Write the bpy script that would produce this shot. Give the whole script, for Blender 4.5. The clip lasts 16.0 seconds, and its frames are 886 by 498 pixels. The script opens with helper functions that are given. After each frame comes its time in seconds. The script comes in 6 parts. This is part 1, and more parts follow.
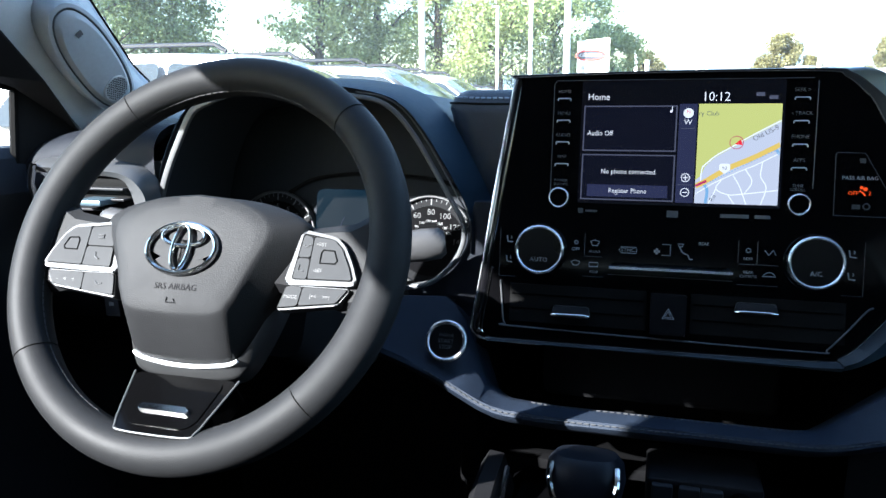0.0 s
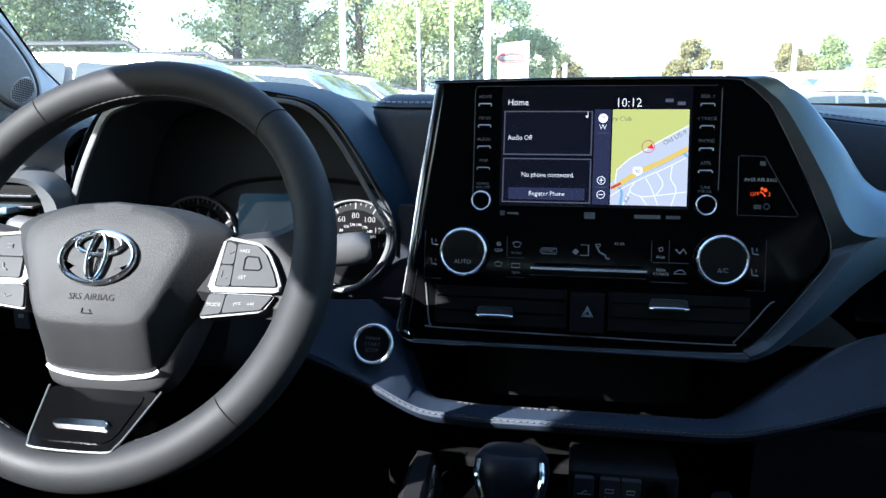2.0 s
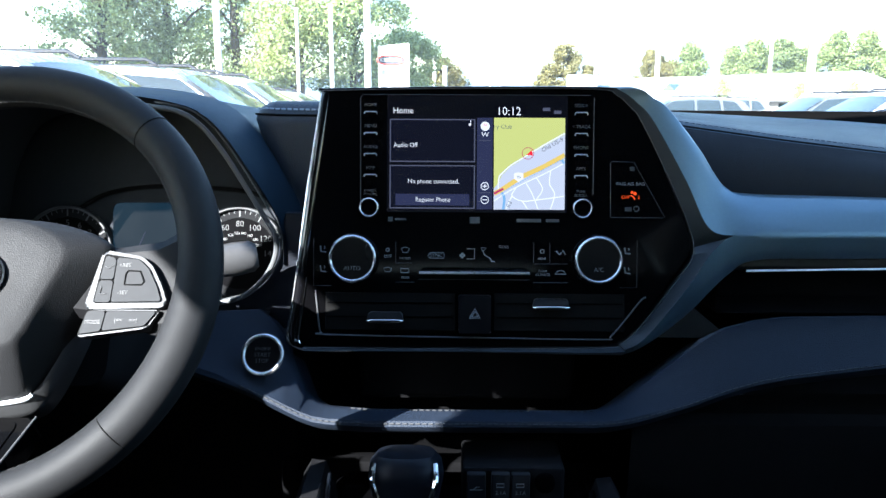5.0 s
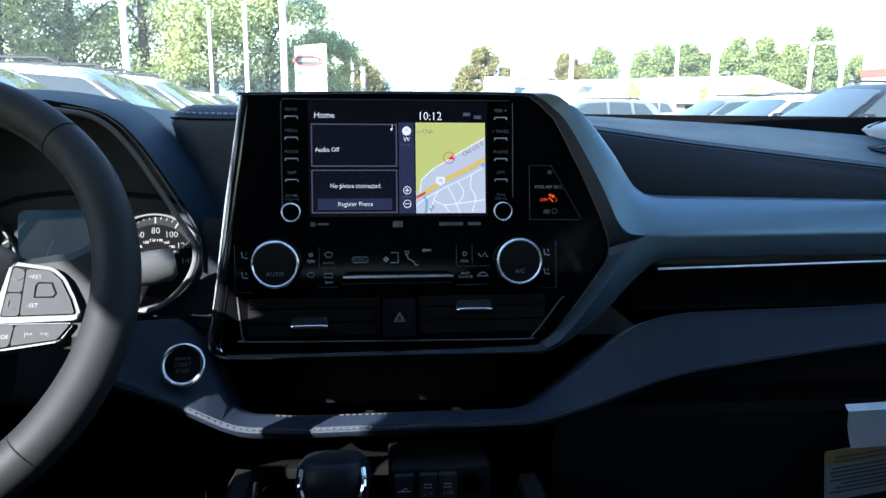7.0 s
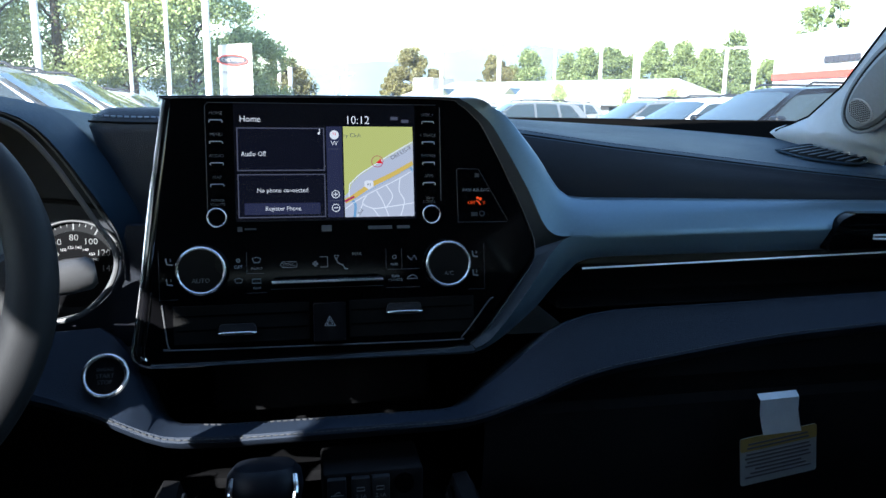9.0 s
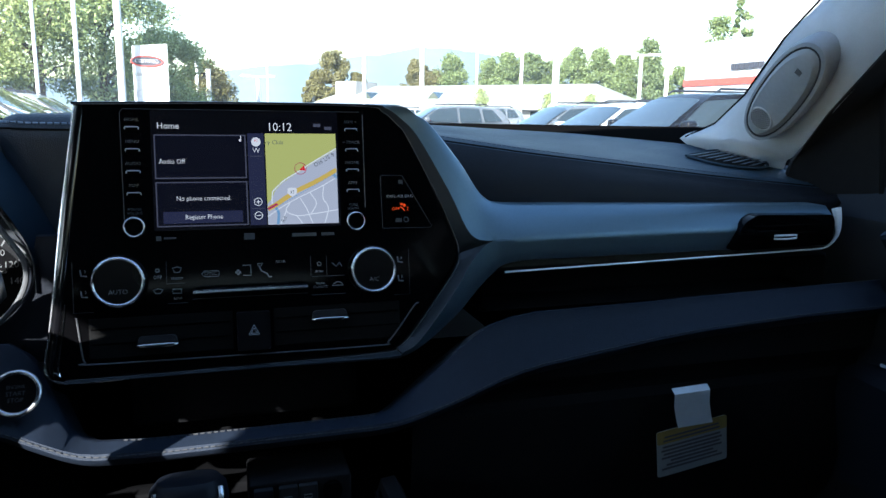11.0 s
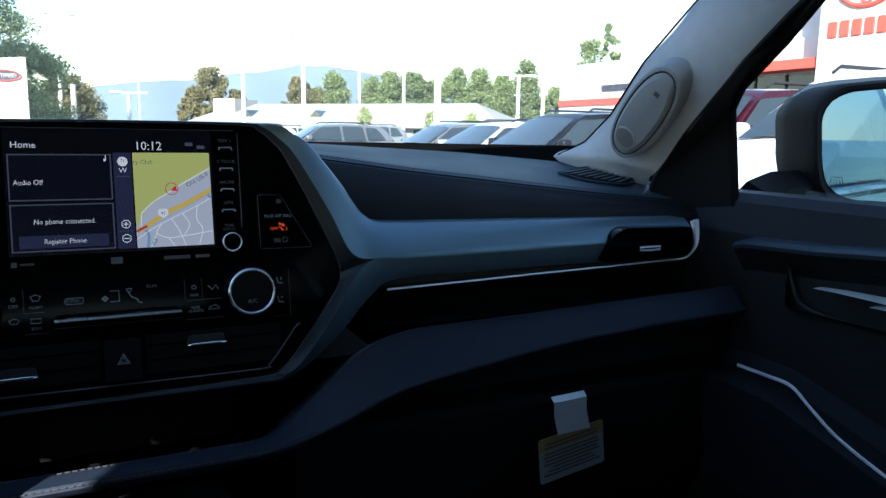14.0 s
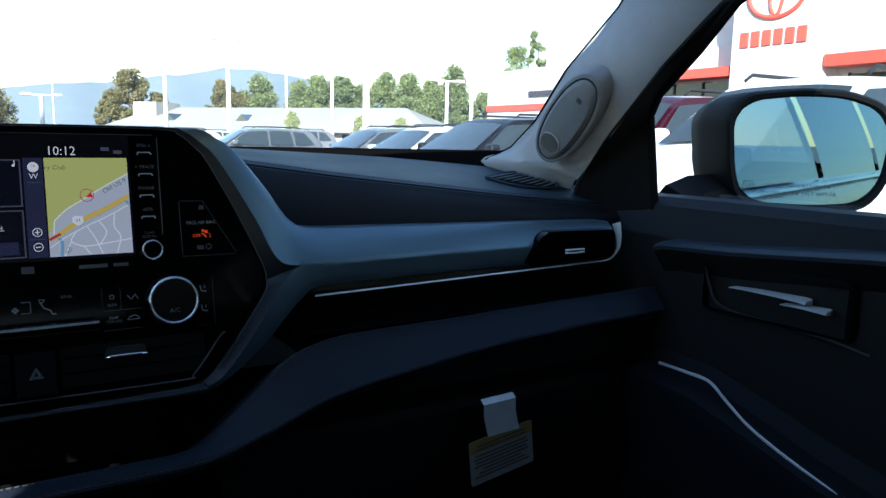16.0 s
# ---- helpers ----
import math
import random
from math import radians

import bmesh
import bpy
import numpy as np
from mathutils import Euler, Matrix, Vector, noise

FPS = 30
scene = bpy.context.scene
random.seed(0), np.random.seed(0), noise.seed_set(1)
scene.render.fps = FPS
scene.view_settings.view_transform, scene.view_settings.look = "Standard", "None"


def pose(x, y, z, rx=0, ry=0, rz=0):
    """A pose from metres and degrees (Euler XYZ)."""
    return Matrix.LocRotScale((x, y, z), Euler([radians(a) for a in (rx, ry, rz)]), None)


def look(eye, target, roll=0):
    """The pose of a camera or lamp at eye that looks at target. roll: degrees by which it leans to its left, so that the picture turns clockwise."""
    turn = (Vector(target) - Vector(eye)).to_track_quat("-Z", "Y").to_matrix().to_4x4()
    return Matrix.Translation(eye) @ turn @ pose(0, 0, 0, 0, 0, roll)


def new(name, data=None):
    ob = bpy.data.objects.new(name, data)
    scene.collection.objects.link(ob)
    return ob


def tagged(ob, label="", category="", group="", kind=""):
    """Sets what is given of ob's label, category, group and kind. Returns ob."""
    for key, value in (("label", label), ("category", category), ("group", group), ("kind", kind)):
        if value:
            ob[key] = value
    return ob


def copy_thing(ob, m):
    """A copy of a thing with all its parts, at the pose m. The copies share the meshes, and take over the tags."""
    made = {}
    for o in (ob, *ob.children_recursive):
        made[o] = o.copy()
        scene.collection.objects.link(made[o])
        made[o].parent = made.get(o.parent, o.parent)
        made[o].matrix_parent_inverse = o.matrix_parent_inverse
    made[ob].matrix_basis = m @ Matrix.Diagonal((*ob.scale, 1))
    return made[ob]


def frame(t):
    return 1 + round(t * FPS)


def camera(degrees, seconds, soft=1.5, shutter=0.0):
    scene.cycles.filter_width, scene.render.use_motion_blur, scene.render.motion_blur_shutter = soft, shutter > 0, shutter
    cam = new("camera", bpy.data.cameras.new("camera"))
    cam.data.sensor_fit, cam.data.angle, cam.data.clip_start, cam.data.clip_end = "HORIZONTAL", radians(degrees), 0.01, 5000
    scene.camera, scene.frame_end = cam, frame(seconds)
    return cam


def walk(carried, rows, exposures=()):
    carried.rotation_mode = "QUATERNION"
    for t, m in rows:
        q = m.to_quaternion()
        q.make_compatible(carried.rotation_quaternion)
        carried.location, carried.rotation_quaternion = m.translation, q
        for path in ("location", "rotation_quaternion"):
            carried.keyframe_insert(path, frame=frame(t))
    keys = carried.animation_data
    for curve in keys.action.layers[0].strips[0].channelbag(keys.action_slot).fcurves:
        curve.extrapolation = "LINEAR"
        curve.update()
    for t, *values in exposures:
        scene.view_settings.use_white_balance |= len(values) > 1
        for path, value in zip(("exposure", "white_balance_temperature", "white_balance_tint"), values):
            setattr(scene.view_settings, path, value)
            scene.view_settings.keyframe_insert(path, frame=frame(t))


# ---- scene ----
cam = camera(62.62, 16.0)
PATH = [
    (0, pose(-0.0235, 0.0243, 1.3274, 78.528, 0.298, 15.715)),
    (0.5, pose(-0.0229, 0.0223, 1.3285, 78.531, 0.215, 14.253)),
    (1, pose(-0.0224, 0.0207, 1.3293, 78.552, 0.181, 12.747)),
    (1.5, pose(-0.0221, 0.0189, 1.3301, 78.584, 0.106, 11.226)),
    (2, pose(-0.0220, 0.0175, 1.3307, 78.611, 0.070, 9.738)),
    (2.5, pose(-0.0221, 0.0161, 1.3315, 78.641, 0.002, 8.248)),
    (3, pose(-0.0223, 0.0144, 1.3325, 78.664, -0.046, 6.771)),
    (3.5, pose(-0.0225, 0.0126, 1.3336, 78.701, -0.063, 5.316)),
    (4, pose(-0.0230, 0.0110, 1.3346, 78.721, -0.104, 3.837)),
    (6.5, pose(-0.0268, 0.0041, 1.3392, 78.871, -0.447, -4.200)),
    (7, pose(-0.0270, 0.0025, 1.3401, 78.906, -0.465, -5.632)),
    (7.5, pose(-0.0268, 0.0010, 1.3410, 78.935, -0.501, -7.015)),
    (8, pose(-0.0267, -0.0003, 1.3417, 78.964, -0.569, -8.313)),
    (8.5, pose(-0.0265, -0.0018, 1.3424, 78.999, -0.592, -9.703)),
    (9, pose(-0.0258, -0.0036, 1.3432, 79.040, -0.655, -11.083)),
    (11.5, pose(-0.0268, -0.0127, 1.3476, 79.623, -0.907, -18.545)),
    (12, pose(-0.0269, -0.0146, 1.3484, 79.946, -0.923, -20.118)),
    (12.5, pose(-0.0260, -0.0159, 1.3487, 80.288, -0.951, -21.645)),
    (13, pose(-0.0243, -0.0162, 1.3486, 80.571, -1.011, -23.107)),
    (13.5, pose(-0.0226, -0.0162, 1.3478, 80.824, -0.987, -24.546)),
    (14, pose(-0.0223, -0.0160, 1.3473, 80.957, -0.987, -25.985)),
    (14.5, pose(-0.0219, -0.0159, 1.3470, 81.014, -1.031, -27.381)),
    (15, pose(-0.0213, -0.0164, 1.3470, 81.091, -1.079, -28.727)),
    (15.5, pose(-0.0207, -0.0175, 1.3472, 81.231, -1.086, -30.091)),
    (16, pose(-0.0205, -0.0184, 1.3476, 81.426, -1.111, -31.469)),
]
walk(cam, PATH, exposures=((0.0, 2.98, 5800, 8), (2.0, 3.1, 5800, 8), (4.0, 3.15, 5800, 8), (8.0, 2.7, 5800, 8), (12.5, 2.15, 5800, 8), (16.0, 1.80, 5800, 8)))


# world, sun and exposure
SUN_DIR = Vector((0.59, 0.755, -0.472)).normalized()
world = bpy.data.worlds.new("sky")
scene.world = world
world.use_nodes = True
wn = world.node_tree.nodes
sky = wn.new("ShaderNodeTexSky")
sky.sky_type = 'NISHITA'
sky.sun_disc = False
sky.sun_elevation = math.asin(-SUN_DIR.z)
sky.sun_rotation = math.atan2(-SUN_DIR.x, -SUN_DIR.y)
sky.dust_density = 0.5
sky.air_density = 1.2
wn["Background"].inputs["Strength"].default_value = 0.095
world.node_tree.links.new(sky.outputs["Color"], wn["Background"].inputs["Color"])
sun = new("sun", bpy.data.lights.new("sun", 'SUN'))
sun.data.energy = 4.2
sun.data.angle = radians(0.5)
sun.data.color = (1.0, 0.94, 0.86)
sun.matrix_world = look((0, 0, 0), SUN_DIR)


# materials
def mat(name, color, rough=0.5, metal=0.0, var=0.12, scale=60.0, bump=0.0, bump_scale=None, coat=0.0, spec=0.5, island=0.0):
    m = bpy.data.materials.new(name)
    m.use_nodes = True
    n, l = m.node_tree.nodes, m.node_tree.links
    b = n["Principled BSDF"]
    b.inputs["Metallic"].default_value = metal
    b.inputs["Coat Weight"].default_value = coat
    b.inputs["Coat Roughness"].default_value = 0.04
    b.inputs["Specular IOR Level"].default_value = spec
    tc = n.new("ShaderNodeTexCoord")
    fine, big = n.new("ShaderNodeTexNoise"), n.new("ShaderNodeTexNoise")
    fine.inputs["Scale"].default_value, fine.inputs["Detail"].default_value = scale, 6
    big.inputs["Scale"].default_value, big.inputs["Detail"].default_value = scale / 14, 3
    for t in (fine, big):
        l.new(tc.outputs["Object"], t.inputs["Vector"])
    mix = n.new("ShaderNodeMath")
    mix.operation = 'ADD'
    l.new(fine.outputs["Fac"], mix.inputs[0])
    l.new(big.outputs["Fac"], mix.inputs[1])
    ramp = n.new("ShaderNodeMapRange")
    ramp.inputs["From Min"].default_value, ramp.inputs["From Max"].default_value = 0.6, 1.4
    ramp.inputs["To Min"].default_value, ramp.inputs["To Max"].default_value = 1 - var, 1 + var
    l.new(mix.outputs[0], ramp.inputs["Value"])
    tint = n.new("ShaderNodeMix")
    tint.data_type, tint.blend_type = 'RGBA', 'MULTIPLY'
    tint.inputs["Factor"].default_value = 1.0
    tint.inputs["A"].default_value = (*color, 1)
    l.new(ramp.outputs["Result"], tint.inputs["B"])
    col = tint.outputs["Result"]
    if island:
        g = n.new("ShaderNodeNewGeometry")
        r2 = n.new("ShaderNodeMapRange")
        r2.inputs["To Min"].default_value, r2.inputs["To Max"].default_value = 1 - island, 1 + island
        l.new(g.outputs["Random Per Island"], r2.inputs["Value"])
        t2 = n.new("ShaderNodeMix")
        t2.data_type, t2.blend_type = 'RGBA', 'MULTIPLY'
        t2.inputs["Factor"].default_value = 1.0
        l.new(col, t2.inputs["A"])
        l.new(r2.outputs["Result"], t2.inputs["B"])
        col = t2.outputs["Result"]
    l.new(col, b.inputs["Base Color"])
    rr = n.new("ShaderNodeMapRange")
    rr.inputs["From Min"].default_value, rr.inputs["From Max"].default_value = 0.3, 0.7
    rr.inputs["To Min"].default_value, rr.inputs["To Max"].default_value = rough * 0.88, min(1, rough * 1.12)
    l.new(big.outputs["Fac"], rr.inputs["Value"])
    l.new(rr.outputs["Result"], b.inputs["Roughness"])
    if bump:
        v = n.new("ShaderNodeTexVoronoi")
        v.inputs["Scale"].default_value = bump_scale or scale * 4
        l.new(tc.outputs["Object"], v.inputs["Vector"])
        bp = n.new("ShaderNodeBump")
        bp.inputs["Strength"].default_value, bp.inputs["Distance"].default_value = bump, 0.001
        l.new(v.outputs["Distance"], bp.inputs["Height"])
        l.new(bp.outputs["Normal"], b.inputs["Normal"])
    return m


def glow(name, color, strength):
    m = mat(name, (0.004, 0.004, 0.004), 0.15)
    b = m.node_tree.nodes["Principled BSDF"]
    b.inputs["Emission Color"].default_value = (*color, 1)
    b.inputs["Emission Strength"].default_value = strength
    return m


def pane_glass(name, tint, reflect=0.08, rough=0.0, power=6.0, veil=0.0):
    m = bpy.data.materials.new(name)
    m.use_nodes = True
    n, l = m.node_tree.nodes, m.node_tree.links
    n.remove(n["Principled BSDF"])
    t, g, mx = n.new("ShaderNodeBsdfTransparent"), n.new("ShaderNodeBsdfGlossy"), n.new("ShaderNodeMixShader")
    t.inputs["Color"].default_value = (*tint, 1)
    g.inputs["Roughness"].default_value = rough
    lw, pw = n.new("ShaderNodeLayerWeight"), n.new("ShaderNodeMath")
    pw.operation = 'POWER'
    pw.inputs[1].default_value = power
    ad = n.new("ShaderNodeMath")
    ad.operation = 'ADD'
    ad.inputs[1].default_value = reflect
    l.new(lw.outputs["Facing"], pw.inputs[0])
    l.new(pw.outputs[0], ad.inputs[0])
    l.new(ad.outputs[0], mx.inputs[0])
    l.new(t.outputs[0], mx.inputs[1])
    l.new(g.outputs[0], mx.inputs[2])
    last = mx.outputs[0]
    if veil:
        # thin translucent layer that stands in for veiling glare on the glass, patchy
        d, fm, nz, rg = n.new("ShaderNodeBsdfTranslucent"), n.new("ShaderNodeMixShader"), n.new("ShaderNodeTexNoise"), n.new("ShaderNodeMapRange")
        d.inputs["Color"].default_value = (0.9, 0.95, 1.0, 1)
        nz.inputs["Scale"].default_value, nz.inputs["Detail"].default_value = 2.2, 4
        rg.inputs["From Min"].default_value, rg.inputs["From Max"].default_value = 0.3, 0.7
        rg.inputs["To Min"].default_value, rg.inputs["To Max"].default_value = veil * 0.6, veil * 1.4
        l.new(n.new("ShaderNodeTexCoord").outputs["Object"], nz.inputs["Vector"])
        l.new(nz.outputs["Fac"], rg.inputs["Value"])
        l.new(rg.outputs["Result"], fm.inputs[0])
        l.new(last, fm.inputs[1])
        l.new(d.outputs[0], fm.inputs[2])
        last = fm.outputs[0]
    l.new(last, n["Material Output"].inputs["Surface"])
    return m


def leafy(name, color):
    m = mat(name, color, 0.6, var=0.25, scale=3.0, island=0.45)
    n, l = m.node_tree.nodes, m.node_tree.links
    b, out = n["Principled BSDF"], n["Material Output"]
    tr, ad = n.new("ShaderNodeBsdfTranslucent"), n.new("ShaderNodeMixShader")
    ad.inputs[0].default_value = 0.42
    l.new(b.inputs["Base Color"].links[0].from_socket, tr.inputs["Color"])
    l.new(b.outputs[0], ad.inputs[1])
    l.new(tr.outputs[0], ad.inputs[2])
    l.new(ad.outputs[0], out.inputs["Surface"])
    return m


M = {
    "pad": mat("soft grained dash vinyl", (0.0150, 0.0325, 0.052), 0.58, var=0.10, scale=90, bump=0.35, bump_scale=900, spec=0.25),
    "leather": mat("dark dash leather", (0.0125, 0.0195, 0.034), 0.60, var=0.12, scale=120, bump=0.4, bump_scale=1100, spec=0.28),
    "dark": mat("matt black plastic", (0.0085, 0.0085, 0.0095), 0.68, var=0.2, scale=80, bump=0.25, bump_scale=1400, spec=0.12),
    # darker than the plastic itself: shade below the dash is put into the colour
    "under": mat("shade-darkened lower dash plastic", (0.0032, 0.0032, 0.0036), 0.75, var=0.2, scale=80, bump=0.25, bump_scale=1400, spec=0.06),
    "lining": mat("black felt lining", (0.006, 0.006, 0.0068), 0.9, var=0.2, scale=200, spec=0.1),
    "gloss": mat("piano black", (0.0017, 0.0017, 0.002), 0.06, var=0.2, scale=30, spec=0.05),
    "satin": mat("satin silver paint", (0.140, 0.205, 0.258), 0.44, 0.75, var=0.05, scale=300),
    "emblem": mat("satin emblem chrome", (0.62, 0.63, 0.64), 0.12, 1.0, var=0.04, scale=40),
    "hood_edge": mat("satin silver hood edge", (0.085, 0.088, 0.092), 0.45, 0.4, var=0.05, scale=120),
    "chrome": mat("bright chrome", (0.78, 0.79, 0.80), 0.10, 1.0, var=0.04, scale=40),
    "brushed": mat("satin chrome", (0.62, 0.63, 0.65), 0.24, 1.0, var=0.05, scale=120),
    "wheel": mat("wheel leather", (0.0130, 0.0135, 0.0147), 0.60, var=0.14, scale=110, bump=0.12, bump_scale=1300, spec=0.20),
    "airbag": mat("airbag cover vinyl", (0.0140, 0.0144, 0.0155), 0.62, var=0.10, scale=160, bump=0.20, bump_scale=1100, spec=0.20),
    "switch": mat("soft grey switch", (0.036, 0.037, 0.039), 0.66, var=0.06, scale=150, spec=0.12),
    "thread": mat("grey thread", (0.045, 0.047, 0.05), 0.8, var=0.2, scale=900),
    "cloth": mat("light grey pillar cloth", (0.53, 0.56, 0.59), 0.85, var=0.08, scale=700, bump=0.5, bump_scale=2600),
    "headliner": mat("light grey headliner cloth", (0.50, 0.50, 0.49), 0.9, var=0.08, scale=400),
    "mesh": mat("speaker mesh", (0.50, 0.50, 0.51), 0.5, 0.3, var=0.1, scale=300),
    "frit": mat("black glass border", (0.004, 0.004, 0.004), 0.9, spec=0.0),
    "hole": mat("black hole", (0.006, 0.006, 0.006), 0.85, spec=0.08),
    "print": mat("white print", (0.40, 0.41, 0.43), 0.5),
    "line": mat("fine dark print line", (0.032, 0.034, 0.037), 0.5),
    "faint": mat("unlit grey print", (0.075, 0.078, 0.082), 0.5),
    "paper": mat("white paper tag", (0.19, 0.20, 0.20), 0.7, var=0.05, scale=200),
    "yellow": mat("yellow print", (0.20, 0.14, 0.03), 0.6),
    "ink": mat("black ink", (0.05, 0.05, 0.06), 0.6),
    "tape": mat("silver tape", (0.62, 0.66, 0.70), 0.35, 0.2, var=0.1, scale=60),
    "mirror": mat("blue-tinted mirror silver", (0.13, 0.235, 0.30), 0.005, 1.0, var=0.0),
    "shell": mat("black mirror shell", (0.0040, 0.0042, 0.0048), 0.6, var=0.15, scale=60, bump=0.2, bump_scale=900, spec=0.16),
    "windscreen": pane_glass("windscreen glass", (0.95, 0.97, 0.96), 0.025, veil=0.042),
    "side_glass": pane_glass("side window glass", (0.90, 0.93, 0.92), 0.03, power=1.7),
    "asphalt": mat("asphalt", (0.055, 0.055, 0.056), 0.9, var=0.25, scale=8, bump=0.6, bump_scale=60),
}



# building helpers
def part(name, bm, material, parent=None, label="", smooth=35.0, at=None):
    me = bpy.data.meshes.new(name)
    bmesh.ops.recalc_face_normals(bm, faces=bm.faces)
    bm.to_mesh(me)
    bm.free()
    if smooth:
        me.polygons.foreach_set("use_smooth", [True] * len(me.polygons))
        me.set_sharp_from_angle(angle=radians(smooth))
    me.materials.append(material)
    ob = new(name, me)
    if smooth and 5 < len(me.polygons) < 700:
        wn_mod = ob.modifiers.new("weighted normals", 'WEIGHTED_NORMAL')
        wn_mod.keep_sharp = True
    if parent:
        ob.parent = parent
    if at:
        ob.matrix_basis = at
    if label:
        tagged(ob, label)
    return ob


def thing(name, label, category, at=None, group="", kind=""):
    ob = new(name)
    ob.empty_display_size = 0.05
    if at:
        ob.matrix_basis = at
    return tagged(ob, label, category, group, kind)


def block(x0, x1, y0, y1, z0, z1, bevel=0.0, seg=2, bm=None):
    bm = bm or bmesh.new()
    vs = [bm.verts.new((x, y, z)) for z in (z0, z1) for y in (y0, y1) for x in (x0, x1)]
    fs = [bm.faces.new([vs[i] for i in q]) for q in ((0, 2, 3, 1), (4, 5, 7, 6), (0, 1, 5, 4), (2, 6, 7, 3), (0, 4, 6, 2), (1, 3, 7, 5))]
    if bevel:
        es = list({e for f in fs for e in f.edges})
        bmesh.ops.bevel(bm, geom=es, offset=bevel, segments=seg, profile=0.5, affect='EDGES')
    return bm


def rounded(pts, radii, seg=5):
    """A closed outline with its corners rounded."""
    out, n = [], len(pts)
    if not isinstance(radii, (list, tuple)):
        radii = [radii] * n
    for i in range(n):
        p = Vector(pts[i])
        a, b = Vector(pts[i - 1]) - p, Vector(pts[(i + 1) % n]) - p
        r = min(radii[i], a.length * 0.48, b.length * 0.48)
        if r < 1e-5:
            out.append(p)
            continue
        p0, p1 = p + a.normalized() * r, p + b.normalized() * r
        for k in range(seg + 1):
            t = k / seg
            out.append(p0 * (1 - t) ** 2 + p * 2 * t * (1 - t) + p1 * t * t)
    return out


def plate(pts, w0, w1, bevel=0.0, seg=2, bm=None):
    """A flat outline in x, y given thickness from w0 to w1; bevel rounds the w1 rim."""
    bm = bm or bmesh.new()
    lo = [bm.verts.new((p[0], p[1], w0)) for p in pts]
    hi = [bm.verts.new((p[0], p[1], w1)) for p in pts]
    n = len(pts)
    bm.faces.new(lo[::-1])
    top = bm.faces.new(hi)
    for i in range(n):
        bm.faces.new((lo[i], lo[(i + 1) % n], hi[(i + 1) % n], hi[i]))
    if bevel:
        bmesh.ops.bevel(bm, geom=list(top.edges), offset=bevel, segments=seg, profile=0.5, affect='EDGES')
    return bm


def loft(rows, closed=False, caps=False, bm=None, ring=False):
    """A skin over rows of points; closed joins each row's ends, ring joins last row to first."""
    bm = bm or bmesh.new()
    vs = [[bm.verts.new(p) for p in r] for r in rows]
    n, m = len(rows), len(rows[0])
    for i in range(n if ring else n - 1):
        for j in range(m if closed else m - 1):
            q = (vs[i][j], vs[i][(j + 1) % m], vs[(i + 1) % n][(j + 1) % m], vs[(i + 1) % n][j])
            if len({v.co.to_tuple(6) for v in q}) > 2:
                bm.faces.new(q)
    if caps:
        bm.faces.new(vs[0][::-1])
        bm.faces.new(vs[-1])
    return bm


def tube(path, radius, seg=8, bm=None, flat=1.0, closed=False, up=None):
    """A round bar along a path; radius one number or one for each point."""
    path = [Vector(p) for p in path]
    n, rows = len(path), []
    side = None
    for i, p in enumerate(path):
        a = path[i - 1] if i or closed else p
        b = path[(i + 1) % n] if i < n - 1 or closed else p
        d = (b - a).normalized()
        ref = Vector(up) if up else (side or (Vector((0, 0, 1)) if abs(d.z) < 0.9 else Vector((1, 0, 0))))
        x = (ref - d * ref.dot(d)).normalized()
        side = x
        y = d.cross(x)
        r = radius[i] if isinstance(radius, (list, tuple)) else radius
        rows.append([p + r * (math.cos(t) * x + flat * math.sin(t) * y) for t in (2 * math.pi * k / seg for k in range(seg))])
    return loft(rows, closed=True, caps=not closed, bm=bm, ring=closed)


def disc(r, w0, w1, seg=32, bevel=0.0, cx=0.0, cy=0.0, bm=None):
    return plate([(cx + r * math.cos(2 * math.pi * k / seg), cy + r * math.sin(2 * math.pi * k / seg)) for k in range(seg)], w0, w1, bevel, bm=bm)


def annulus(r0, r1, w0, w1, seg=40, bevel=0.0, cx=0.0, cy=0.0, bm=None):
    b = min(bevel, (r1 - r0) * 0.45)
    prof = [(r0, w0), (r0, w1 - b), (r0 + b, w1), (r1 - b, w1), (r1, w1 - b), (r1, w0)]
    rows = [[(cx + r * math.cos(a), cy + r * math.sin(a), w) for r, w in prof] for a in (2 * math.pi * k / seg for k in range(seg))]
    return loft(rows, closed=True, bm=bm, ring=True)


def words(text, size, x, y, w, align='CENTER', stretch=1.0):
    """Raised lettering as a bmesh in the x, y plane."""
    c = bpy.data.curves.new("lettering", 'FONT')
    c.body, c.size, c.align_x, c.align_y, c.extrude, c.resolution_u = text, size, align, 'CENTER', 0.00012, 2
    c.offset = -0.005 * size
    o = bpy.data.objects.new("lettering", c)
    scene.collection.objects.link(o)
    me = bpy.data.meshes.new_from_object(o.evaluated_get(bpy.context.evaluated_depsgraph_get()))
    bm = bmesh.new()
    bm.from_mesh(me)
    bmesh.ops.transform(bm, matrix=Matrix.Translation((x, y, w)) @ Matrix.Diagonal((stretch, 1, 1, 1)), verts=bm.verts)
    bpy.data.objects.remove(o)
    bpy.data.curves.remove(c)
    bpy.data.meshes.remove(me)
    return bm


def stitches(path, pitch, length, radius, bm=None):
    """Short thread stitches laid along a path."""
    bm = bm or bmesh.new()
    path = [Vector(p) for p in path]
    want = 0.0
    run = 0.0
    for a, b in zip(path, path[1:]):
        seg = (b - a).length
        d = (b - a) / seg
        while want <= run + seg:
            p = a + d * (want - run)
            tube((p - d * length / 2, p + d * length / 2), radius, 5, bm)
            want += pitch
        run += seg
    return bm


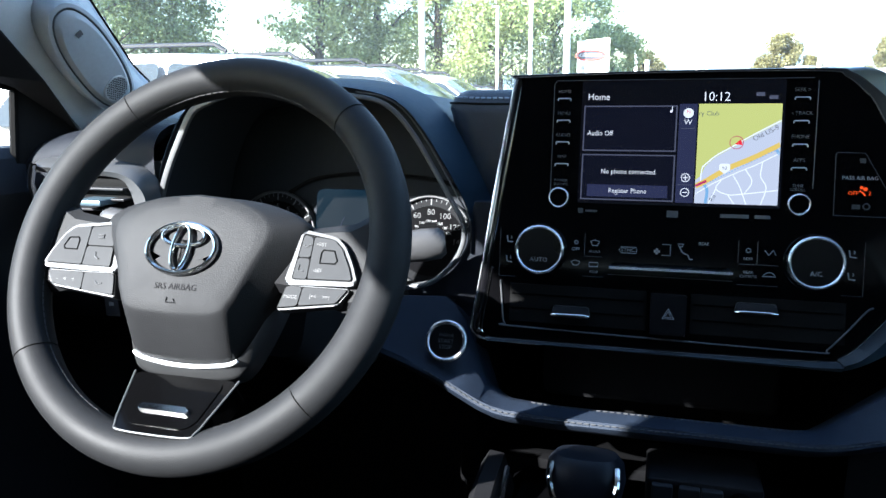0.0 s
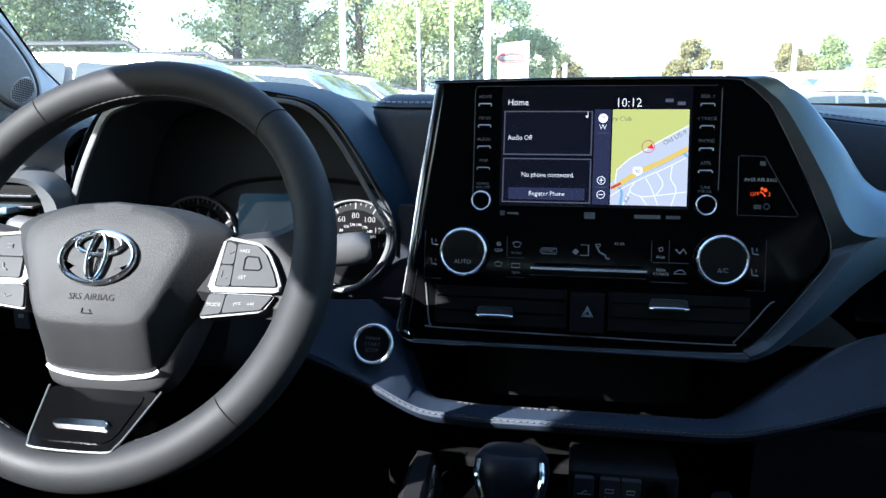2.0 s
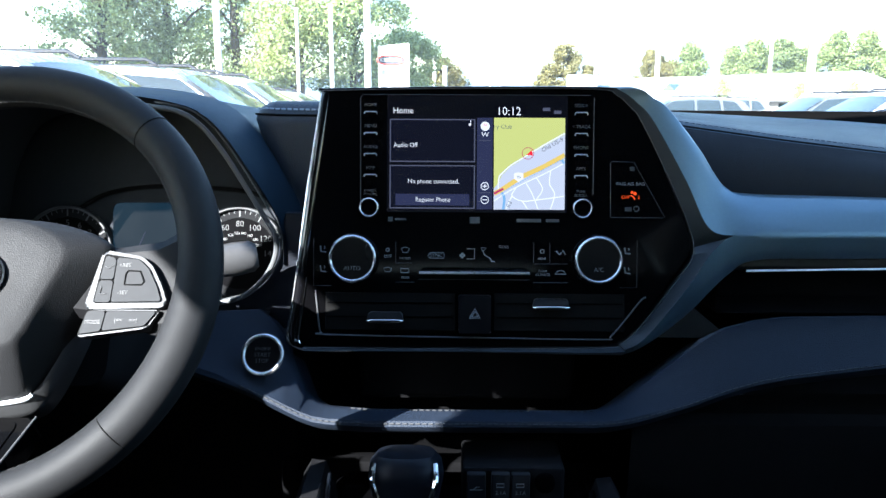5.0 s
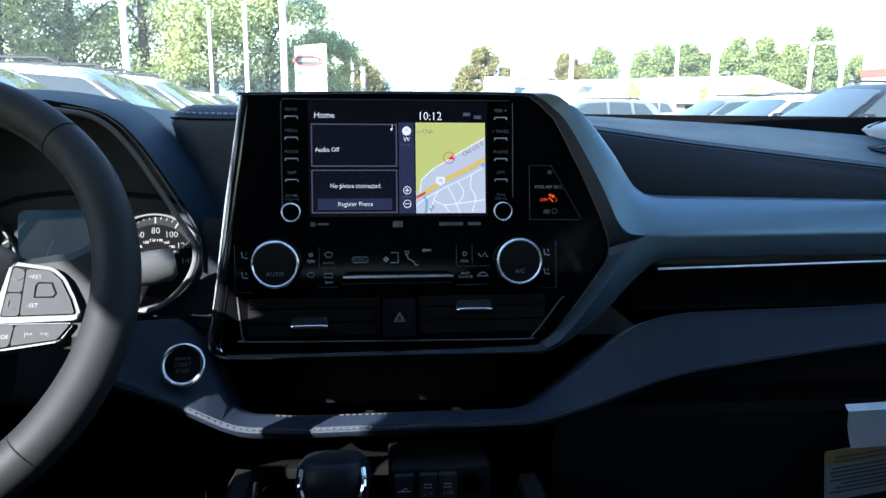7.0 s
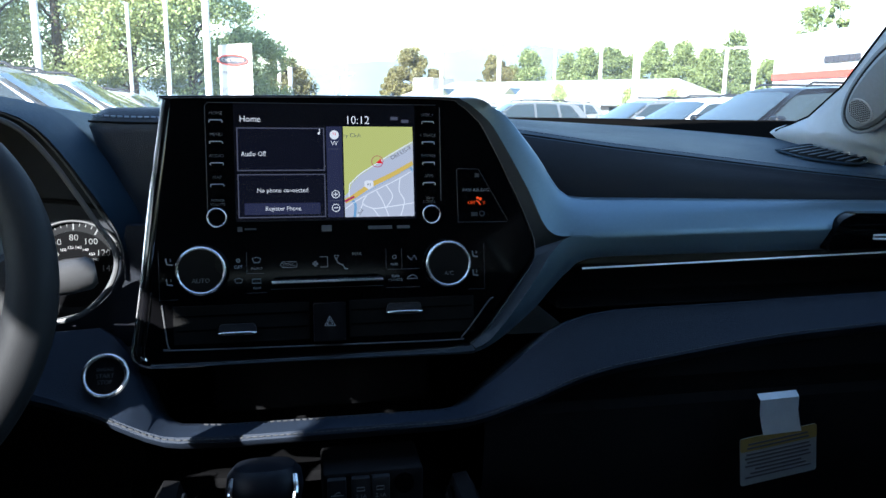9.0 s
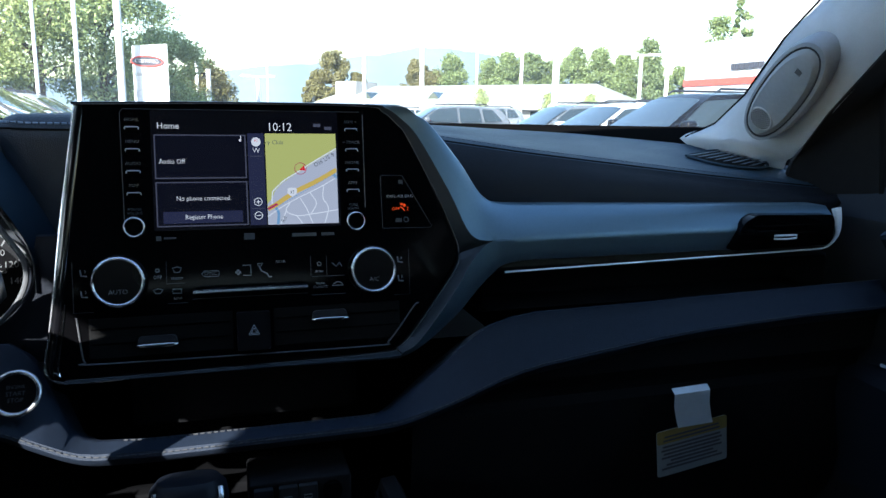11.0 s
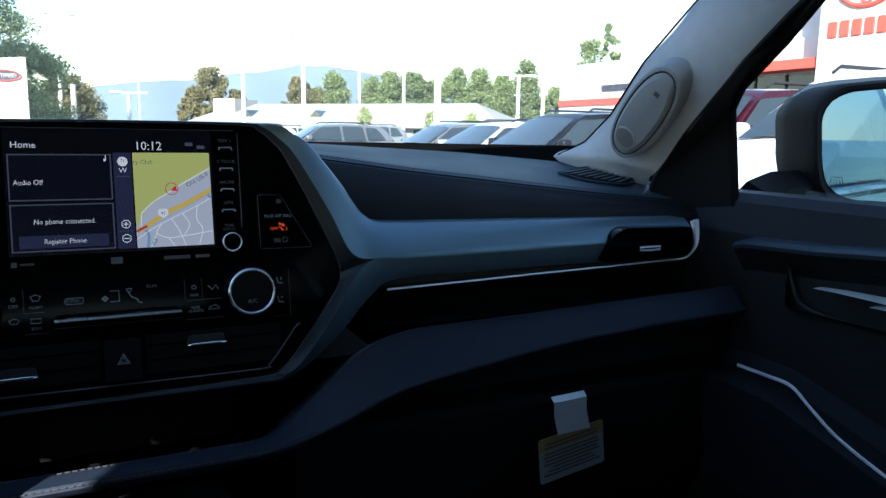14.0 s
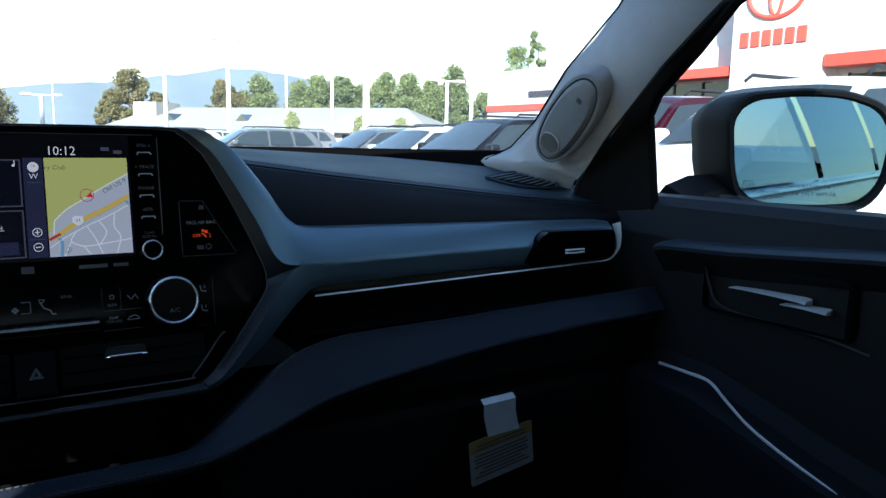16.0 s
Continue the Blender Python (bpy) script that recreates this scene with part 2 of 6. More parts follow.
def smooth_path(pts, n):
    """A Catmull-Rom curve through points."""
    pts = [Vector(p) for p in pts]
    ext = [2 * pts[0] - pts[1]] + pts + [2 * pts[-1] - pts[-2]]
    out = []
    for i in range(1, len(ext) - 2):
        a, b, c, d = ext[i - 1:i + 3]
        for k in range(n):
            t = k / n
            out.append(0.5 * (2 * b + (c - a) * t + (2 * a - 5 * b + 4 * c - d) * t * t + (3 * b - a - 3 * c + d) * t ** 3))
    return out + [pts[-1]]


def moved(bm, m):
    bmesh.ops.transform(bm, matrix=m, verts=bm.verts)
    return bm


def interp(x, table):
    """Linear look-up in a table of (x, value...) rows."""
    if x <= table[0][0]:
        return table[0][1:]
    for a, b in zip(table, table[1:]):
        if x <= b[0]:
            t = (x - a[0]) / (b[0] - a[0])
            return tuple(p + (q - p) * t for p, q in zip(a[1:], b[1:]))
    return table[-1][1:]


def steps(a, b, n):
    return [a + (b - a) * i / n for i in range(n + 1)]


# ---- cabin shell: plain walls that close the car ----
def cabin():
    for s, n in ((1, "door_1"), (-1, "door_2")):
        door = thing(n, "dark car door with window opening and padded trim" if s > 0 else "dark driver's door with open window line", "car door", kind="structure")
        # inner panel, outer skin and belt
        rows = [[(s * x, y, z) for x, z in ((0.80, 0.45), (0.775, 0.80), (0.77, 1.00), (0.768, 1.22), (0.772, 1.262), (0.785, 1.274), (0.86, 1.272))] for y in steps(-2.5, 1.02, 16)]
        part("inner_panel", loft([r[:4] for r in rows]), M["door_skin"], door)
        part("belt_pad", loft([r[3:] for r in rows]), M["belt"], door, "dark padded door top")
        rows = [[(s * x, y, z) for x, z in ((0.862, 1.262), (0.905, 1.250), (0.945, 1.16), (0.95, 1.0), (0.955, 0.8), (0.93, 0.45))] for y in steps(-3.0, 0.95, 16)]
        part("outer_skin", loft(rows), M["paint_own"], door, "pale silver painted outer door skin")
        part("belt_strip", tube([(s * 0.922, y, 1.249) for y in steps(-2.6, 0.70, 8)], 0.009, 8), M["chrome"], door, "chrome belt strip")
        # pillars behind the front door window
        # driver's front post is out of view and widened to cut the sun patches
        for y0, y1 in ((-0.43, -0.230) if s < 0 else (-0.40, -0.33), (-1.40, -1.31), (-2.25, -2.15)):
            lean = 0.0 if y0 > -0.5 else 0.10
            b = loft([[(s * 0.88, y0, 1.26), (s * 0.88, y1, 1.26)], [(s * 0.69, y0 - lean, 1.67), (s * 0.69, y1 - lean, 1.67)]])
            bmesh.ops.solidify(b, geom=b.faces, thickness=0.02)
            part("window_post", b, M["frit"], door)
        # front door pane and tinted rear panes
        for y0, y1, top0, top1, m in ((-0.230 if s < 0 else -0.33, 0.69, -0.230 if s < 0 else -0.33, 0.30, "side_glass"), (-1.31, -0.40, -1.40, -0.40, "tinted"), (-2.15, -1.40, -2.20, -1.50, "tinted")):
            b = loft([[(s * (0.885 - 0.185 * t ** 1.25), (y0 + (top0 - y0) * t) * (1 - f) + (y1 + (top1 - y1) * t) * f, 1.26 + 0.39 * t) for f in steps(0, 1, 8)] for t in steps(0, 1, 6)])
            p = part("pane", b, M[m], door, "clear side glass" if m == "side_glass" else "dark tinted rear glass")
            if m == "side_glass":
                p.visible_shadow = False
        # black front frame between the windscreen pillar and the window
        seal = [(0.772, 0.702, 1.255), (0.76, 0.709, 1.385), (0.745, 0.682, 1.412), (0.700, 0.585, 1.457), (0.66, 0.504, 1.499), (0.632, 0.33, 1.572), (0.640, 0.10, 1.590)]
        # driver's outline is lowered to keep sun off the dash pad
        if s < 0:
            seal = [(0.772, 0.748, 1.255), (0.766, 0.752, 1.345)] + [(0.762, 0.68, 1.362), (0.747, 0.562, 1.370), (0.715, 0.525, 1.440)] + seal[5:]
        inner = [(0.772, 0.875, 1.235), (0.743, 0.824, 1.288), (0.722, 0.750, 1.352), (0.697, 0.632, 1.440), (0.684, 0.540, 1.503), (0.640, 0.345, 1.585), (0.632, 0.10, 1.600)]
        b = loft([[(s * x, y, z) for x, y, z in seal], [(s * (x * 0.5 + u * 0.5 - 0.005), y * 0.5 + v * 0.5, z * 0.5 + w * 0.5) for (x, y, z), (u, v, w) in zip(seal, inner)], [(s * (x - 0.008), y - 0.006, z) for x, y, z in inner], [(s * (x + 0.004), y + 0.012, z + 0.002) for x, y, z in inner]])
        part("window_frame", b, M["dark"], door)
        part("window_seal", tube([(s * (x + 0.004), y + 0.002, z) for x, y, z in seal], 0.006, 8), M["hole"], door, "black rubber seal")
    roof = thing("ceiling", "light grey cloth headliner above the seats", "ceiling", kind="structure")
    rows = [[(x, y, z) for x, z in ((-0.665, 1.585), (-0.62, 1.655), (-0.5, 1.70), (0, 1.72), (0.5, 1.70), (0.62, 1.655), (0.665, 1.585))] for y in steps(-2.9, 0.40, 6)]
    b = loft(rows)
    bmesh.ops.solidify(b, geom=b.faces, thickness=-0.03)
    part("headliner", b, M["headliner"], roof)
    half = [(0.672, 1.570), (0.735, 1.615), (0.730, 1.70), (0.60, 1.765), (0.35, 1.80), (0, 1.81)]
    prof = [(-x, z) for x, z in half] + [(x, z) for x, z in half[-2::-1]]
    part("roof_skin", loft([[(x, y, z) for x, z in prof] for y in steps(-2.95, 0.36, 5)]), M["paint_own"], roof, "pale silver painted roof")
    shell = thing("floor", "dark carpeted car floor and bulkheads", "floor", kind="structure")
    part("carpet", block(-0.80, 0.80, -2.9, 1.3, 0.40, 0.45), M["lining"], shell)
    part("bulkhead", block(-0.95, 0.95, 1.24, 1.28, 0.40, 1.22), M["lining"], shell)
    # unseen wall in place of the seat backs, added to block light from behind
    part("rear_blocker", block(-0.66, 0.66, -0.50, -0.46, 0.40, 1.34, 0.015), M["lining"], shell)
    # unseen closures ahead of the doors, added to stop a sunlight leak
    for s in (-1, 1):
        part("kick_panel", block(min(s * 0.80, s * 0.82), max(s * 0.80, s * 0.82), 0.98, 1.26, 0.40, 1.22), M["lining"], shell)
    part("tailgate", block(-0.80, 0.80, -2.95, -2.90, 0.40, 1.25), M["lining"], shell)
    ws = thing("window_1", "clear curved windscreen with black lower border", "windscreen", kind="structure")
    rows = [[(x * (1 - 0.19 * t), 1.34 - 1.10 * t - 0.16 * (x / 0.8) ** 2, 1.315 + 0.42 * t + 0.03 * math.sin(t * 3.1)) for x in steps(-0.82, 0.82, 12)] for t in steps(0, 1, 6)]
    p = part("pane", loft(rows), M["windscreen"], ws)
    p.visible_shadow = False
    rows = [[(x, 1.338 - 0.16 * (x / 0.8) ** 2 - q, 1.312 + h) for x in steps(-0.86, 0.86, 20)] for q, h in ((0.0, -0.03), (0.012, 0.0150), (0.05, 0.0165), (0.10, 0.012), (0.20, -0.02), (0.24, -0.07))]
    part("black_border", loft(rows), M["frit"], ws, "black cowl strip")


def pillar(s):
    ob = thing("a_pillar_trim", "light grey cloth windscreen pillar trim with speaker pod", "pillar trim", kind="structure", group="pillars")
    wind = [(0.745, 1.05, 1.27), (0.712, 1.03, 1.311), (0.726, 0.975, 1.334), (0.716, 0.90, 1.376), (0.690, 0.80, 1.447), (0.688, 0.70, 1.520), (0.625, 0.48, 1.68), (0.58, 0.37, 1.74)]
    side = [(0.785, 0.90, 1.23), (0.766, 0.866, 1.282), (0.742, 0.828, 1.293), (0.728, 0.780, 1.325), (0.704, 0.661, 1.418), (0.684, 0.538, 1.505), (0.642, 0.345, 1.588), (0.630, 0.28, 1.602)]
    rows = []
    for t, b in ((-0.12, 0.02), (0.0, 0.0), (0.12, -0.009), (0.35, -0.017), (0.56, -0.0175), (0.68, -0.0145), (0.78, -0.0125), (0.90, -0.0075), (1.0, 0.0)):
        rows.append([Vector((s * (p[0] + (q[0] - p[0]) * t + b * 0.8), p[1] + (q[1] - p[1]) * t + b * 0.7, p[2] + (q[2] - p[2]) * t - b * 0.2)) for p, q in zip(wind, side)])
    rows = [smooth_path(r, 4) for r in rows]
    part("cover", loft(rows), M["cloth"], ob)
    part("glass_edge", tube([Vector((s * (p[0] + 0.003), p[1] + 0.010, p[2] + 0.003)) for p in wind[1:]], 0.0015, 6), M["frit"], ob, "black glass border")
    # speaker pod lying along the pillar
    ax = Vector((-0.055 * s, -0.235, 0.175)).normalized()
    n = Vector((-0.72 * s, -0.62, 0.10))
    n = (n - ax * n.dot(ax)).normalized()
    sd = ax.cross(n)
    m = Matrix((sd, ax, n)).transposed().to_4x4()
    m.translation = Vector((s * 0.681, 0.784, 1.380))

    def oval(a, b, w, sq=2.3, k=36):
        return [(math.copysign(abs(math.cos(t)) ** (2 / sq), math.cos(t)) * a, math.copysign(abs(math.sin(t)) ** (2 / sq), math.sin(t)) * b, w) for t in (2 * math.pi * i / k for i in range(k))]
    pod = part("speaker_pod", moved(loft([oval(0.035, 0.094, -0.02), oval(0.035, 0.094, 0.004), oval(0.0335, 0.092, 0.009), oval(0.030, 0.087, 0.0105), oval(0.0285, 0.084, 0.007), oval(0.027, 0.081, 0.0105), oval(0.023, 0.074, 0.0150), oval(0.012, 0.045, 0.0165), oval(0.001, 0.004, 0.0168)], closed=True, caps=True), m), M["pod"], ob, "grey moulded speaker pod")
    # dark tube laid in the groove, coloured as the shadow it holds
    part("groove", moved(tube(oval(0.0288, 0.0845, 0.0075), 0.0023, 8, closed=True), m), M["groove"], pod, "dark ring drawing the shade in the pod's groove")
    gm = m @ Matrix.Translation((0, -0.046, 0.0148))
    part("grille", moved(disc(0.0172, 0, 0.003, 32, 0.001), gm), M["mesh"], pod, "round perforated speaker grille")
    b = bmesh.new()
    for i in range(-6, 7):
        for j in range(-6, 7):
            x, y = 0.0032 * (i + 0.5 * (j % 2)), 0.0028 * j
            if x * x + y * y < 0.0158 ** 2:
                disc(0.00115, 0.0030, 0.0033, 8, cx=x, cy=y, bm=b)
    part("perforation", moved(b, gm), M["hole"], pod, "dark punched holes")
    part("badge", moved(plate([(-0.004, -0.0035), (0.004, -0.0035), (0.004, 0.0035), (-0.004, 0.0035)], 0.0, 0.0008), m @ Matrix.Translation((0.002, 0.052, 0.0165))), M["faint"], pod, "small dark badge")


M["groove"] = mat("pod groove shade", (0.045, 0.048, 0.053), 0.7, var=0.08, scale=200, spec=0.2)
M["door_skin"] = mat("dark door trim vinyl", (0.0105, 0.0105, 0.012), 0.6, var=0.12, scale=90, bump=0.3, bump_scale=1000, spec=0.24)
M["belt"] = mat("dark blue-grey door vinyl", (0.016, 0.020, 0.029), 0.6, var=0.1, scale=90, bump=0.3, bump_scale=900, spec=0.22)
M["paint_own"] = mat("pale silver car paint", (0.55, 0.57, 0.58), 0.25, 0.3, var=0.04, scale=300, coat=0.8)
M["tinted"] = pane_glass("dark privacy glass", (0.11, 0.12, 0.125), 0.05, power=1.7)
M["pod"] = mat("grey moulded plastic", (0.27, 0.29, 0.31), 0.55, var=0.08, scale=200, bump=0.2, bump_scale=1500)
cabin()
pillar(1)
pillar(-1)


# ---- dashboard ----
FOLD = ((-0.76, 0.80, 1.262), (0.10, 0.80, 1.329), (0.15, 0.80, 1.326), (0.21, 0.80, 1.319), (0.33, 0.80, 1.303), (0.59, 0.80, 1.2735), (0.765, 0.80, 1.2565))
dash = thing("dashboard", "dark padded car dashboard with satin silver trim and stitched leather", "dashboard")


def upper_pad():
    rows = []
    for x in steps(0.06, 0.775, 30):
        _, z = interp(x, FOLD)
        low = 1.250 - 0.012 * (x - 0.25) / 0.45
        f = 1.3275 - 0.048 * max(0.0, x - 0.30)
        rows.append([(x, 0.775, low - 0.03), (x, 0.762, low), (x, 0.772, low + (z - low) * 0.5), (x, 0.786, z - 0.012), (x, 0.794, z - 0.004), (x, 0.806, z + 0.001), (x, 0.83, z + 0.005),
                     (x, 0.92, z + (f - z) * 0.5), (x, 1.03, z + (f - z) * 0.86), (x, 1.13, f), (x, 1.17, f - 0.008), (x, 1.22, f - 0.045)])
    part("passenger_pad", loft([r[4:] for r in rows]), M["pad"], dash, "dark blue-grey soft dash top")
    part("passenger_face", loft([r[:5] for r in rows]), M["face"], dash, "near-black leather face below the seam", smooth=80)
    line = [(x, 0.8085, interp(x, FOLD)[1] + 0.0022) for x in steps(0.12, 0.76, 30)]
    part("stitching", stitches(line, 0.0065, 0.0042, 0.0006), M["thread_blue"], dash, "blue-grey seam stitching")
    line = [(x, 0.7975, interp(x, FOLD)[1] - 0.0025) for x in steps(0.12, 0.775, 30)]
    part("seam", tube(line, 0.0012, 6), M["hole"], dash, "dark seam groove")
    # defroster outlet at the end of the pad
    ring = [(0.622, 0.903, 1.2915), (0.715, 0.960, 1.2960), (0.757, 0.950, 1.2915), (0.750, 0.885, 1.2805), (0.705, 0.853, 1.2762), (0.645, 0.862, 1.2818)]
    part("defroster_bezel", tube(smooth_path([Vector(p) for p in ring] + [Vector(ring[0])], 4)[:-1], 0.0017, 8, closed=True), M["pad"], dash)
    b = bmesh.new()
    mid = b.verts.new((0.70, 0.905, 1.2878))
    vs = [b.verts.new((x, y, z - 0.001)) for x, y, z in ring]
    for k in range(6):
        b.faces.new((mid, vs[k], vs[(k + 1) % 6]))
    part("defroster_well", b, M["hole"], dash, "dark defroster opening", smooth=0)
    for k in range(8):
        t = 0.08 + k * 0.12
        p = Vector(ring[0]).lerp(Vector(ring[4]), t) + Vector((-0.004, 0, 0.001))
        q = Vector(ring[1]).lerp(Vector(ring[3]), t) + Vector((0.004, 0, 0.001))
        up = Vector((0.003, 0.003, 0.0010))
        part("defroster_fin", loft([[p, q], [p + up, q + up], [p + up + Vector((0.004, -0.004, 0)), q + up + Vector((0.004, -0.004, 0))]]), M["fin"], dash, smooth=0)


def binnacle():
    """Hood over the gauges with its bright edge trim."""
    front = [(-0.598, 1.17), (-0.584, 1.20), (-0.566, 1.262), (-0.528, 1.322), (-0.47, 1.341), (-0.39, 1.346), (-0.318, 1.340), (-0.270, 1.322), (-0.230, 1.268), (-0.200, 1.212), (-0.198, 1.17)]
    mid = [(-0.63, 1.17), (-0.615, 1.205), (-0.590, 1.275), (-0.548, 1.333), (-0.475, 1.350), (-0.39, 1.354), (-0.312, 1.349), (-0.258, 1.330), (-0.215, 1.275), (-0.185, 1.215), (-0.183, 1.17)]
    back = [(-0.72, 1.20), (-0.69, 1.24), (-0.64, 1.30), (-0.56, 1.338), (-0.48, 1.350), (-0.42, 1.353), (-0.345, 1.344), (-0.300, 1.328), (-0.245, 1.300), (-0.20, 1.27), (-0.18, 1.2)]
    far = [(-0.76, 1.22), (-0.74, 1.26), (-0.68, 1.305), (-0.58, 1.325), (-0.48, 1.332), (-0.42, 1.335), (-0.345, 1.333), (-0.300, 1.325), (-0.245, 1.310), (-0.20, 1.29), (-0.10, 1.2)]
    rows = [[(p.x, y, p.y) for p in smooth_path([(a, b, 0) for a, b in r], 4)] for y, r in ((0.752, front), (0.762, [((a * 3 + c) / 4, (b * 3 + d) / 4) for (a, b), (c, d) in zip(front, mid)]), (0.81, mid), (0.95, back), (1.15, far), (1.2, [(a, b - 0.06) for a, b in far]))]
    part("gauge_hood", loft(rows), M["pad"], dash, "curved dark hood over the gauges")
    inner = [[(p.x, y, p.y) for p in smooth_path([(-0.39 + (a + 0.39) * k, 1.2 + (b - 1.2) * k, 0) for a, b in front], 4)] for y, k in ((0.752, 0.995), (0.78, 0.955), (0.885, 0.90))]
    part("gauge_hood_lining", loft(inner), M["hood_in"], dash, "matt black inner hood")
    for pts in ([(-0.462, 1.3402), (-0.50, 1.328), (-0.521, 1.316), (-0.540, 1.285), (-0.557, 1.252), (-0.568, 1.225), (-0.574, 1.205)], [(-0.330, 1.334), (-0.300, 1.329), (-0.278, 1.316), (-0.258, 1.292), (-0.240, 1.263), (-0.220, 1.228), (-0.207, 1.205), (-0.206, 1.185), (-0.214, 1.165), (-0.228, 1.148), (-0.245, 1.136), (-0.272, 1.129)]):
        path = smooth_path([(x, 0.749, z) for x, z in pts], 5)
        wide = 0.0034 if pts[0][0] < -0.4 else 0.0019
        part("edge_trim", tube(path, wide, 8, flat=1.4, up=(0, -1, 0.2)), M["hood_edge"], dash, "satin chrome hood edge trim")
        if wide < 0.003:
            part("edge_trim", tube([p + Vector((0.0062, 0.004, 0.0036)) for p in path], 0.0009, 6), M["hood_edge"], dash, "fine outer trim line")
    # pad beside the hood and the block between hood and centre panel
    prof = smooth_path([(0.752, 1.23, 0), (0.752, 1.262, 0), (0.757, 1.282, 0), (0.776, 1.297, 0), (0.82, 1.304, 0), (1.0, 1.306, 0), (1.2, 1.29, 0)], 5)
    rows = [[(x, p.x + 0.10 * max(0.0, -0.66 - x) ** 1.2, p.y - 0.9 * max(0.0, -0.62 - x) ** 2) for x in steps(-0.775, -0.578, 12)] for p in prof]
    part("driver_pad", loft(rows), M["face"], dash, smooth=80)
    b = block(-0.243, -0.05, 0.805, 1.16, 1.10, 1.3395, 0.026, 6)
    for v in b.verts:
        if v.co.x < -0.15:
            v.co.x += 0.055 * min(1.0, max(0.0, (1.318 - v.co.z) / 0.06))
    part("centre_pad", b, M["pad_leather"], dash, "grained leather block beside the screen")
    turn = [radians(a) for a in (20, 40, 60, 80)]
    line = [(-0.05, 0.8098, 1.3295), (-0.19, 0.8098, 1.3305), (-0.217, 0.8100, 1.3312)] + [(-0.217 - 0.0208 * math.sin(a), 0.831 - 0.0208 * math.cos(a), 1.3315) for a in turn]
    part("stitching", stitches(smooth_path(line, 5), 0.0065, 0.0044, 0.0010), M["thread_pale"], dash, "pale seam stitching")
    groove = [(-0.05, 0.8070, 1.3235), (-0.19, 0.8070, 1.3245), (-0.217, 0.8070, 1.3252)] + [(-0.217 - 0.0240 * math.sin(a), 0.831 - 0.0240 * math.cos(a), 1.3255) for a in turn]
    part("seam", tube(smooth_path(groove, 5), 0.0011, 6), M["hole"], dash, "dark seam groove")
    cheek = [(-0.196, 1.225), (-0.205, 1.185), (-0.213, 1.165), (-0.227, 1.148), (-0.243, 1.136), (-0.27, 1.128), (-0.27, 1.10), (-0.14, 1.10), (-0.14, 1.225)]
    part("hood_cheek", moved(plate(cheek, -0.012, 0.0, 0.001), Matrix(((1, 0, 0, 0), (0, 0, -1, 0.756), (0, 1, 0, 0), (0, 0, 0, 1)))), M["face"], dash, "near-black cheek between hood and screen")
    part("core", block(-0.13, 0.12, 0.80, 1.2, 1.0, 1.315, 0.01), M["lining"], dash)


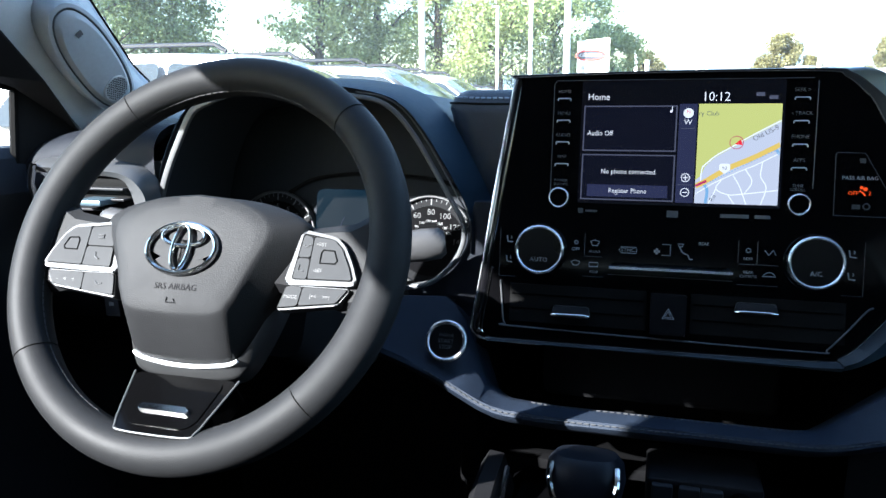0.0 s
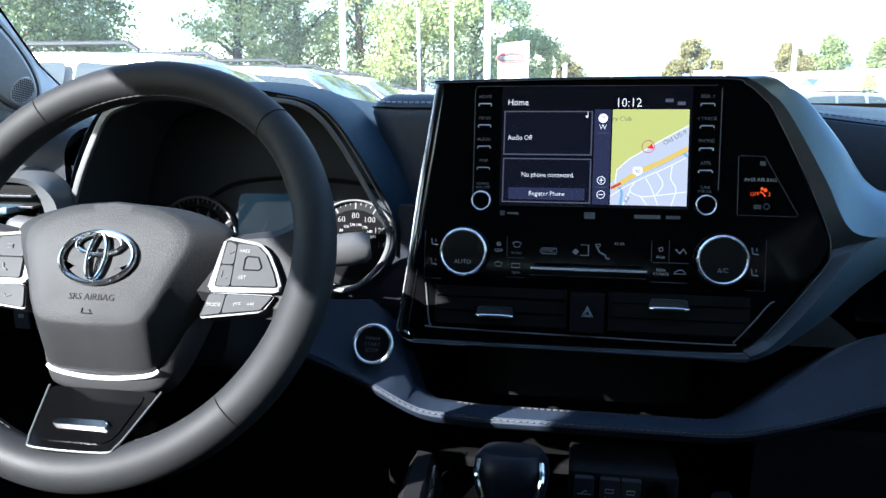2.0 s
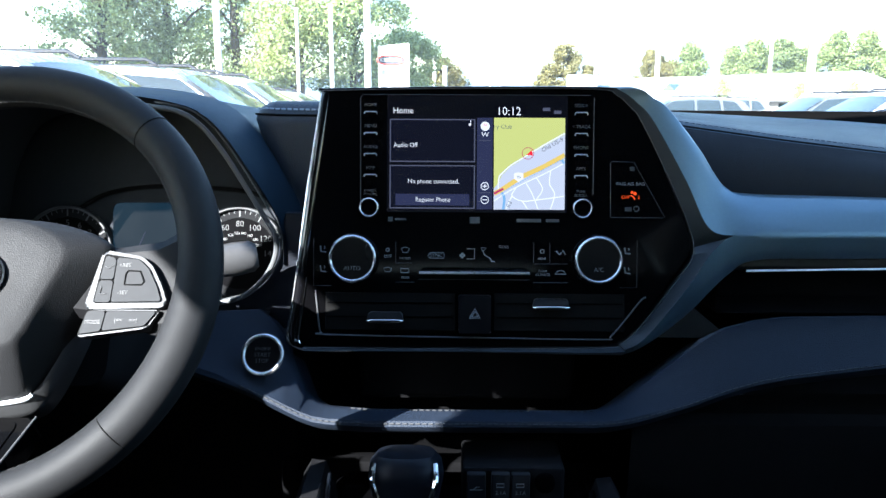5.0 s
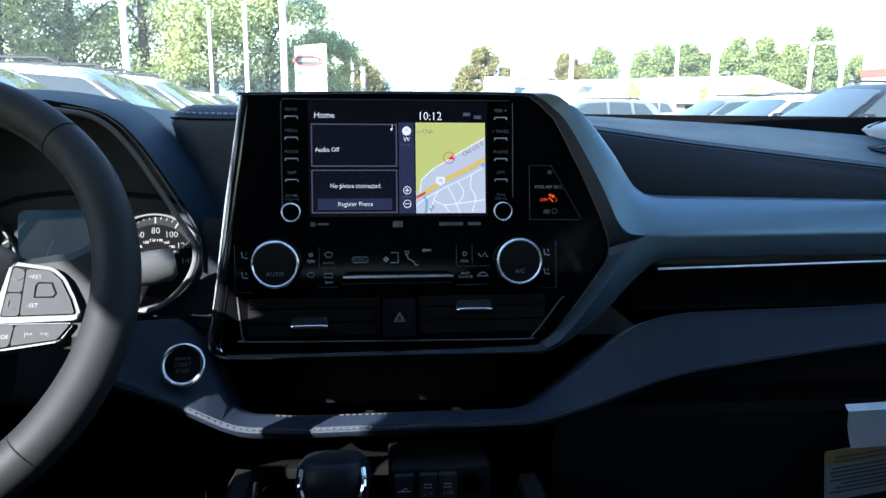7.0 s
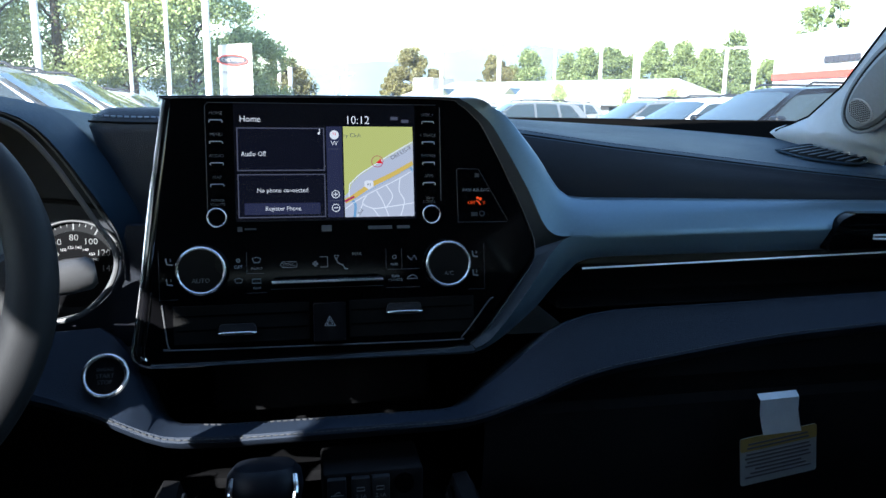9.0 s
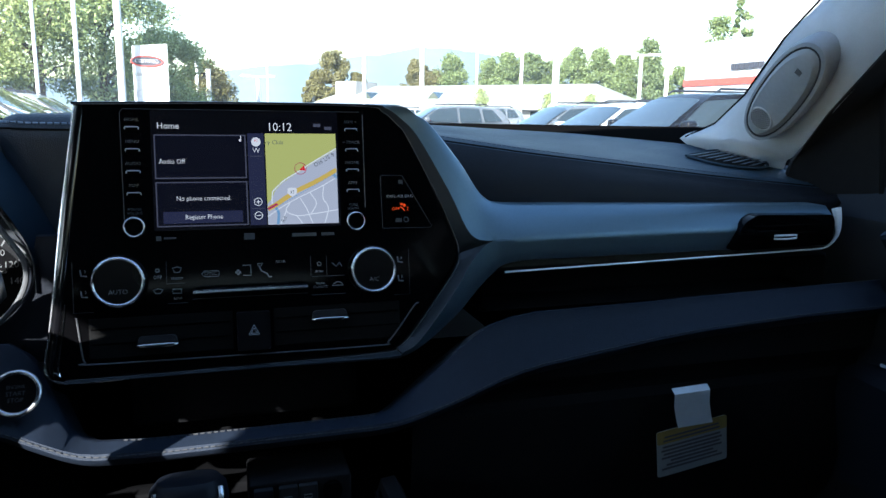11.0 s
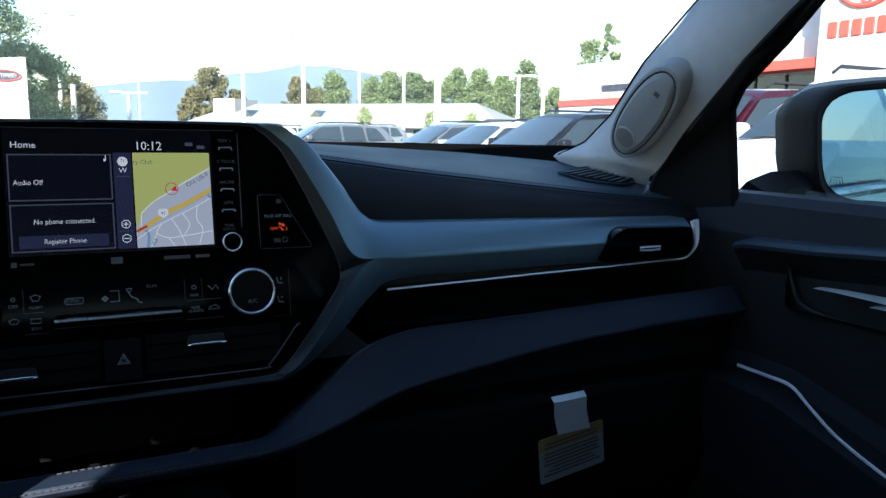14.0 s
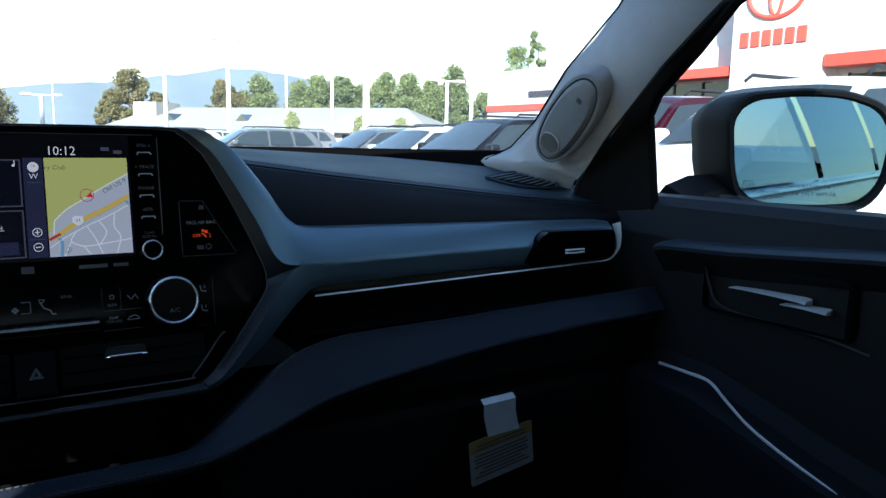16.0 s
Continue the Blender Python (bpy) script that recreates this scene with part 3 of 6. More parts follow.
def lower_pads():
    """Stitched leather roll that runs below the screen and on to the passenger's side."""
    tab = ((-0.30, 0.735, 1.124, 0.672, 1.095), (-0.25, 0.735, 1.126, 0.668, 1.080), (-0.215, 0.735, 1.128, 0.664, 1.068), (-0.19, 0.722, 1.100, 0.662, 1.055), (-0.17, 0.700, 1.052, 0.661, 1.045), (-0.15, 0.692, 1.041, 0.660, 1.038), (-0.10, 0.690, 1.038, 0.66, 1.0355), (0.117, 0.690, 1.038, 0.66, 1.0365),
           (0.138, 0.690, 1.044, 0.66, 1.0385), (0.155, 0.690, 1.058, 0.66, 1.0425), (0.206, 0.690, 1.101, 0.66, 1.059), (0.235, 0.688, 1.124, 0.66, 1.0715), (0.265, 0.686, 1.134, 0.66, 1.081), (0.294, 0.685, 1.138, 0.66, 1.087), (0.357, 0.683, 1.140, 0.66, 1.0955), (0.43, 0.68, 1.142, 0.66, 1.105), (0.487, 0.68, 1.144, 0.66, 1.1105), (0.604, 0.68, 1.147, 0.66, 1.117), (0.76, 0.68, 1.150, 0.66, 1.121))
    xs = steps(-0.30, 0.755, 80)
    rows, seam = [], []
    for x in xs:
        yt, zt, ys, zs = interp(x, tab)
        rows.append([(x, yt + 0.06, zt - 0.030), (x, yt + 0.012, zt - 0.006), (x, yt, zt), (x, yt - 0.006, zt + 0.001), (x, yt * 0.6 + ys * 0.4, zt * 0.6 + zs * 0.4 + 0.004), (x, ys - 0.004, zs + 0.005), (x, ys - 0.006, zs), (x, ys - 0.001, zs - 0.007), (x, ys + 0.02, zs - 0.018)])
        seam.append((x, ys - 0.0062, zs + 0.0032))
    part("lower_pad", loft(rows), M["leather"], dash, "dark stitched leather roll")
    part("stitching", stitches(seam[6:], 0.0062, 0.0042, 0.0007), M["thread"], dash, "pale grey seam stitching")
    seam2 = [(x, interp(x, tab)[0] - 0.0065, interp(x, tab)[1] + 0.0018) for x in steps(-0.12, 0.12, 20)]
    part("stitching", stitches(seam2, 0.0062, 0.0042, 0.0006), M["thread"], dash, "pale grey seam stitching")
    # recesses behind it
    b = block(-0.185, 0.26, 0.72, 0.86, 0.93, 1.105)
    b.faces.ensure_lookup_table()
    bmesh.ops.delete(b, geom=[f for f in b.faces if f.calc_center_median().y < 0.73], context='FACES')
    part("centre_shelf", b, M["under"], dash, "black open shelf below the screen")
    b = block(0.245, 0.72, 0.724, 0.80, 1.128, 1.178, 0.006, 3)
    bmesh.ops.delete(b, geom=[f for f in b.faces if f.calc_center_median().y < 0.7245], context='FACES')
    part("passenger_shelf", b, M["lining"], dash, "black open passenger shelf")
    # glove box, knee panel, lower centre
    rows = [[(x, y, z) for y, z in ((0.68, 1.105 if x > 0.3 else 1.06), (0.685, 1.06), (0.70, 1.045), (0.705, 1.03), (0.695, 1.022), (0.70, 0.95), (0.73, 0.84), (0.80, 0.74), (0.95, 0.70))] for x in steps(0.16, 0.765, 12)]
    part("glove_box", loft(rows), M["dark"], dash, "black glove box lid")
    rows = [[(x, y, z) for y, z in ((0.90, 1.10), (0.80, 1.118), (0.735, 1.120), (0.722, 1.112), (0.724, 1.090), (0.735, 1.072), (0.76, 1.062), (0.85, 1.055), (1.0, 1.05))] for x in steps(-0.775, -0.215, 10)]
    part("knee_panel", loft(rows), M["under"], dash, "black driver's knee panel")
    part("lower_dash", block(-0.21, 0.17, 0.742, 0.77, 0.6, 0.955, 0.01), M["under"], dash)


def silver_trim():
    """Satin frame round the screen and the arm that sweeps to the passenger's door."""
    P = panel_pose

    def flat(pts):
        return [P @ Vector(p) for p in pts]

    end = [(0.252, 0.7055, 1.2125), (0.285, 0.7045, 1.2130), (0.36, 0.705, 1.2135), (0.50, 0.706, 1.2145), (0.62, 0.707, 1.2150), (0.712, 0.708, 1.2155)]
    end = [Vector(p) + Vector((0, 0.003, 0)) for p in end]
    # upper face: screen frame ridge, then the crease along the arm
    ridge_up = flat([(-0.155, 0.1032, 0.001), (-0.02, 0.1056, 0.001), (0.120, 0.1054, 0.002), (0.141, 0.102, 0.003), (0.159, 0.089, 0.004), (0.175, 0.070, 0.005), (0.206, 0.012, 0.008), (0.226, -0.032, 0.012)]) + end
    outer_up = flat([(-0.155, 0.1046, -0.008), (-0.02, 0.1068, -0.008), (0.125, 0.1074, -0.009)]) + [Vector(p) for p in ((0.156, 0.737, 1.3530), (0.173, 0.738, 1.3440), (0.190, 0.739, 1.3325), (0.223, 0.740, 1.2935), (0.239, 0.741, 1.2705), (0.252, 0.741, 1.2560), (0.275, 0.740, 1.2480), (0.36, 0.738, 1.2455), (0.50, 0.736, 1.2425), (0.62, 0.735, 1.2400), (0.712, 0.735, 1.2380))]
    ridge_lo = flat([(-0.17, -0.1565, 0.002), (-0.02, -0.1560, 0.002), (0.130, -0.1565, 0.003), (0.150, -0.1525, 0.005), (0.163, -0.144, 0.009), (0.182, -0.122, 0.012), (0.208, -0.088, 0.014), (0.230, -0.056, 0.013)]) + end
    outer_lo = flat([(-0.17, -0.1580, -0.006), (-0.02, -0.1576, -0.006), (0.132, -0.1600, -0.010)]) + [Vector(p) for p in ((0.150, 0.722, 1.0850), (0.166, 0.722, 1.0890), (0.186, 0.722, 1.0965), (0.218, 0.721, 1.1170), (0.238, 0.720, 1.135), (0.253, 0.719, 1.153), (0.272, 0.7185, 1.1735), (0.36, 0.719, 1.1800), (0.50, 0.719, 1.1835), (0.62, 0.719, 1.1860), (0.712, 0.719, 1.1880))]
    for k in range(3, 13):
        outer_lo[k] = outer_lo[k].lerp(ridge_lo[k], 0.34 * min(1.0, (13 - k) / 4))
    inner_up = flat([(-0.155, 0.1010, 0.0005), (-0.02, 0.1038, 0.0005), (0.116, 0.1035, 0.0005), (0.138, 0.098, 0.0005), (0.153, 0.085, 0.0005), (0.163, 0.072, 0.0005), (0.192, 0.013, 0.0005), (0.2125, -0.036, 0.0005), (0.2155, -0.052, 0.0005)])
    inner_lo = flat([(-0.17, -0.1538, 0.0005), (-0.02, -0.1535, 0.0005), (0.128, -0.1515, 0.0005), (0.144, -0.1470, 0.0005), (0.157, -0.1375, 0.0005), (0.176, -0.115, 0.0005), (0.2005, -0.083, 0.0005), (0.2135, -0.064, 0.0005), (0.2155, -0.052, 0.0005)])
    frame_bm = bmesh.new()
    for ridge, outer, inner, nm in ((ridge_up, outer_up, inner_up, "trim_upper"), (ridge_lo, outer_lo, inner_lo, "trim_lower")):
        r, o = smooth_path(ridge, 6), smooth_path(outer, 6)
        back = Vector((0, 0.03, 0))
        wide = [min(1.0, ((q - p).length / 0.04) ** 1.5) for p, q in zip(r, o)]
        bend = Vector((0, -0.003, 0.004 if nm == "trim_upper" else -0.003))
        loft([r, [p.lerp(q, 0.12) + bend * 0.25 * g for p, q, g in zip(r, o, wide)], [p.lerp(q, 0.5) + bend * g for p, q, g in zip(r, o, wide)], [p.lerp(q, 0.88) + bend * 0.8 * g for p, q, g in zip(r, o, wide)], o, [q + back for q in o]], bm=frame_bm)
        i = smooth_path(inner, 6)
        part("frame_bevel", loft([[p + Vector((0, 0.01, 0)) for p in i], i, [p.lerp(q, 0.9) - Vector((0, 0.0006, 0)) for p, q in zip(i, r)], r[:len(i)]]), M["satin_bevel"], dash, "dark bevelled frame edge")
        part("frame_line", tube([p - Vector((0, 0.0004, 0)) for p in i], 0.0005, 5), M["hood_edge"], dash, "fine bright frame line")
    bmesh.ops.remove_doubles(frame_bm, verts=frame_bm.verts, dist=0.0004)
    part("trim_frame", frame_bm, M["satin"], dash, "satin dark silver trim", smooth=80)
    path = [(x, 0.7125, 1.1765 + 0.0095 * (x - 0.26) / 0.45) for x in steps(0.268, 0.690, 20)]
    path = smooth_path(path + [(0.702, 0.709, 1.189), (0.711, 0.706, 1.203), (0.711, 0.706, 1.220), (0.7075, 0.708, 1.2375)], 2)
    n = len(path)
    part("bright_strip", tube(path, [0.0007 + 0.0043 * max(0, (i / n - 0.86) / 0.14) for i in range(n)], 8, flat=1.6, up=(0, -1, 0.35)), M["bright"], dash, "bright chrome strip")
    # passenger air outlet
    o = rounded([(0.552, 1.190), (0.700, 1.1925), (0.702, 1.230), (0.585, 1.2325), (0.568, 1.224)], 0.008)
    vent = part("passenger_vent", moved(plate([(x, z) for x, z in o], -0.03, 0.004, 0.002), Matrix(((1, 0, 0, 0), (0, 0, -1, 0.706), (0, 1, 0, 0), (0, 0, 0, 1)))), M["gloss"], dash, "black passenger air outlet")
    for z in (1.200, 1.2095, 1.219):
        part("vane", block(0.575, 0.697, 0.6985, 0.704, z - 0.0006, z + 0.0006, 0.0003), M["gloss"], vent)
    part("tab", block(0.598, 0.634, 0.688, 0.700, 1.2055, 1.2095, 0.0015), M["gloss"], vent)
    part("tab_edge", tube([(0.600, 0.688, 1.2057), (0.616, 0.686, 1.2053), (0.632, 0.688, 1.2057), (0.632, 0.688, 1.2093), (0.616, 0.686, 1.2097), (0.600, 0.688, 1.2093)], 0.0012, 6, closed=True), M["bright"], vent, "chrome tab edge")


M["pad_leather"] = mat("grained block leather", (0.016, 0.024, 0.036), 0.5, var=0.12, scale=120, bump=0.35, bump_scale=900, spec=0.4)
M["thread_pale"] = mat("pale blue thread", (0.22, 0.27, 0.34), 0.7, var=0.2, scale=900)
M["hood_in"] = mat("dark hood lining", (0.017, 0.020, 0.025), 0.7, var=0.12, scale=120, bump=0.2, bump_scale=1200, spec=0.2)
M["fin"] = mat("blue-grey outlet fin", (0.07, 0.09, 0.115), 0.5, var=0.08, scale=200)
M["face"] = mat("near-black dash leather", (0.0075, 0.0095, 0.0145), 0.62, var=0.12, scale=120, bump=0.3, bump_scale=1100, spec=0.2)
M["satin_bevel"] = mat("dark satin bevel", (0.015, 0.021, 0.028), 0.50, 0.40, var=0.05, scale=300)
M["bright"] = mat("polished bright strip", (0.82, 0.85, 0.88), 0.25, 0.2, var=0.04, scale=60)
panel_pose = pose(0, 0.7259, 1.25, 79.57, 0, 0)
M["thread_blue"] = mat("blue-grey thread", (0.045, 0.065, 0.095), 0.7, var=0.2, scale=900)
upper_pad()
binnacle()
lower_pads()
silver_trim()

# ---- screen and climate panel ----
M["gloss_edge"] = mat("polished black edge", (0.004, 0.004, 0.005), 0.12, var=0.2, scale=30, spec=0.5, coat=0.6)
M["rocker"] = mat("satin rocker chrome", (0.30, 0.34, 0.40), 0.18, 1.0, var=0.05, scale=150)
M["key_chrome"] = mat("pale key chrome", (0.42, 0.42, 0.42), 0.35, 0.4)
M["dial"] = mat("dark dial face", (0.0025, 0.0025, 0.003), 0.3, var=0.1, scale=200, spec=0.2)
M["dim"] = mat("grey backlit print", (0.22, 0.225, 0.23), 0.5)
M["satin_dark"] = mat("dark satin plastic", (0.020, 0.021, 0.024), 0.5, var=0.1, scale=200, spec=0.25)
M["switch_dark"] = mat("dark switch plastic", (0.0045, 0.0045, 0.006), 0.35, var=0.1, scale=300, spec=0.25)
panel = thing("infotainment_panel", "piano black centre panel with lit touchscreen, knobs and vents", "dashboard screen", at=panel_pose)
OUT = [(-0.1490, 0.1020), (0.130, 0.1065), (0.1630, 0.083), (0.2160, -0.052), (0.1515, -0.1425), (0.128, -0.1505), (-0.172, -0.1525), (-0.1825, -0.1400), (-0.1755, -0.095), (-0.163, 0.0), (-0.1515, 0.083)]
part("fascia", plate(rounded(OUT, [0.006, 0.010, 0.012, 0.012, 0.012, 0.012, 0.008, 0.008, 0.03, 0.05, 0.03]), -0.045, 0.0, 0.0012, 3), M["gloss"], panel, "piano black fascia")
edge = smooth_path([(-0.1515, 0.102, -0.002), (-0.1545, 0.083, -0.001), (-0.1665, 0.0, 0), (-0.1785, -0.095, 0), (-0.1855, -0.140, 0), (-0.1815, -0.1505, 0), (-0.172, -0.1550, 0), (-0.150, -0.1562, 0), (-0.120, -0.1562, 0)], 6)
part("edge_strip", tube(edge, 0.0016, 8), M["brushed"], panel, "bright side edge")
part("side_edge", tube([p + Vector((0.0042, 0, -0.0035)) for p in edge[:31]], 0.0056, 14), M["gloss_edge"], panel, "rounded gloss black side edge")
part("edge_strip", tube([p + Vector((0.010 + 0.00013 * i, -0.002, 0.0002)) for i, p in enumerate(edge[17:28])], 0.0008, 6), M["chrome"], panel, "bright side edge")


def bars(name, x, y, w, h, m="faint", parent=None, z=0.0003, label=""):
    return part(name, plate([(x - w / 2, y - h / 2), (x + w / 2, y - h / 2), (x + w / 2, y + h / 2), (x - w / 2, y + h / 2)], 0.0, z), M[m], parent or panel, label, smooth=0)


def text(s, size, x, y, m="print", parent=None, w=0.0003, align='CENTER', name="lettering", stretch=1.0):
    return part(name, words(s, size, x, y, w, align, stretch), M[m], parent or panel, smooth=0)


def outline(name, pts, r, m, parent=None, closed=True, w=0.0003):
    return part(name, tube([(x, y, w) for x, y in pts], r, 5, closed=closed), M[m], parent or panel)


# lit colours of the display
for key, c, s in (("ui_back", (0.004, 0.0045, 0.010), 0.06), ("ui_box", (0.006, 0.007, 0.018), 0.09), ("ui_blue", (0.03, 0.035, 0.085), 0.12), ("ui_line", (0.065, 0.071, 0.107), 0.165), ("ui_white", (0.74, 0.76, 0.82), 0.165),
                  ("map_green", (0.50, 0.53, 0.17), 0.165), ("map_grey", (0.48, 0.51, 0.61), 0.165), ("map_road", (0.78, 0.82, 0.90), 0.165), ("map_high", (0.66, 0.47, 0.11), 0.165), ("map_water", (0.18, 0.36, 0.58), 0.165), ("map_red", (0.72, 0.02, 0.04), 0.165), ("map_ink", (0.10, 0.12, 0.14), 0.15), ("map_pink", (0.45, 0.04, 0.12), 0.15), ("amber", (1.0, 0.10, 0.015), 0.11)):
    M[key] = glow(key.replace("_", " ") + " light", c, s)
    M[key].node_tree.nodes["Principled BSDF"].inputs["Specular IOR Level"].default_value = 0.2

screen = part("screen", plate(rounded([(-0.0875, -0.0185), (0.0905, -0.0185), (0.0905, 0.0965), (-0.0875, 0.0965)], 0.002), -0.004, 0.0006), M["ui_back"], panel, "lit touchscreen with map and menus")
W1, W2, W3, W4, W5 = 0.0009, 0.0012, 0.0015, 0.0018, 0.0021


def ui(name, pts, m, w=W1, label=""):
    return part(name, plate(pts, 0.0006, w), M[m], screen, label, smooth=0)


def rect(x0, x1, y0, y1):
    return [(x0, y0), (x1, y0), (x1, y1), (x0, y1)]


text("Home", 0.0087, -0.0820, 0.0815, "ui_white", screen, W2, 'LEFT', stretch=0.93)
text("10:12", 0.0118, 0.0325, 0.0810, "ui_white", screen, W2, stretch=0.94)
for dx in (0.0695, 0.0805):
    ui("status_icon", rect(dx - 0.0036, dx + 0.0036, 0.0818 - (0.0028 if dx > 0.07 else 0), 0.0850 - (0.0028 if dx > 0.07 else 0)), "ui_line", W2)
for y0, y1 in ((0.0310, 0.0735), (-0.0150, 0.0280)):
    ui("menu_frame", rect(-0.0850, -0.0005, y0, y1), "ui_line", W1)
    ui("menu_box", rect(-0.0838, -0.0018, y0 + 0.0012, y1 - 0.0012), "ui_box", W2)
ui("menu_fade", rect(-0.0838, -0.0018, 0.0330, 0.0440), "ui_box", W3)
ui("menu_button", rect(-0.079, -0.006, -0.0118, -0.0005), "ui_blue", W3)
text("Audio Off", 0.0067, -0.0810, 0.0475, "ui_white", screen, W3, 'LEFT', stretch=0.86)
text("No phone connected.", 0.0065, -0.0415, 0.0118, "ui_white", screen, W3, stretch=0.88)
text("Register Phone", 0.0064, -0.0420, -0.0062, "ui_white", screen, W4, stretch=0.88)
ui("note_icon", rect(-0.0055, -0.0048, 0.0680, 0.0725), "ui_white", W3)
part("note_icon", disc(0.0012, 0.0006, W3, 12, cx=-0.006, cy=0.0680), M["ui_white"], screen)
ui("side_column", rect(0.0012, 0.0168, -0.0155, 0.0750), "ui_blue", W1)
part("compass", disc(0.0045, 0.0006, W2, 24, cx=0.0092, cy=0.0665), M["ui_white"], screen)
part("compass_mark", words("N", 0.0042, 0.0092, 0.0675, W3), M["map_red"], screen, smooth=0)
text("W", 0.0070, 0.0092, 0.0580, "ui_white", screen, W2)
for y, s in ((0.0075, "+"), (-0.0060, "-")):
    part("zoom_ring", annulus(0.0033, 0.0040, 0.0006, W2, 24, cx=0.0092, cy=y), M["ui_white"], screen)
    ui("zoom_mark", rect(0.0070, 0.0114, y - 0.0004, y + 0.0004), "ui_white", W2)
    if s == "+":
        ui("zoom_mark", rect(0.0088, 0.0096, y - 0.0022, y + 0.0022), "ui_white", W2)
for y in (0.0525, 0.001):
    ui("column_line", rect(0.003, 0.015, y - 0.0003, y + 0.0003), "ui_line", W2)
# map
ui("map_ground", rect(0.0180, 0.0880, -0.0155, 0.0750), "map_green", W1, "pale green map ground")
ui("map_town", [(0.0180, -0.0155), (0.0880, -0.0155), (0.0880, 0.0590), (0.066, 0.0465), (0.046, 0.034), (0.034, 0.0265), (0.0255, 0.018), (0.0228, 0.010), (0.018, 0.0055)], "map_grey", W2, "grey-blue map town area")


def road(pts, w, m, z=W3):
    c = smooth_path([(x, y, 0) for x, y in pts], 5)
    n = len(c)
    left, right = [], []
    for i, p in enumerate(c):
        d = (c[min(i + 1, n - 1)] - c[max(i - 1, 0)]).normalized()
        s = Vector((-d.y, d.x, 0)) * w / 2
        left.append((min(0.088, max(0.018, p.x + s.x)), min(0.075, max(-0.0155, p.y + s.y)), z))
        right.append((min(0.088, max(0.018, p.x - s.x)), min(0.075, max(-0.0155, p.y - s.y)), z))
    return part("map_road", loft([left, right]), M[m], screen, smooth=0)


road([(0.018, 0.0000), (0.0265, 0.0045), (0.045, 0.0165), (0.066, 0.0265), (0.088, 0.0385)], 0.0046, "map_high", W4)
road([(0.018, 0.0000), (0.0275, 0.0050)], 0.0022, "map_pink", W5)
road([(0.0235, 0.018), (0.0225, 0.010), (0.0225, 0.002)], 0.0010, "map_road")
road([(0.0235, 0.0175), (0.034, 0.0275), (0.046, 0.0350), (0.066, 0.0475), (0.088, 0.0600)], 0.0011, "map_road")
road([(0.018, -0.0075), (0.032, 0.002), (0.050, 0.0115), (0.070, 0.021), (0.088, 0.0310)], 0.0008, "map_road")
for pts in ([(0.040, 0.006), (0.036, -0.002), (0.046, -0.007), (0.060, -0.006), (0.088, -0.002)], [(0.036, -0.002), (0.030, -0.0155)], [(0.050, 0.0105), (0.056, 0.0), (0.062, -0.0155)], [(0.060, 0.016), (0.066, 0.005), (0.060, -0.006)], [(0.074, 0.023), (0.073, 0.010), (0.078, 0.0), (0.074, -0.0155)], [(0.052, -0.0155), (0.046, -0.007)]):
    road(pts, 0.0009, "map_road")
road([(0.0255, 0.002), (0.0285, -0.004), (0.0275, -0.0155)], 0.0026, "map_water")
road([(0.083, 0.0355), (0.088, 0.0300)], 0.0026, "map_water")
for k in range(27):
    x = 0.0285 + 0.0590 * k / 26
    ui("rail_dot", rect(x - 0.0005, x + 0.0005, 0.0025 + 0.0325 * k / 26, 0.0035 + 0.0325 * k / 26), "map_water", W4)
part("position_ring", annulus(0.0054, 0.0060, 0.0006, W4, 28, cx=0.0515, cy=0.0400), M["map_pink"], screen)
ui("position_arrow", [(0.0500, 0.0384), (0.0566, 0.0378), (0.0549, 0.0430)], "map_red", W5, "red position arrow")
part("route_shield", plate(rounded([(0.0425 - 0.0045, 0.0165 + 0.0034), (0.0425 - 0.0030, 0.0165 + 0.0044), (0.0425 + 0.0030, 0.0165 + 0.0044), (0.0425 + 0.0045, 0.0165 + 0.0034), (0.0425 + 0.0046, 0.0165 - 0.0015), (0.0425, 0.0165 - 0.0048), (0.0425 - 0.0046, 0.0165 - 0.0015)], 0.001), 0.0006, W5), M["ui_white"], screen)
text("93", 0.0042, 0.0425, 0.0165, "map_ink", screen, W5 + 0.0002)
text("ry Club", 0.0058, 0.0180, 0.0660, "map_ink", screen, W2, 'LEFT')
b = words("Old US-9", 0.0062, 0, 0, 0)
part("lettering", moved(b, Matrix.Translation((0.0755, 0.0485, W3)) @ pose(0, 0, 0, 0, 0, 29)), M["map_ink"], screen, smooth=0)
b = words("Rd", 0.0056, 0, 0, 0)
part("lettering", moved(b, Matrix.Translation((0.0335, -0.0105, W4)) @ pose(0, 0, 0, 0, 0, 66)), M["map_ink"], screen, smooth=0)

# frame line round the screen group
outline("frame_line", [(-0.1135, -0.012), (-0.1140, 0.094), (-0.1115, 0.0975), (0.1125, 0.0975)], 0.00035, "line", closed=False)
outline("frame_line", [(0.1165, 0.095), (0.1160, 0.000)], 0.0004, "line", closed=False)
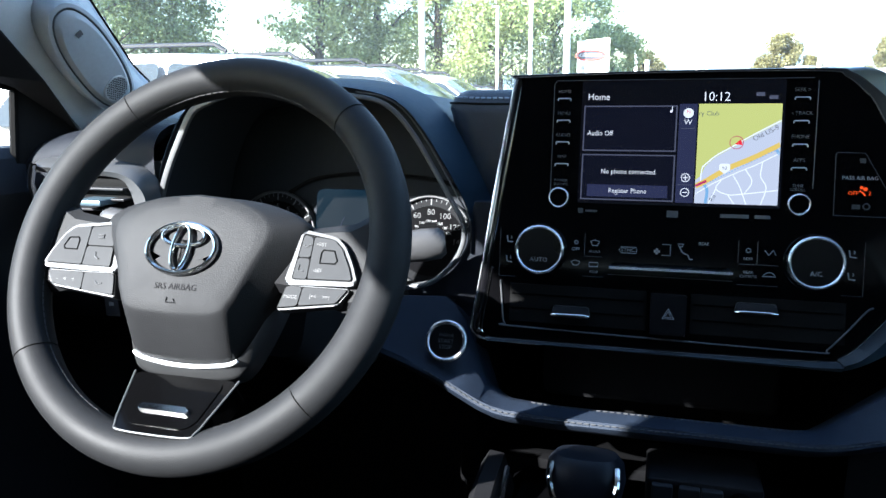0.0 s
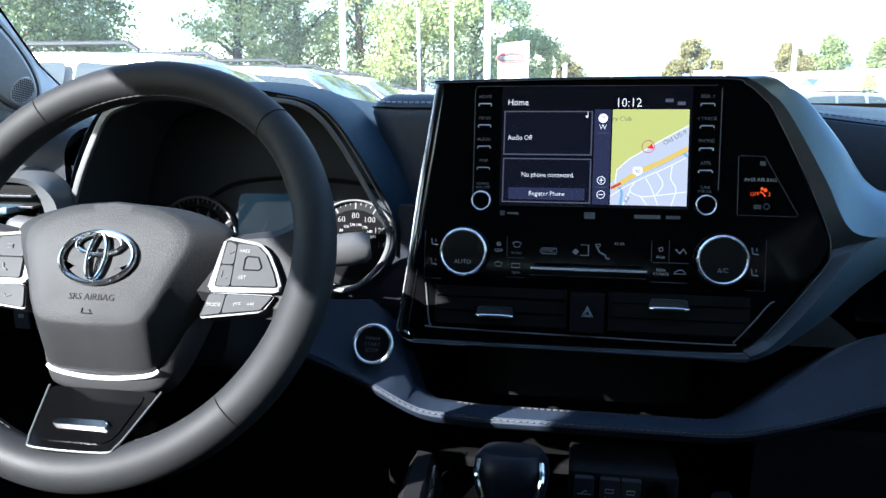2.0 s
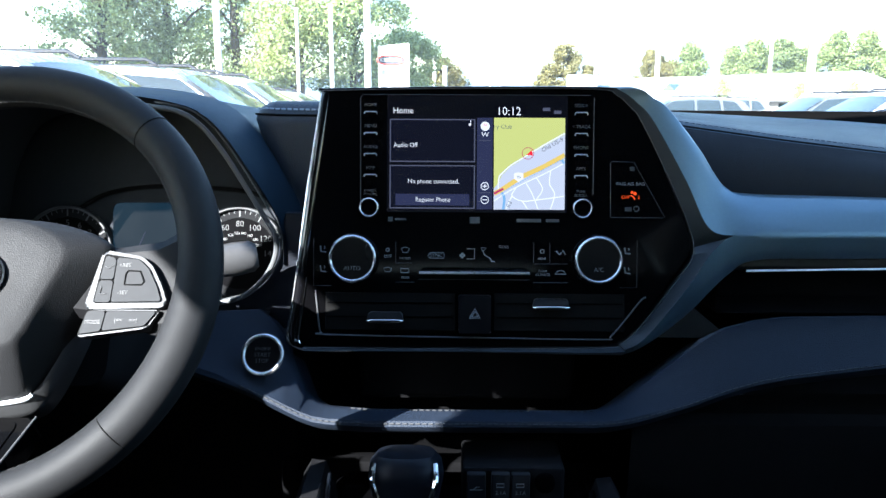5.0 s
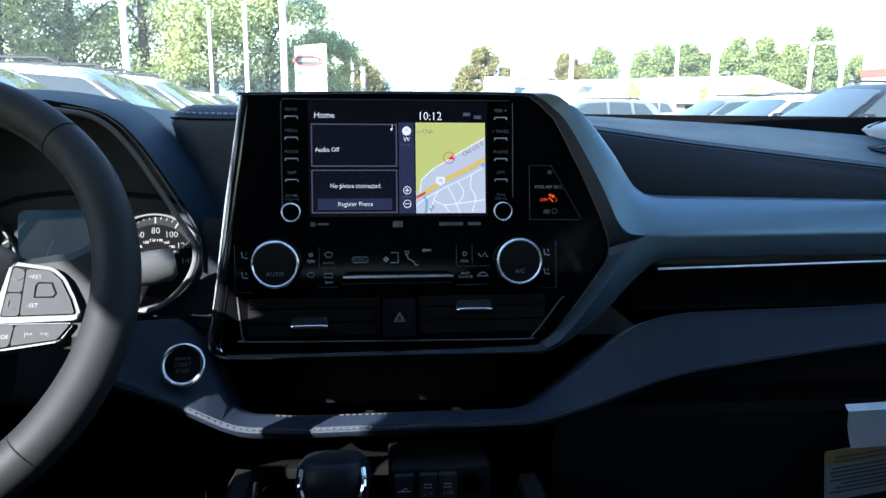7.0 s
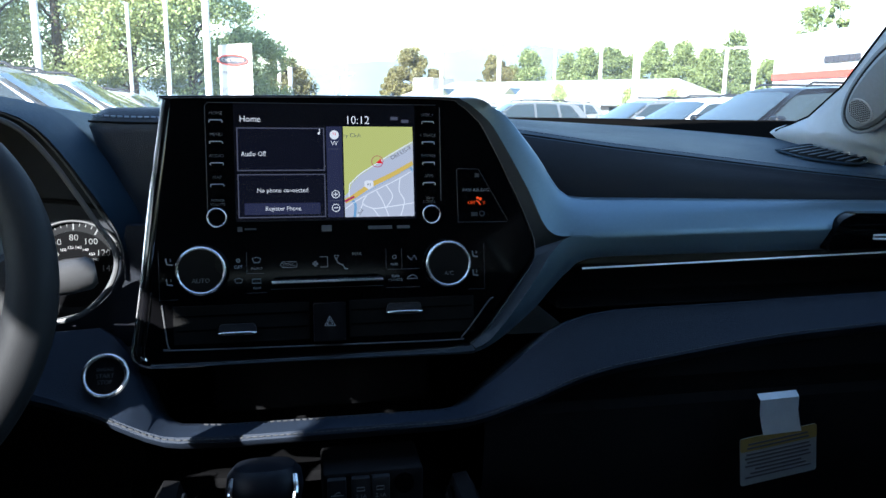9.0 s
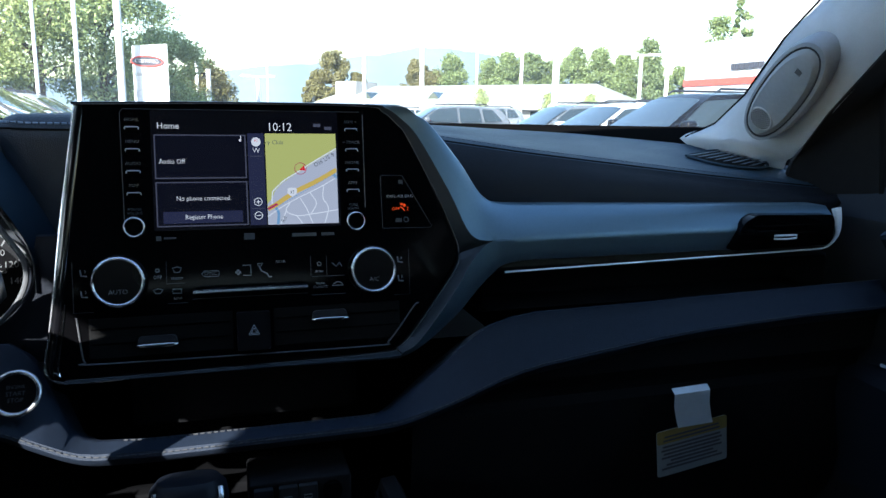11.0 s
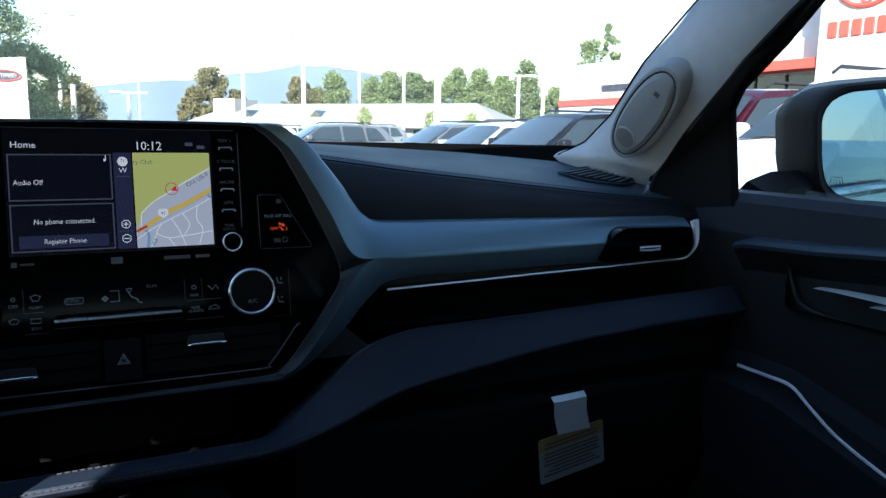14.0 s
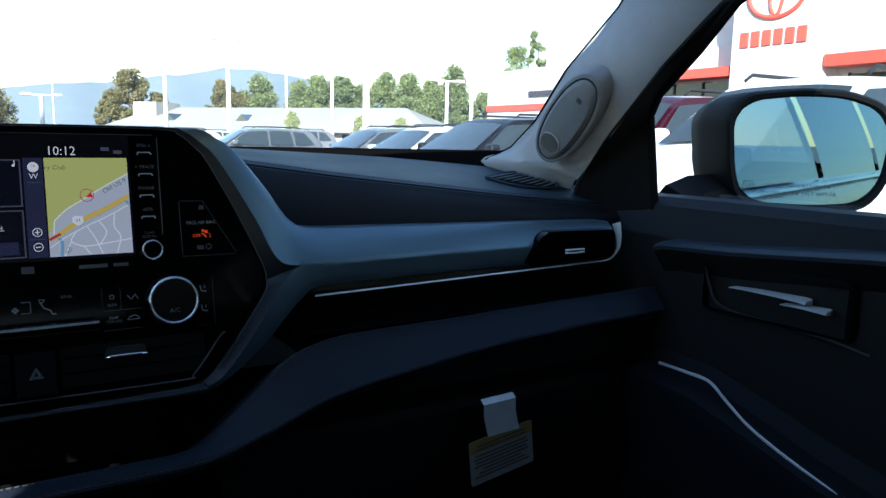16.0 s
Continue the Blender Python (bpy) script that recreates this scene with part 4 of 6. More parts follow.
# keys beside the screen
for s, names in ((-1, ("HOME", "MENU", "AUDIO", "MAP", "POWER\nVOLUME")), (1, ("SEEK >", "< TRACK", "PHONE", "APPS", "TUNE\nSCROLL"))):
    u = s * 0.1040
    for k, t in enumerate(names):
        v = 0.0800 - 0.0207 * k
        if k < 4:
            key = part("key", plate(rounded(rect(u - 0.0065, u + 0.0065, v - 0.002, v + 0.0022), 0.001), 0.0, 0.0006), M["gloss"], panel)
            part("key_bracket", tube([(u - 0.0061, v - 0.0018, 0.001), (u - 0.0060, v - 0.0002, 0.001), (u - 0.0054, v + 0.0005, 0.001), (u + 0.0054, v + 0.0005, 0.001), (u + 0.0060, v - 0.0002, 0.001), (u + 0.0061, v - 0.0018, 0.001)], 0.0005, 6), M["key_chrome"], key, "satin chrome key bracket")
            text(t, 0.0044, u, v + 0.0072, "faint")
        else:
            text(t, 0.0036, u, v + 0.0035, "faint")
    knob = part("tuning_knob", disc(0.0082, 0.0, 0.0085, 36, 0.001, cx=s * 0.1046, cy=-0.0142), M["gloss"], panel, "small black rotary knob with chrome rim")
    part("rim", annulus(0.0079, 0.0096, 0.0, 0.0092, 40, 0.0006, cx=s * 0.1046, cy=-0.0142), M["brushed"], knob, "satin chrome rim")
    # climate knobs
    u, v = s * 0.1198, -0.0646
    knob = part("climate_knob", disc(0.0206, 0.0, 0.0145, 48, 0.001, cx=u, cy=v), M["dial"], panel, "large black climate dial with chrome rim")
    part("rim", annulus(0.0200, 0.0232, 0.0, 0.0155, 56, 0.0012, cx=u, cy=v), M["brushed"], knob, "satin chrome dial rim")
    part("collar", annulus(0.0232, 0.0252, 0.0, 0.004, 48, 0.001, cx=u, cy=v), M["gloss"], knob)
    text("AUTO" if s < 0 else "A/C", 0.0060, u, v - 0.0095, "dim", knob, 0.0148)
# climate icons and lettering
text("OFF", 0.0046, -0.0865, -0.0625, "print")
text("FRONT", 0.0034, -0.0690, -0.0645, "dim")
text("REAR", 0.0034, -0.0690, -0.0835, "dim")
text("SYNC", 0.0050, -0.0385, -0.0612, "dim")
outline("icon_frame", [(-0.0465, -0.0612), (-0.0445, -0.0585), (-0.0310, -0.0585), (-0.0305, -0.0612), (-0.0310, -0.064), (-0.0445, -0.064)], 0.0003, "dim")
outline("fan_icon", [(-0.008, -0.0545), (-0.0005, -0.0545), (-0.0005, -0.0645), (-0.008, -0.0645)], 0.0004, "dim", closed=False)
for a in range(4):
    t = a * math.pi / 2
    bars("fan_blade", -0.0125 + 0.0016 * math.cos(t), -0.0612 + 0.0016 * math.sin(t), 0.0022, 0.0022, "dim")
outline("seat_icon", [(0.0075, -0.056), (0.0098, -0.061), (0.0150, -0.0635), (0.0165, -0.067), (0.0195, -0.067)], 0.0005, "dim", closed=False)
outline("air_icon", [(0.0060, -0.0535), (0.0110, -0.0535), (0.0095, -0.056), (0.0070, -0.056)], 0.0004, "dim")
text("REAR", 0.0040, 0.0285, -0.0525, "dim")
text("REAR", 0.0034, 0.0665, -0.0640, "dim")
text("REAR\nCLIMATE", 0.0036, 0.0672, -0.0780, "dim")
part("power_icon", annulus(0.0016, 0.0022, 0.0, 0.0003, 20, cx=0.0665, cy=-0.0565), M["dim"], panel)
outline("car_icon", [(0.0790, -0.0790), (0.0805, -0.0772), (0.0835, -0.0755), (0.0865, -0.0755), (0.0890, -0.0775), (0.0900, -0.0790)], 0.0004, "dim")
outline("fan_icon", [(0.0800, -0.0560), (0.0835, -0.0600), (0.0870, -0.0555), (0.0895, -0.0600)], 0.0005, "dim", closed=False)
outline("defog_icon", [(-0.0905, -0.0745), (-0.0865, -0.0732), (-0.0825, -0.0745), (-0.0842, -0.0778), (-0.0888, -0.0778)], 0.0004, "dim")
outline("defog_icon", [(-0.0735, -0.0745), (-0.0655, -0.0745), (-0.0655, -0.0785), (-0.0735, -0.0785)], 0.0004, "dim")
outline("defog_icon", [(-0.0730, -0.0545), (-0.0690, -0.0532), (-0.0650, -0.0545), (-0.0667, -0.0585), (-0.0713, -0.0585)], 0.0004, "dim")
part("fan_icon", annulus(0.0010, 0.0022, 0.0, 0.0003, 6, cx=-0.0865, cy=-0.0560), M["dim"], panel)
for s in (-1, 1):
    for v in (-0.0560, -0.0755):
        u = s * 0.1505
        outline("seat_icon", [(u - 0.0028, v + 0.0036), (u - 0.0020, v - 0.0020), (u + 0.0030, v - 0.0026)], 0.0007, "dim", closed=False)
        outline("heat_icon", [(u + 0.0010, v + 0.0034), (u + 0.0018, v + 0.0020), (u + 0.0010, v + 0.0006)], 0.0004, "dim", closed=False)
    outline("key_line", [(s * 0.1600, -0.045), (s * 0.1600, -0.092), (s * 0.143, -0.092)], 0.00025, "line", closed=False)
for x0, x1, y in ((-0.079, -0.062, -0.0690), (-0.0790, -0.0600, -0.0880), (0.059, 0.092, -0.0690), (0.058, 0.092, -0.0875), (-0.0560, 0.054, -0.0850)):
    outline("key_line", [(x0, y), (x1, y)], 0.00025, "line", closed=False)
for x in (-0.0785, 0.0740, 0.0580):
    outline("key_line", [(x, -0.048), (x, -0.068)], 0.00025, "line", closed=False)
# rocker bar
for k in range(4):
    x0 = -0.0548 + 0.0272 * k
    e0, e1 = (0.0045 if k == 0 else 0.0), (0.0045 if k == 3 else 0.0)
    prof = ((-0.0728, 0.0), (-0.0738, 0.0030), (-0.0758, 0.0085), (-0.0768, 0.0098), (-0.0790, 0.0098), (-0.0800, 0.0086), (-0.0806, 0.0))
    part("rocker_key", loft([[(x + (e0 if x == x0 else -e1) * (1 - w / 0.0098), v, w) for v, w in prof] for x in (x0, x0 + 0.0267)], closed=True, caps=True), M["rocker"], panel, "satin chrome rocker key", smooth=30)
# brand lettering left as plain bars
for x, y, w, h in ((-0.0005, -0.0262, 0.0100, 0.0062), (-0.0840, -0.0256, 0.0045, 0.0045), (-0.0740, -0.0256, 0.0110, 0.0018), (0.0530, -0.0262, 0.0240, 0.0034), (0.0765, -0.0262, 0.0130, 0.0030)):
    bars("badge", x, y, w, h, "faint", label="plain brand badge")
# passenger airbag lamp
outline("lamp_frame", [(0.1330, 0.0310), (0.1345, 0.0325), (0.1560, 0.0320), (0.1865, -0.0215), (0.1845, -0.0230), (0.1335, -0.0225)], 0.0003, "line")
text("PASS AIR BAG", 0.0046, 0.1530, 0.0103, "dim")
text("OFF", 0.0048, 0.1482, -0.0028, "amber")
text("2", 0.0048, 0.1610, -0.0028, "amber")
part("airbag_icon", disc(0.0014, 0.0, 0.0004, 12, cx=0.1545, cy=0.0022), M["amber"], panel, "amber airbag symbol")
outline("airbag_icon", [(0.1530, -0.0005), (0.1555, -0.0020), (0.1575, -0.0048)], 0.0007, "amber", closed=False, w=0.0003)
part("airbag_icon", disc(0.0017, 0.0, 0.0004, 12, cx=0.1575, cy=0.0010), M["amber"], panel, "amber airbag symbol")
bars("lamp_icon", 0.1545, 0.0255, 0.0045, 0.0040, "line")
bars("lamp_icon", 0.1510, -0.0145, 0.0065, 0.0040, "line")
part("lamp_icon", annulus(0.0020, 0.0030, 0.0, 0.0003, 20, cx=0.1590, cy=-0.0140), M["line"], panel)
# air outlets below
for s in (-1, 1):
    vent = part("air_vent", block(0.0195 if s > 0 else -0.1480, 0.1480 if s > 0 else -0.0195, -0.1355, -0.0985, -0.001, 0.0005, 0.0004), M["hole"], panel, "black air outlet")
    for v in (-0.1085, -0.1225):
        part("vane", block(0.022 if s > 0 else -0.146, 0.146 if s > 0 else -0.022, v - 0.0007, v + 0.0007, 0.0, 0.0014, 0.0004), M["gloss"], vent, "gloss black vane")
    u, v = (0.0750, -0.1118) if s > 0 else (-0.0885, -0.1258)
    tab = part("tab", plate(rounded([(u - 0.0185, v - 0.0016), (u + 0.0185, v - 0.0016), (u + 0.0165, v + 0.0085), (u - 0.0165, v + 0.0085)], 0.003), -0.001, 0.0045, 0.0015), M["satin_dark"], vent)
    part("tab_edge", loft([[(u + f * 0.0182, v + 0.0020 * g - 0.0012 * abs(f) ** 6 * g, 0.0050 + 0.0055 * k * (1 - 0.45 * abs(f) ** 6)) for f in steps(-1, 1, 20)] for g, k in ((1.3, 0.0), (1.0, 0.8), (0.5, 1.0), (-0.5, 1.0), (-1.0, 0.8), (-1.3, 0.0))]), M["chrome"], tab, "polished chrome tab edge", smooth=80)
hz = part("hazard_switch", plate(rounded(rect(-0.0158, 0.0158, -0.1375, -0.1000), 0.002), 0.0, 0.0085, 0.0012), M["switch_dark"], panel, "dark hazard switch with white triangle")
for k in (0.0062, 0.0036):
    part("hazard_mark", tube([(k * 0.95 * math.sin(a), -0.1192 + k * math.cos(a), 0.0088) for a in (0, 2.094, 4.189)], 0.00045, 5, closed=True), M["print"], hz, "white triangle")
# bright line round the outlets
part("vent_line", tube(smooth_path([(-0.1580, -0.0965, 0.001), (-0.1565, -0.110, 0.001), (-0.1540, -0.1330, 0.001), (-0.1515, -0.1385, 0.001), (-0.146, -0.1405, 0.001), (0.0, -0.1425, 0.001), (0.125, -0.1435, 0.001), (0.1345, -0.1405, 0.001), (0.1500, -0.1225, 0.001), (0.1640, -0.1045, 0.001), (0.1690, -0.1015, 0.001)], 4), 0.0008, 6), M["hood_edge"], panel, "fine chrome outline")

# ---- steering wheel ----
M["thread_dark"] = mat("dark grey thread", (0.030, 0.031, 0.033), 0.8, var=0.2, scale=900)
M["pod_silver"] = mat("bright satin bezel", (0.038, 0.040, 0.043), 0.45, 0.5, var=0.05, scale=300)
M["chin_silver"] = mat("satin chin silver", (0.125, 0.128, 0.132), 0.34, 0.8, var=0.05, scale=300)
# darker than the cover, so relief shading of the embossing is in the colour
M["emboss"] = mat("emboss relief shade", (0.007, 0.007, 0.008), 0.7, spec=0.1)
M["key_print"] = mat("pale symbol print", (0.085, 0.087, 0.09), 0.5)
M["knob_skin"] = mat("smooth dark knob leather", (0.005, 0.007, 0.012), 0.48, var=0.1, scale=150, spec=0.25)
M["spoke_black"] = mat("black lower spoke lacquer", (0.0018, 0.0018, 0.002), 0.08, var=0.1, scale=60, spec=0.10)
M["stalk"] = mat("dark grey stalk plastic", (0.05, 0.05, 0.052), 0.42, var=0.08, scale=300)
M["gauge_print"] = mat("pale gauge print", (0.085, 0.088, 0.092), 0.6)
M["dial_face"] = mat("black dial print", (0.002, 0.002, 0.0025), 0.6, var=0.1, scale=200, spec=0.03)
M["band"] = mat("grey dial print", (0.010, 0.0105, 0.0115), 0.5, var=0.05, scale=200, spec=0.05)
M["cluster_glow"] = glow("dim display light", (0.012, 0.036, 0.060), 0.10)
M["cluster_glow"].node_tree.nodes["Principled BSDF"].inputs["Specular IOR Level"].default_value = 0.04
wheel = thing("steering_wheel", "grey leather steering wheel with airbag cover and satin silver spokes", "steering wheel", at=pose(-0.3745, 0.5358, 1.2084, 59.72, 0, 0))
RIM = 0.1630


def rim_at(a, r=0.0, w=0.0):
    return Vector(((RIM + r) * math.cos(a), (RIM + r) * math.sin(a), w))


rows = []
for k in range(96):
    a = 2 * math.pi * k / 96
    fat = 1.0 + 0.10 * max(0, math.cos(2 * (a - math.pi * 0.5 - 0.9))) * (0.5 + 0.5 * math.cos(2 * a))
    rows.append([rim_at(a, 0.0164 * fat * math.cos(t), 0.0180 * math.sin(t)) for t in (2 * math.pi * j / 20 for j in range(20))])
rim = part("rim", loft(rows, closed=True, ring=True), M["wheel"], wheel, "dark grey leather rim, sunlit and worn smooth")
for a in (128, 47, 217, 316):
    t = radians(a)
    ring = [rim_at(t, 0.0166 * math.cos(q), 0.0182 * math.sin(q)) for q in (2 * math.pi * j / 24 for j in range(24))]
    part("seam", tube(ring, 0.00045, 5, closed=True), M["hole"], rim, "dark leather seam")
for a0, a1 in ((-40, 12), (24, 156), (168, 250), (288, 318)):
    path = [rim_at(radians(a), -0.0158, 0.0036) for a in steps(a0, a1, 30)]
    part("stitching", stitches(path, 0.0062, 0.0046, 0.0007), M["thread_dark"], rim, "dark grey inner rim stitching")


def shield(a, top, cv, b, bottom, w, lift=0.0, k=10):
    """Closed airbag outline: half-width a at the corners (height cv), crown at top, half-width b at the bottom."""
    half = smooth_path([(0, top, 0), (a * 0.55, top - (top - cv) * 0.22, 0), (a * 0.93, cv + (top - cv) * 0.18, 0), (a, cv - 0.012, 0), (a * 0.55 + b * 0.45, (cv + bottom) * 0.5, 0), (b * 1.06, bottom + 0.014, 0), (b * 0.80, bottom + 0.001, 0), (0, bottom - 0.002, 0)], k)
    out = [(p.x, p.y, w + lift * (p.y - bottom)) for p in half]
    return out + [(-x, y, z) for x, y, z in out[-2:0:-1]]


rings = [shield(0.0945, 0.046, 0.026, 0.0475, -0.0905, -0.034, 0.15), shield(0.0945, 0.046, 0.026, 0.0475, -0.0905, -0.0150, 0.125), shield(0.0935, 0.0455, 0.0256, 0.0470, -0.0898, -0.0110, 0.12), shield(0.0890, 0.0442, 0.0245, 0.0470, -0.0860, -0.0050, 0.11), shield(0.0735, 0.0415, 0.0195, 0.0478, -0.0620, 0.0165, 0.02), shield(0.0705, 0.0404, 0.0184, 0.0474, -0.0585, 0.0205),
         shield(0.0672, 0.0388, 0.0170, 0.0458, -0.0560, 0.0220), shield(0.055, 0.030, 0.012, 0.0370, -0.048, 0.0231), shield(0.030, 0.016, 0.004, 0.022, -0.034, 0.0239), shield(0.002, -0.008, -0.010, 0.002, -0.014, 0.0241)]
cover = part("airbag_cover", loft(rings, closed=True, caps=True), M["airbag"], wheel, "pebble-grained grey airbag cover")
text("SRS AIRBAG", 0.0072, 0.0015, -0.0385, "emboss", cover, 0.0240)
for x0, x1 in ((-0.004, 0.004),):
    part("lettering", tube([(x0, -0.047, 0.0238), (x0, -0.051, 0.0238), (x1, -0.051, 0.0238), (x1 - 0.002, -0.048, 0.0238)], 0.0004, 5), M["emboss"], cover)
# plain chrome emblem: outer ring with an upper and an upright oval
emblem = part("emblem", tube([(0.0305 * math.cos(t), -0.0075 + 0.0205 * math.sin(t), 0.0262) for t in steps(0, 2 * math.pi, 48)[:-1]], 0.0022, 8, closed=True), M["emblem"], wheel, "chrome oval emblem")
part("oval", tube([(0.0190 * math.cos(t), 0.0026 + 0.0082 * math.sin(t), 0.0264) for t in steps(0, 2 * math.pi, 40)[:-1]], 0.0018, 8, closed=True), M["emblem"], emblem)
part("oval", tube([(0.0075 * math.cos(t), -0.0072 + 0.0182 * math.sin(t), 0.0268) for t in steps(0, 2 * math.pi, 40)[:-1]], 0.0018, 8, closed=True), M["emblem"], emblem)
# spokes, switch pods
for s in (-1, 1):
    rows = [[(s * x, v, w) for v, w in ((c + h, -0.004), (c + h * 0.75, 0.003), (c, 0.002), (c - h * 0.8, 0.002), (c - h, -0.006), (c - h * 0.9, -0.020), (c, -0.026), (c + h * 0.9, -0.020))] for x, c, h in ((0.060, -0.002, 0.026), (0.100, -0.004, 0.029), (0.130, -0.006, 0.036), (0.146, -0.002, 0.042), (0.156, 0.0, 0.054), (0.163, 0.0, 0.066))]
    part("spoke_bracket", loft(rows[:2], closed=True), M["dark"], wheel, "black spoke bracket behind the cover")
    part("spoke", loft(rows[1:], closed=True), M["wheel"], wheel, "grey leather spoke")
    c0 = 0.084 if s > 0 else 0.068
    flip = (lambda pts: [(s * x, v) for x, v in pts][::s])
    pod = part("switch_bezel", plate(rounded(flip(((c0 + 0.008, 0.0190), (0.1215, 0.0140), (0.1305, 0.0062), (0.1390, -0.0088), (0.1445, -0.0222), (0.1395, -0.0252), (c0, -0.0266))), 0.0045), 0.0, 0.0085, 0.0022, 3), M["pod_silver"], wheel, "satin silver switch bezel")
    part("switch_gap", plate(rounded(flip(((c0 + 0.0095, 0.0160), (0.1206, 0.0116), (0.1286, 0.0046), (0.1367, -0.0098), (0.1412, -0.0212), (c0 + 0.006, -0.0222))), 0.003), 0.004, 0.0088), M["hole"], pod, "dark gaps between the switches")
    part("lower_bezel", plate(rounded(flip(((c0 + 0.002, -0.0262), (0.1395, -0.0262), (0.1312, -0.0400), (c0 - 0.003, -0.0470))), 0.003), -0.004, 0.0062, 0.0015, 2), M["pod_silver"], pod, "satin silver lower edge")
    part("switch_gap", plate(rounded(flip(((c0 + 0.002, -0.0268), (0.1382, -0.0270), (0.1302, -0.0388), (c0 - 0.0025, -0.0456))), 0.003), 0.002, 0.0066), M["hole"], pod, "dark gaps between the switches")
    for pts, top in (([(c0 + 0.0112, 0.0142), (0.1030, 0.0118), (0.1030, -0.0042), (c0 + 0.0092, -0.0042)], 0.0100), ([(c0 + 0.0090, -0.0052), (0.1030, -0.0052), (0.1030, -0.0216), (c0 + 0.0075, -0.0217)], 0.0100), ([(0.1040, 0.0126), (0.1202, 0.0109), (0.1280, 0.0042), (0.1361, -0.0100), (0.1403, -0.0206), (0.1040, -0.0214)], 0.0102), ([(c0 + 0.003, -0.0276), (0.1000, -0.0276), (0.0985, -0.0425), (c0 - 0.001, -0.0448)], 0.0080), ([(0.1010, -0.0276), (0.1372, -0.0278), (0.1296, -0.0384), (0.0995, -0.0422)], 0.0080)):
        part("switch", plate(rounded(flip(pts), 0.0016), 0.004, top, 0.0006), M["switch"], pod, "pale grey push switch")
    part("switch_outline", tube([(s * x, v, 0.0105) for x, v in ((0.1120, -0.0002), (0.1135, 0.0022), (0.1225, 0.0018), (0.1262, -0.0060), (0.1245, -0.0085), (0.1120, -0.0085))], 0.0006, 5, closed=True), M["hole"], pod, "dark switch outline")
    if s > 0:
        text("MODE", 0.0040, 0.0920, -0.0360, "key_print", pod, 0.0082)
        text("-SET", 0.0040, 0.1115, -0.0145, "key_print", pod, 0.0104)
        text("+RES", 0.0040, 0.1105, 0.0065, "key_print", pod, 0.0104)
        text("|<<    >>|", 0.0042, 0.1160, -0.0345, "key_print", pod, 0.0082)
        part("symbol", tube([(0.0960, 0.0055, 0.0104), (0.0985, 0.0040, 0.0104), (0.1020, 0.0062, 0.0104)], 0.0004, 5), M["key_print"], pod)
        part("symbol", tube([(0.0955, -0.0100, 0.0104), (0.0950, -0.0155, 0.0104), (0.0995, -0.0155, 0.0104)], 0.0004, 5), M["key_print"], pod)
    else:
        text("-    <    +", 0.0050, -0.1170, -0.0345, "key_print", pod, 0.0082)
        part("symbol", tube([(-0.0945, 0.0055, 0.0104), (-0.0885, 0.0055, 0.0104), (-0.0885, 0.0025, 0.0104), (-0.0935, 0.0025, 0.0104)], 0.0005, 5), M["key_print"], pod)
        part("symbol", tube([(-0.0930, -0.0100, 0.0104), (-0.0920, -0.0140, 0.0104), (-0.0885, -0.0160, 0.0104)], 0.0007, 5), M["key_print"], pod)
        part("symbol", tube([(-0.0870, -0.0345, 0.0082), (-0.0840, -0.0375, 0.0082), (-0.0800, -0.0360, 0.0082)], 0.0006, 5), M["key_print"], pod)
# satin chin below the cover, then the recessed black lower spoke
def chin_curve(pts, w):
    return smooth_path([(x, v, w) for x, v in pts] + [(-x, v, w) for x, v in pts[-2::-1]], 6)


CHIN_UP = [(0.0735, -0.0200), (0.0720, -0.026), (0.0642, -0.050), (0.0560, -0.0697), (0.0500, -0.0800), (0.0425, -0.0872), (0.018, -0.0912), (0, -0.0920)]
CHIN_LOW = [(0.0765, -0.0180), (0.0752, -0.0240), (0.0690, -0.049), (0.0610, -0.0737), (0.0525, -0.0915), (0.0425, -0.0992), (0.018, -0.1042), (0, -0.1050)]
up, dn = chin_curve(CHIN_UP, -0.0125), chin_curve(CHIN_LOW, -0.0230)
part("chin_trim", loft([[p - Vector((0, 0, 0.012)) for p in up], up, [p.lerp(q, 0.3) + Vector((0, 0, 0.0010)) for p, q in zip(up, dn)], [p.lerp(q, 0.75) + Vector((0, 0, 0.0008)) for p, q in zip(up, dn)], dn, [q - Vector((0, 0, 0.014)) for q in dn]]), M["chin_silver"], wheel, "satin silver trim below the airbag cover", smooth=60)
part("chin_edge", tube([p + Vector((0, -0.0016, 0.0006)) for p in up[27:-27]], 0.0018, 8), M["bright"], wheel, "bright chrome edge")
# recessed black lower spoke, tilted from the rim up behind the cover
LOW = Matrix.Translation((0.006, -0.1490, 0.0150)) @ pose(0, 0, 0, -29.5, 0, 0)
LOW_LINE = [(-0.048, 0.054), (-0.0400, 0.020), (-0.0355, 0.005), (-0.0270, -0.0010), (0.0270, -0.0010), (0.0355, 0.005), (0.0400, 0.020), (0.048, 0.054)]
low = part("lower_spoke", moved(plate(rounded(LOW_LINE, 0.006), -0.020, 0.0, 0.002, 3), LOW), M["spoke_black"], wheel, "piano black lower spoke")
part("recess", moved(plate(rounded([(-0.037, 0.050), (-0.0310, 0.013), (-0.024, 0.006), (0.024, 0.006), (0.0310, 0.013), (0.037, 0.050)], 0.005), 0.0, 0.0010, 0.0008), LOW), M["spoke_black"], low)
part("slot", moved(plate(rounded([(-0.0225, 0.0180), (0.0225, 0.0180), (0.0205, 0.0235), (-0.0205, 0.0235)], 0.0024), 0.0, 0.0040, 0.0014), LOW), M["chrome"], low, "chrome slot")
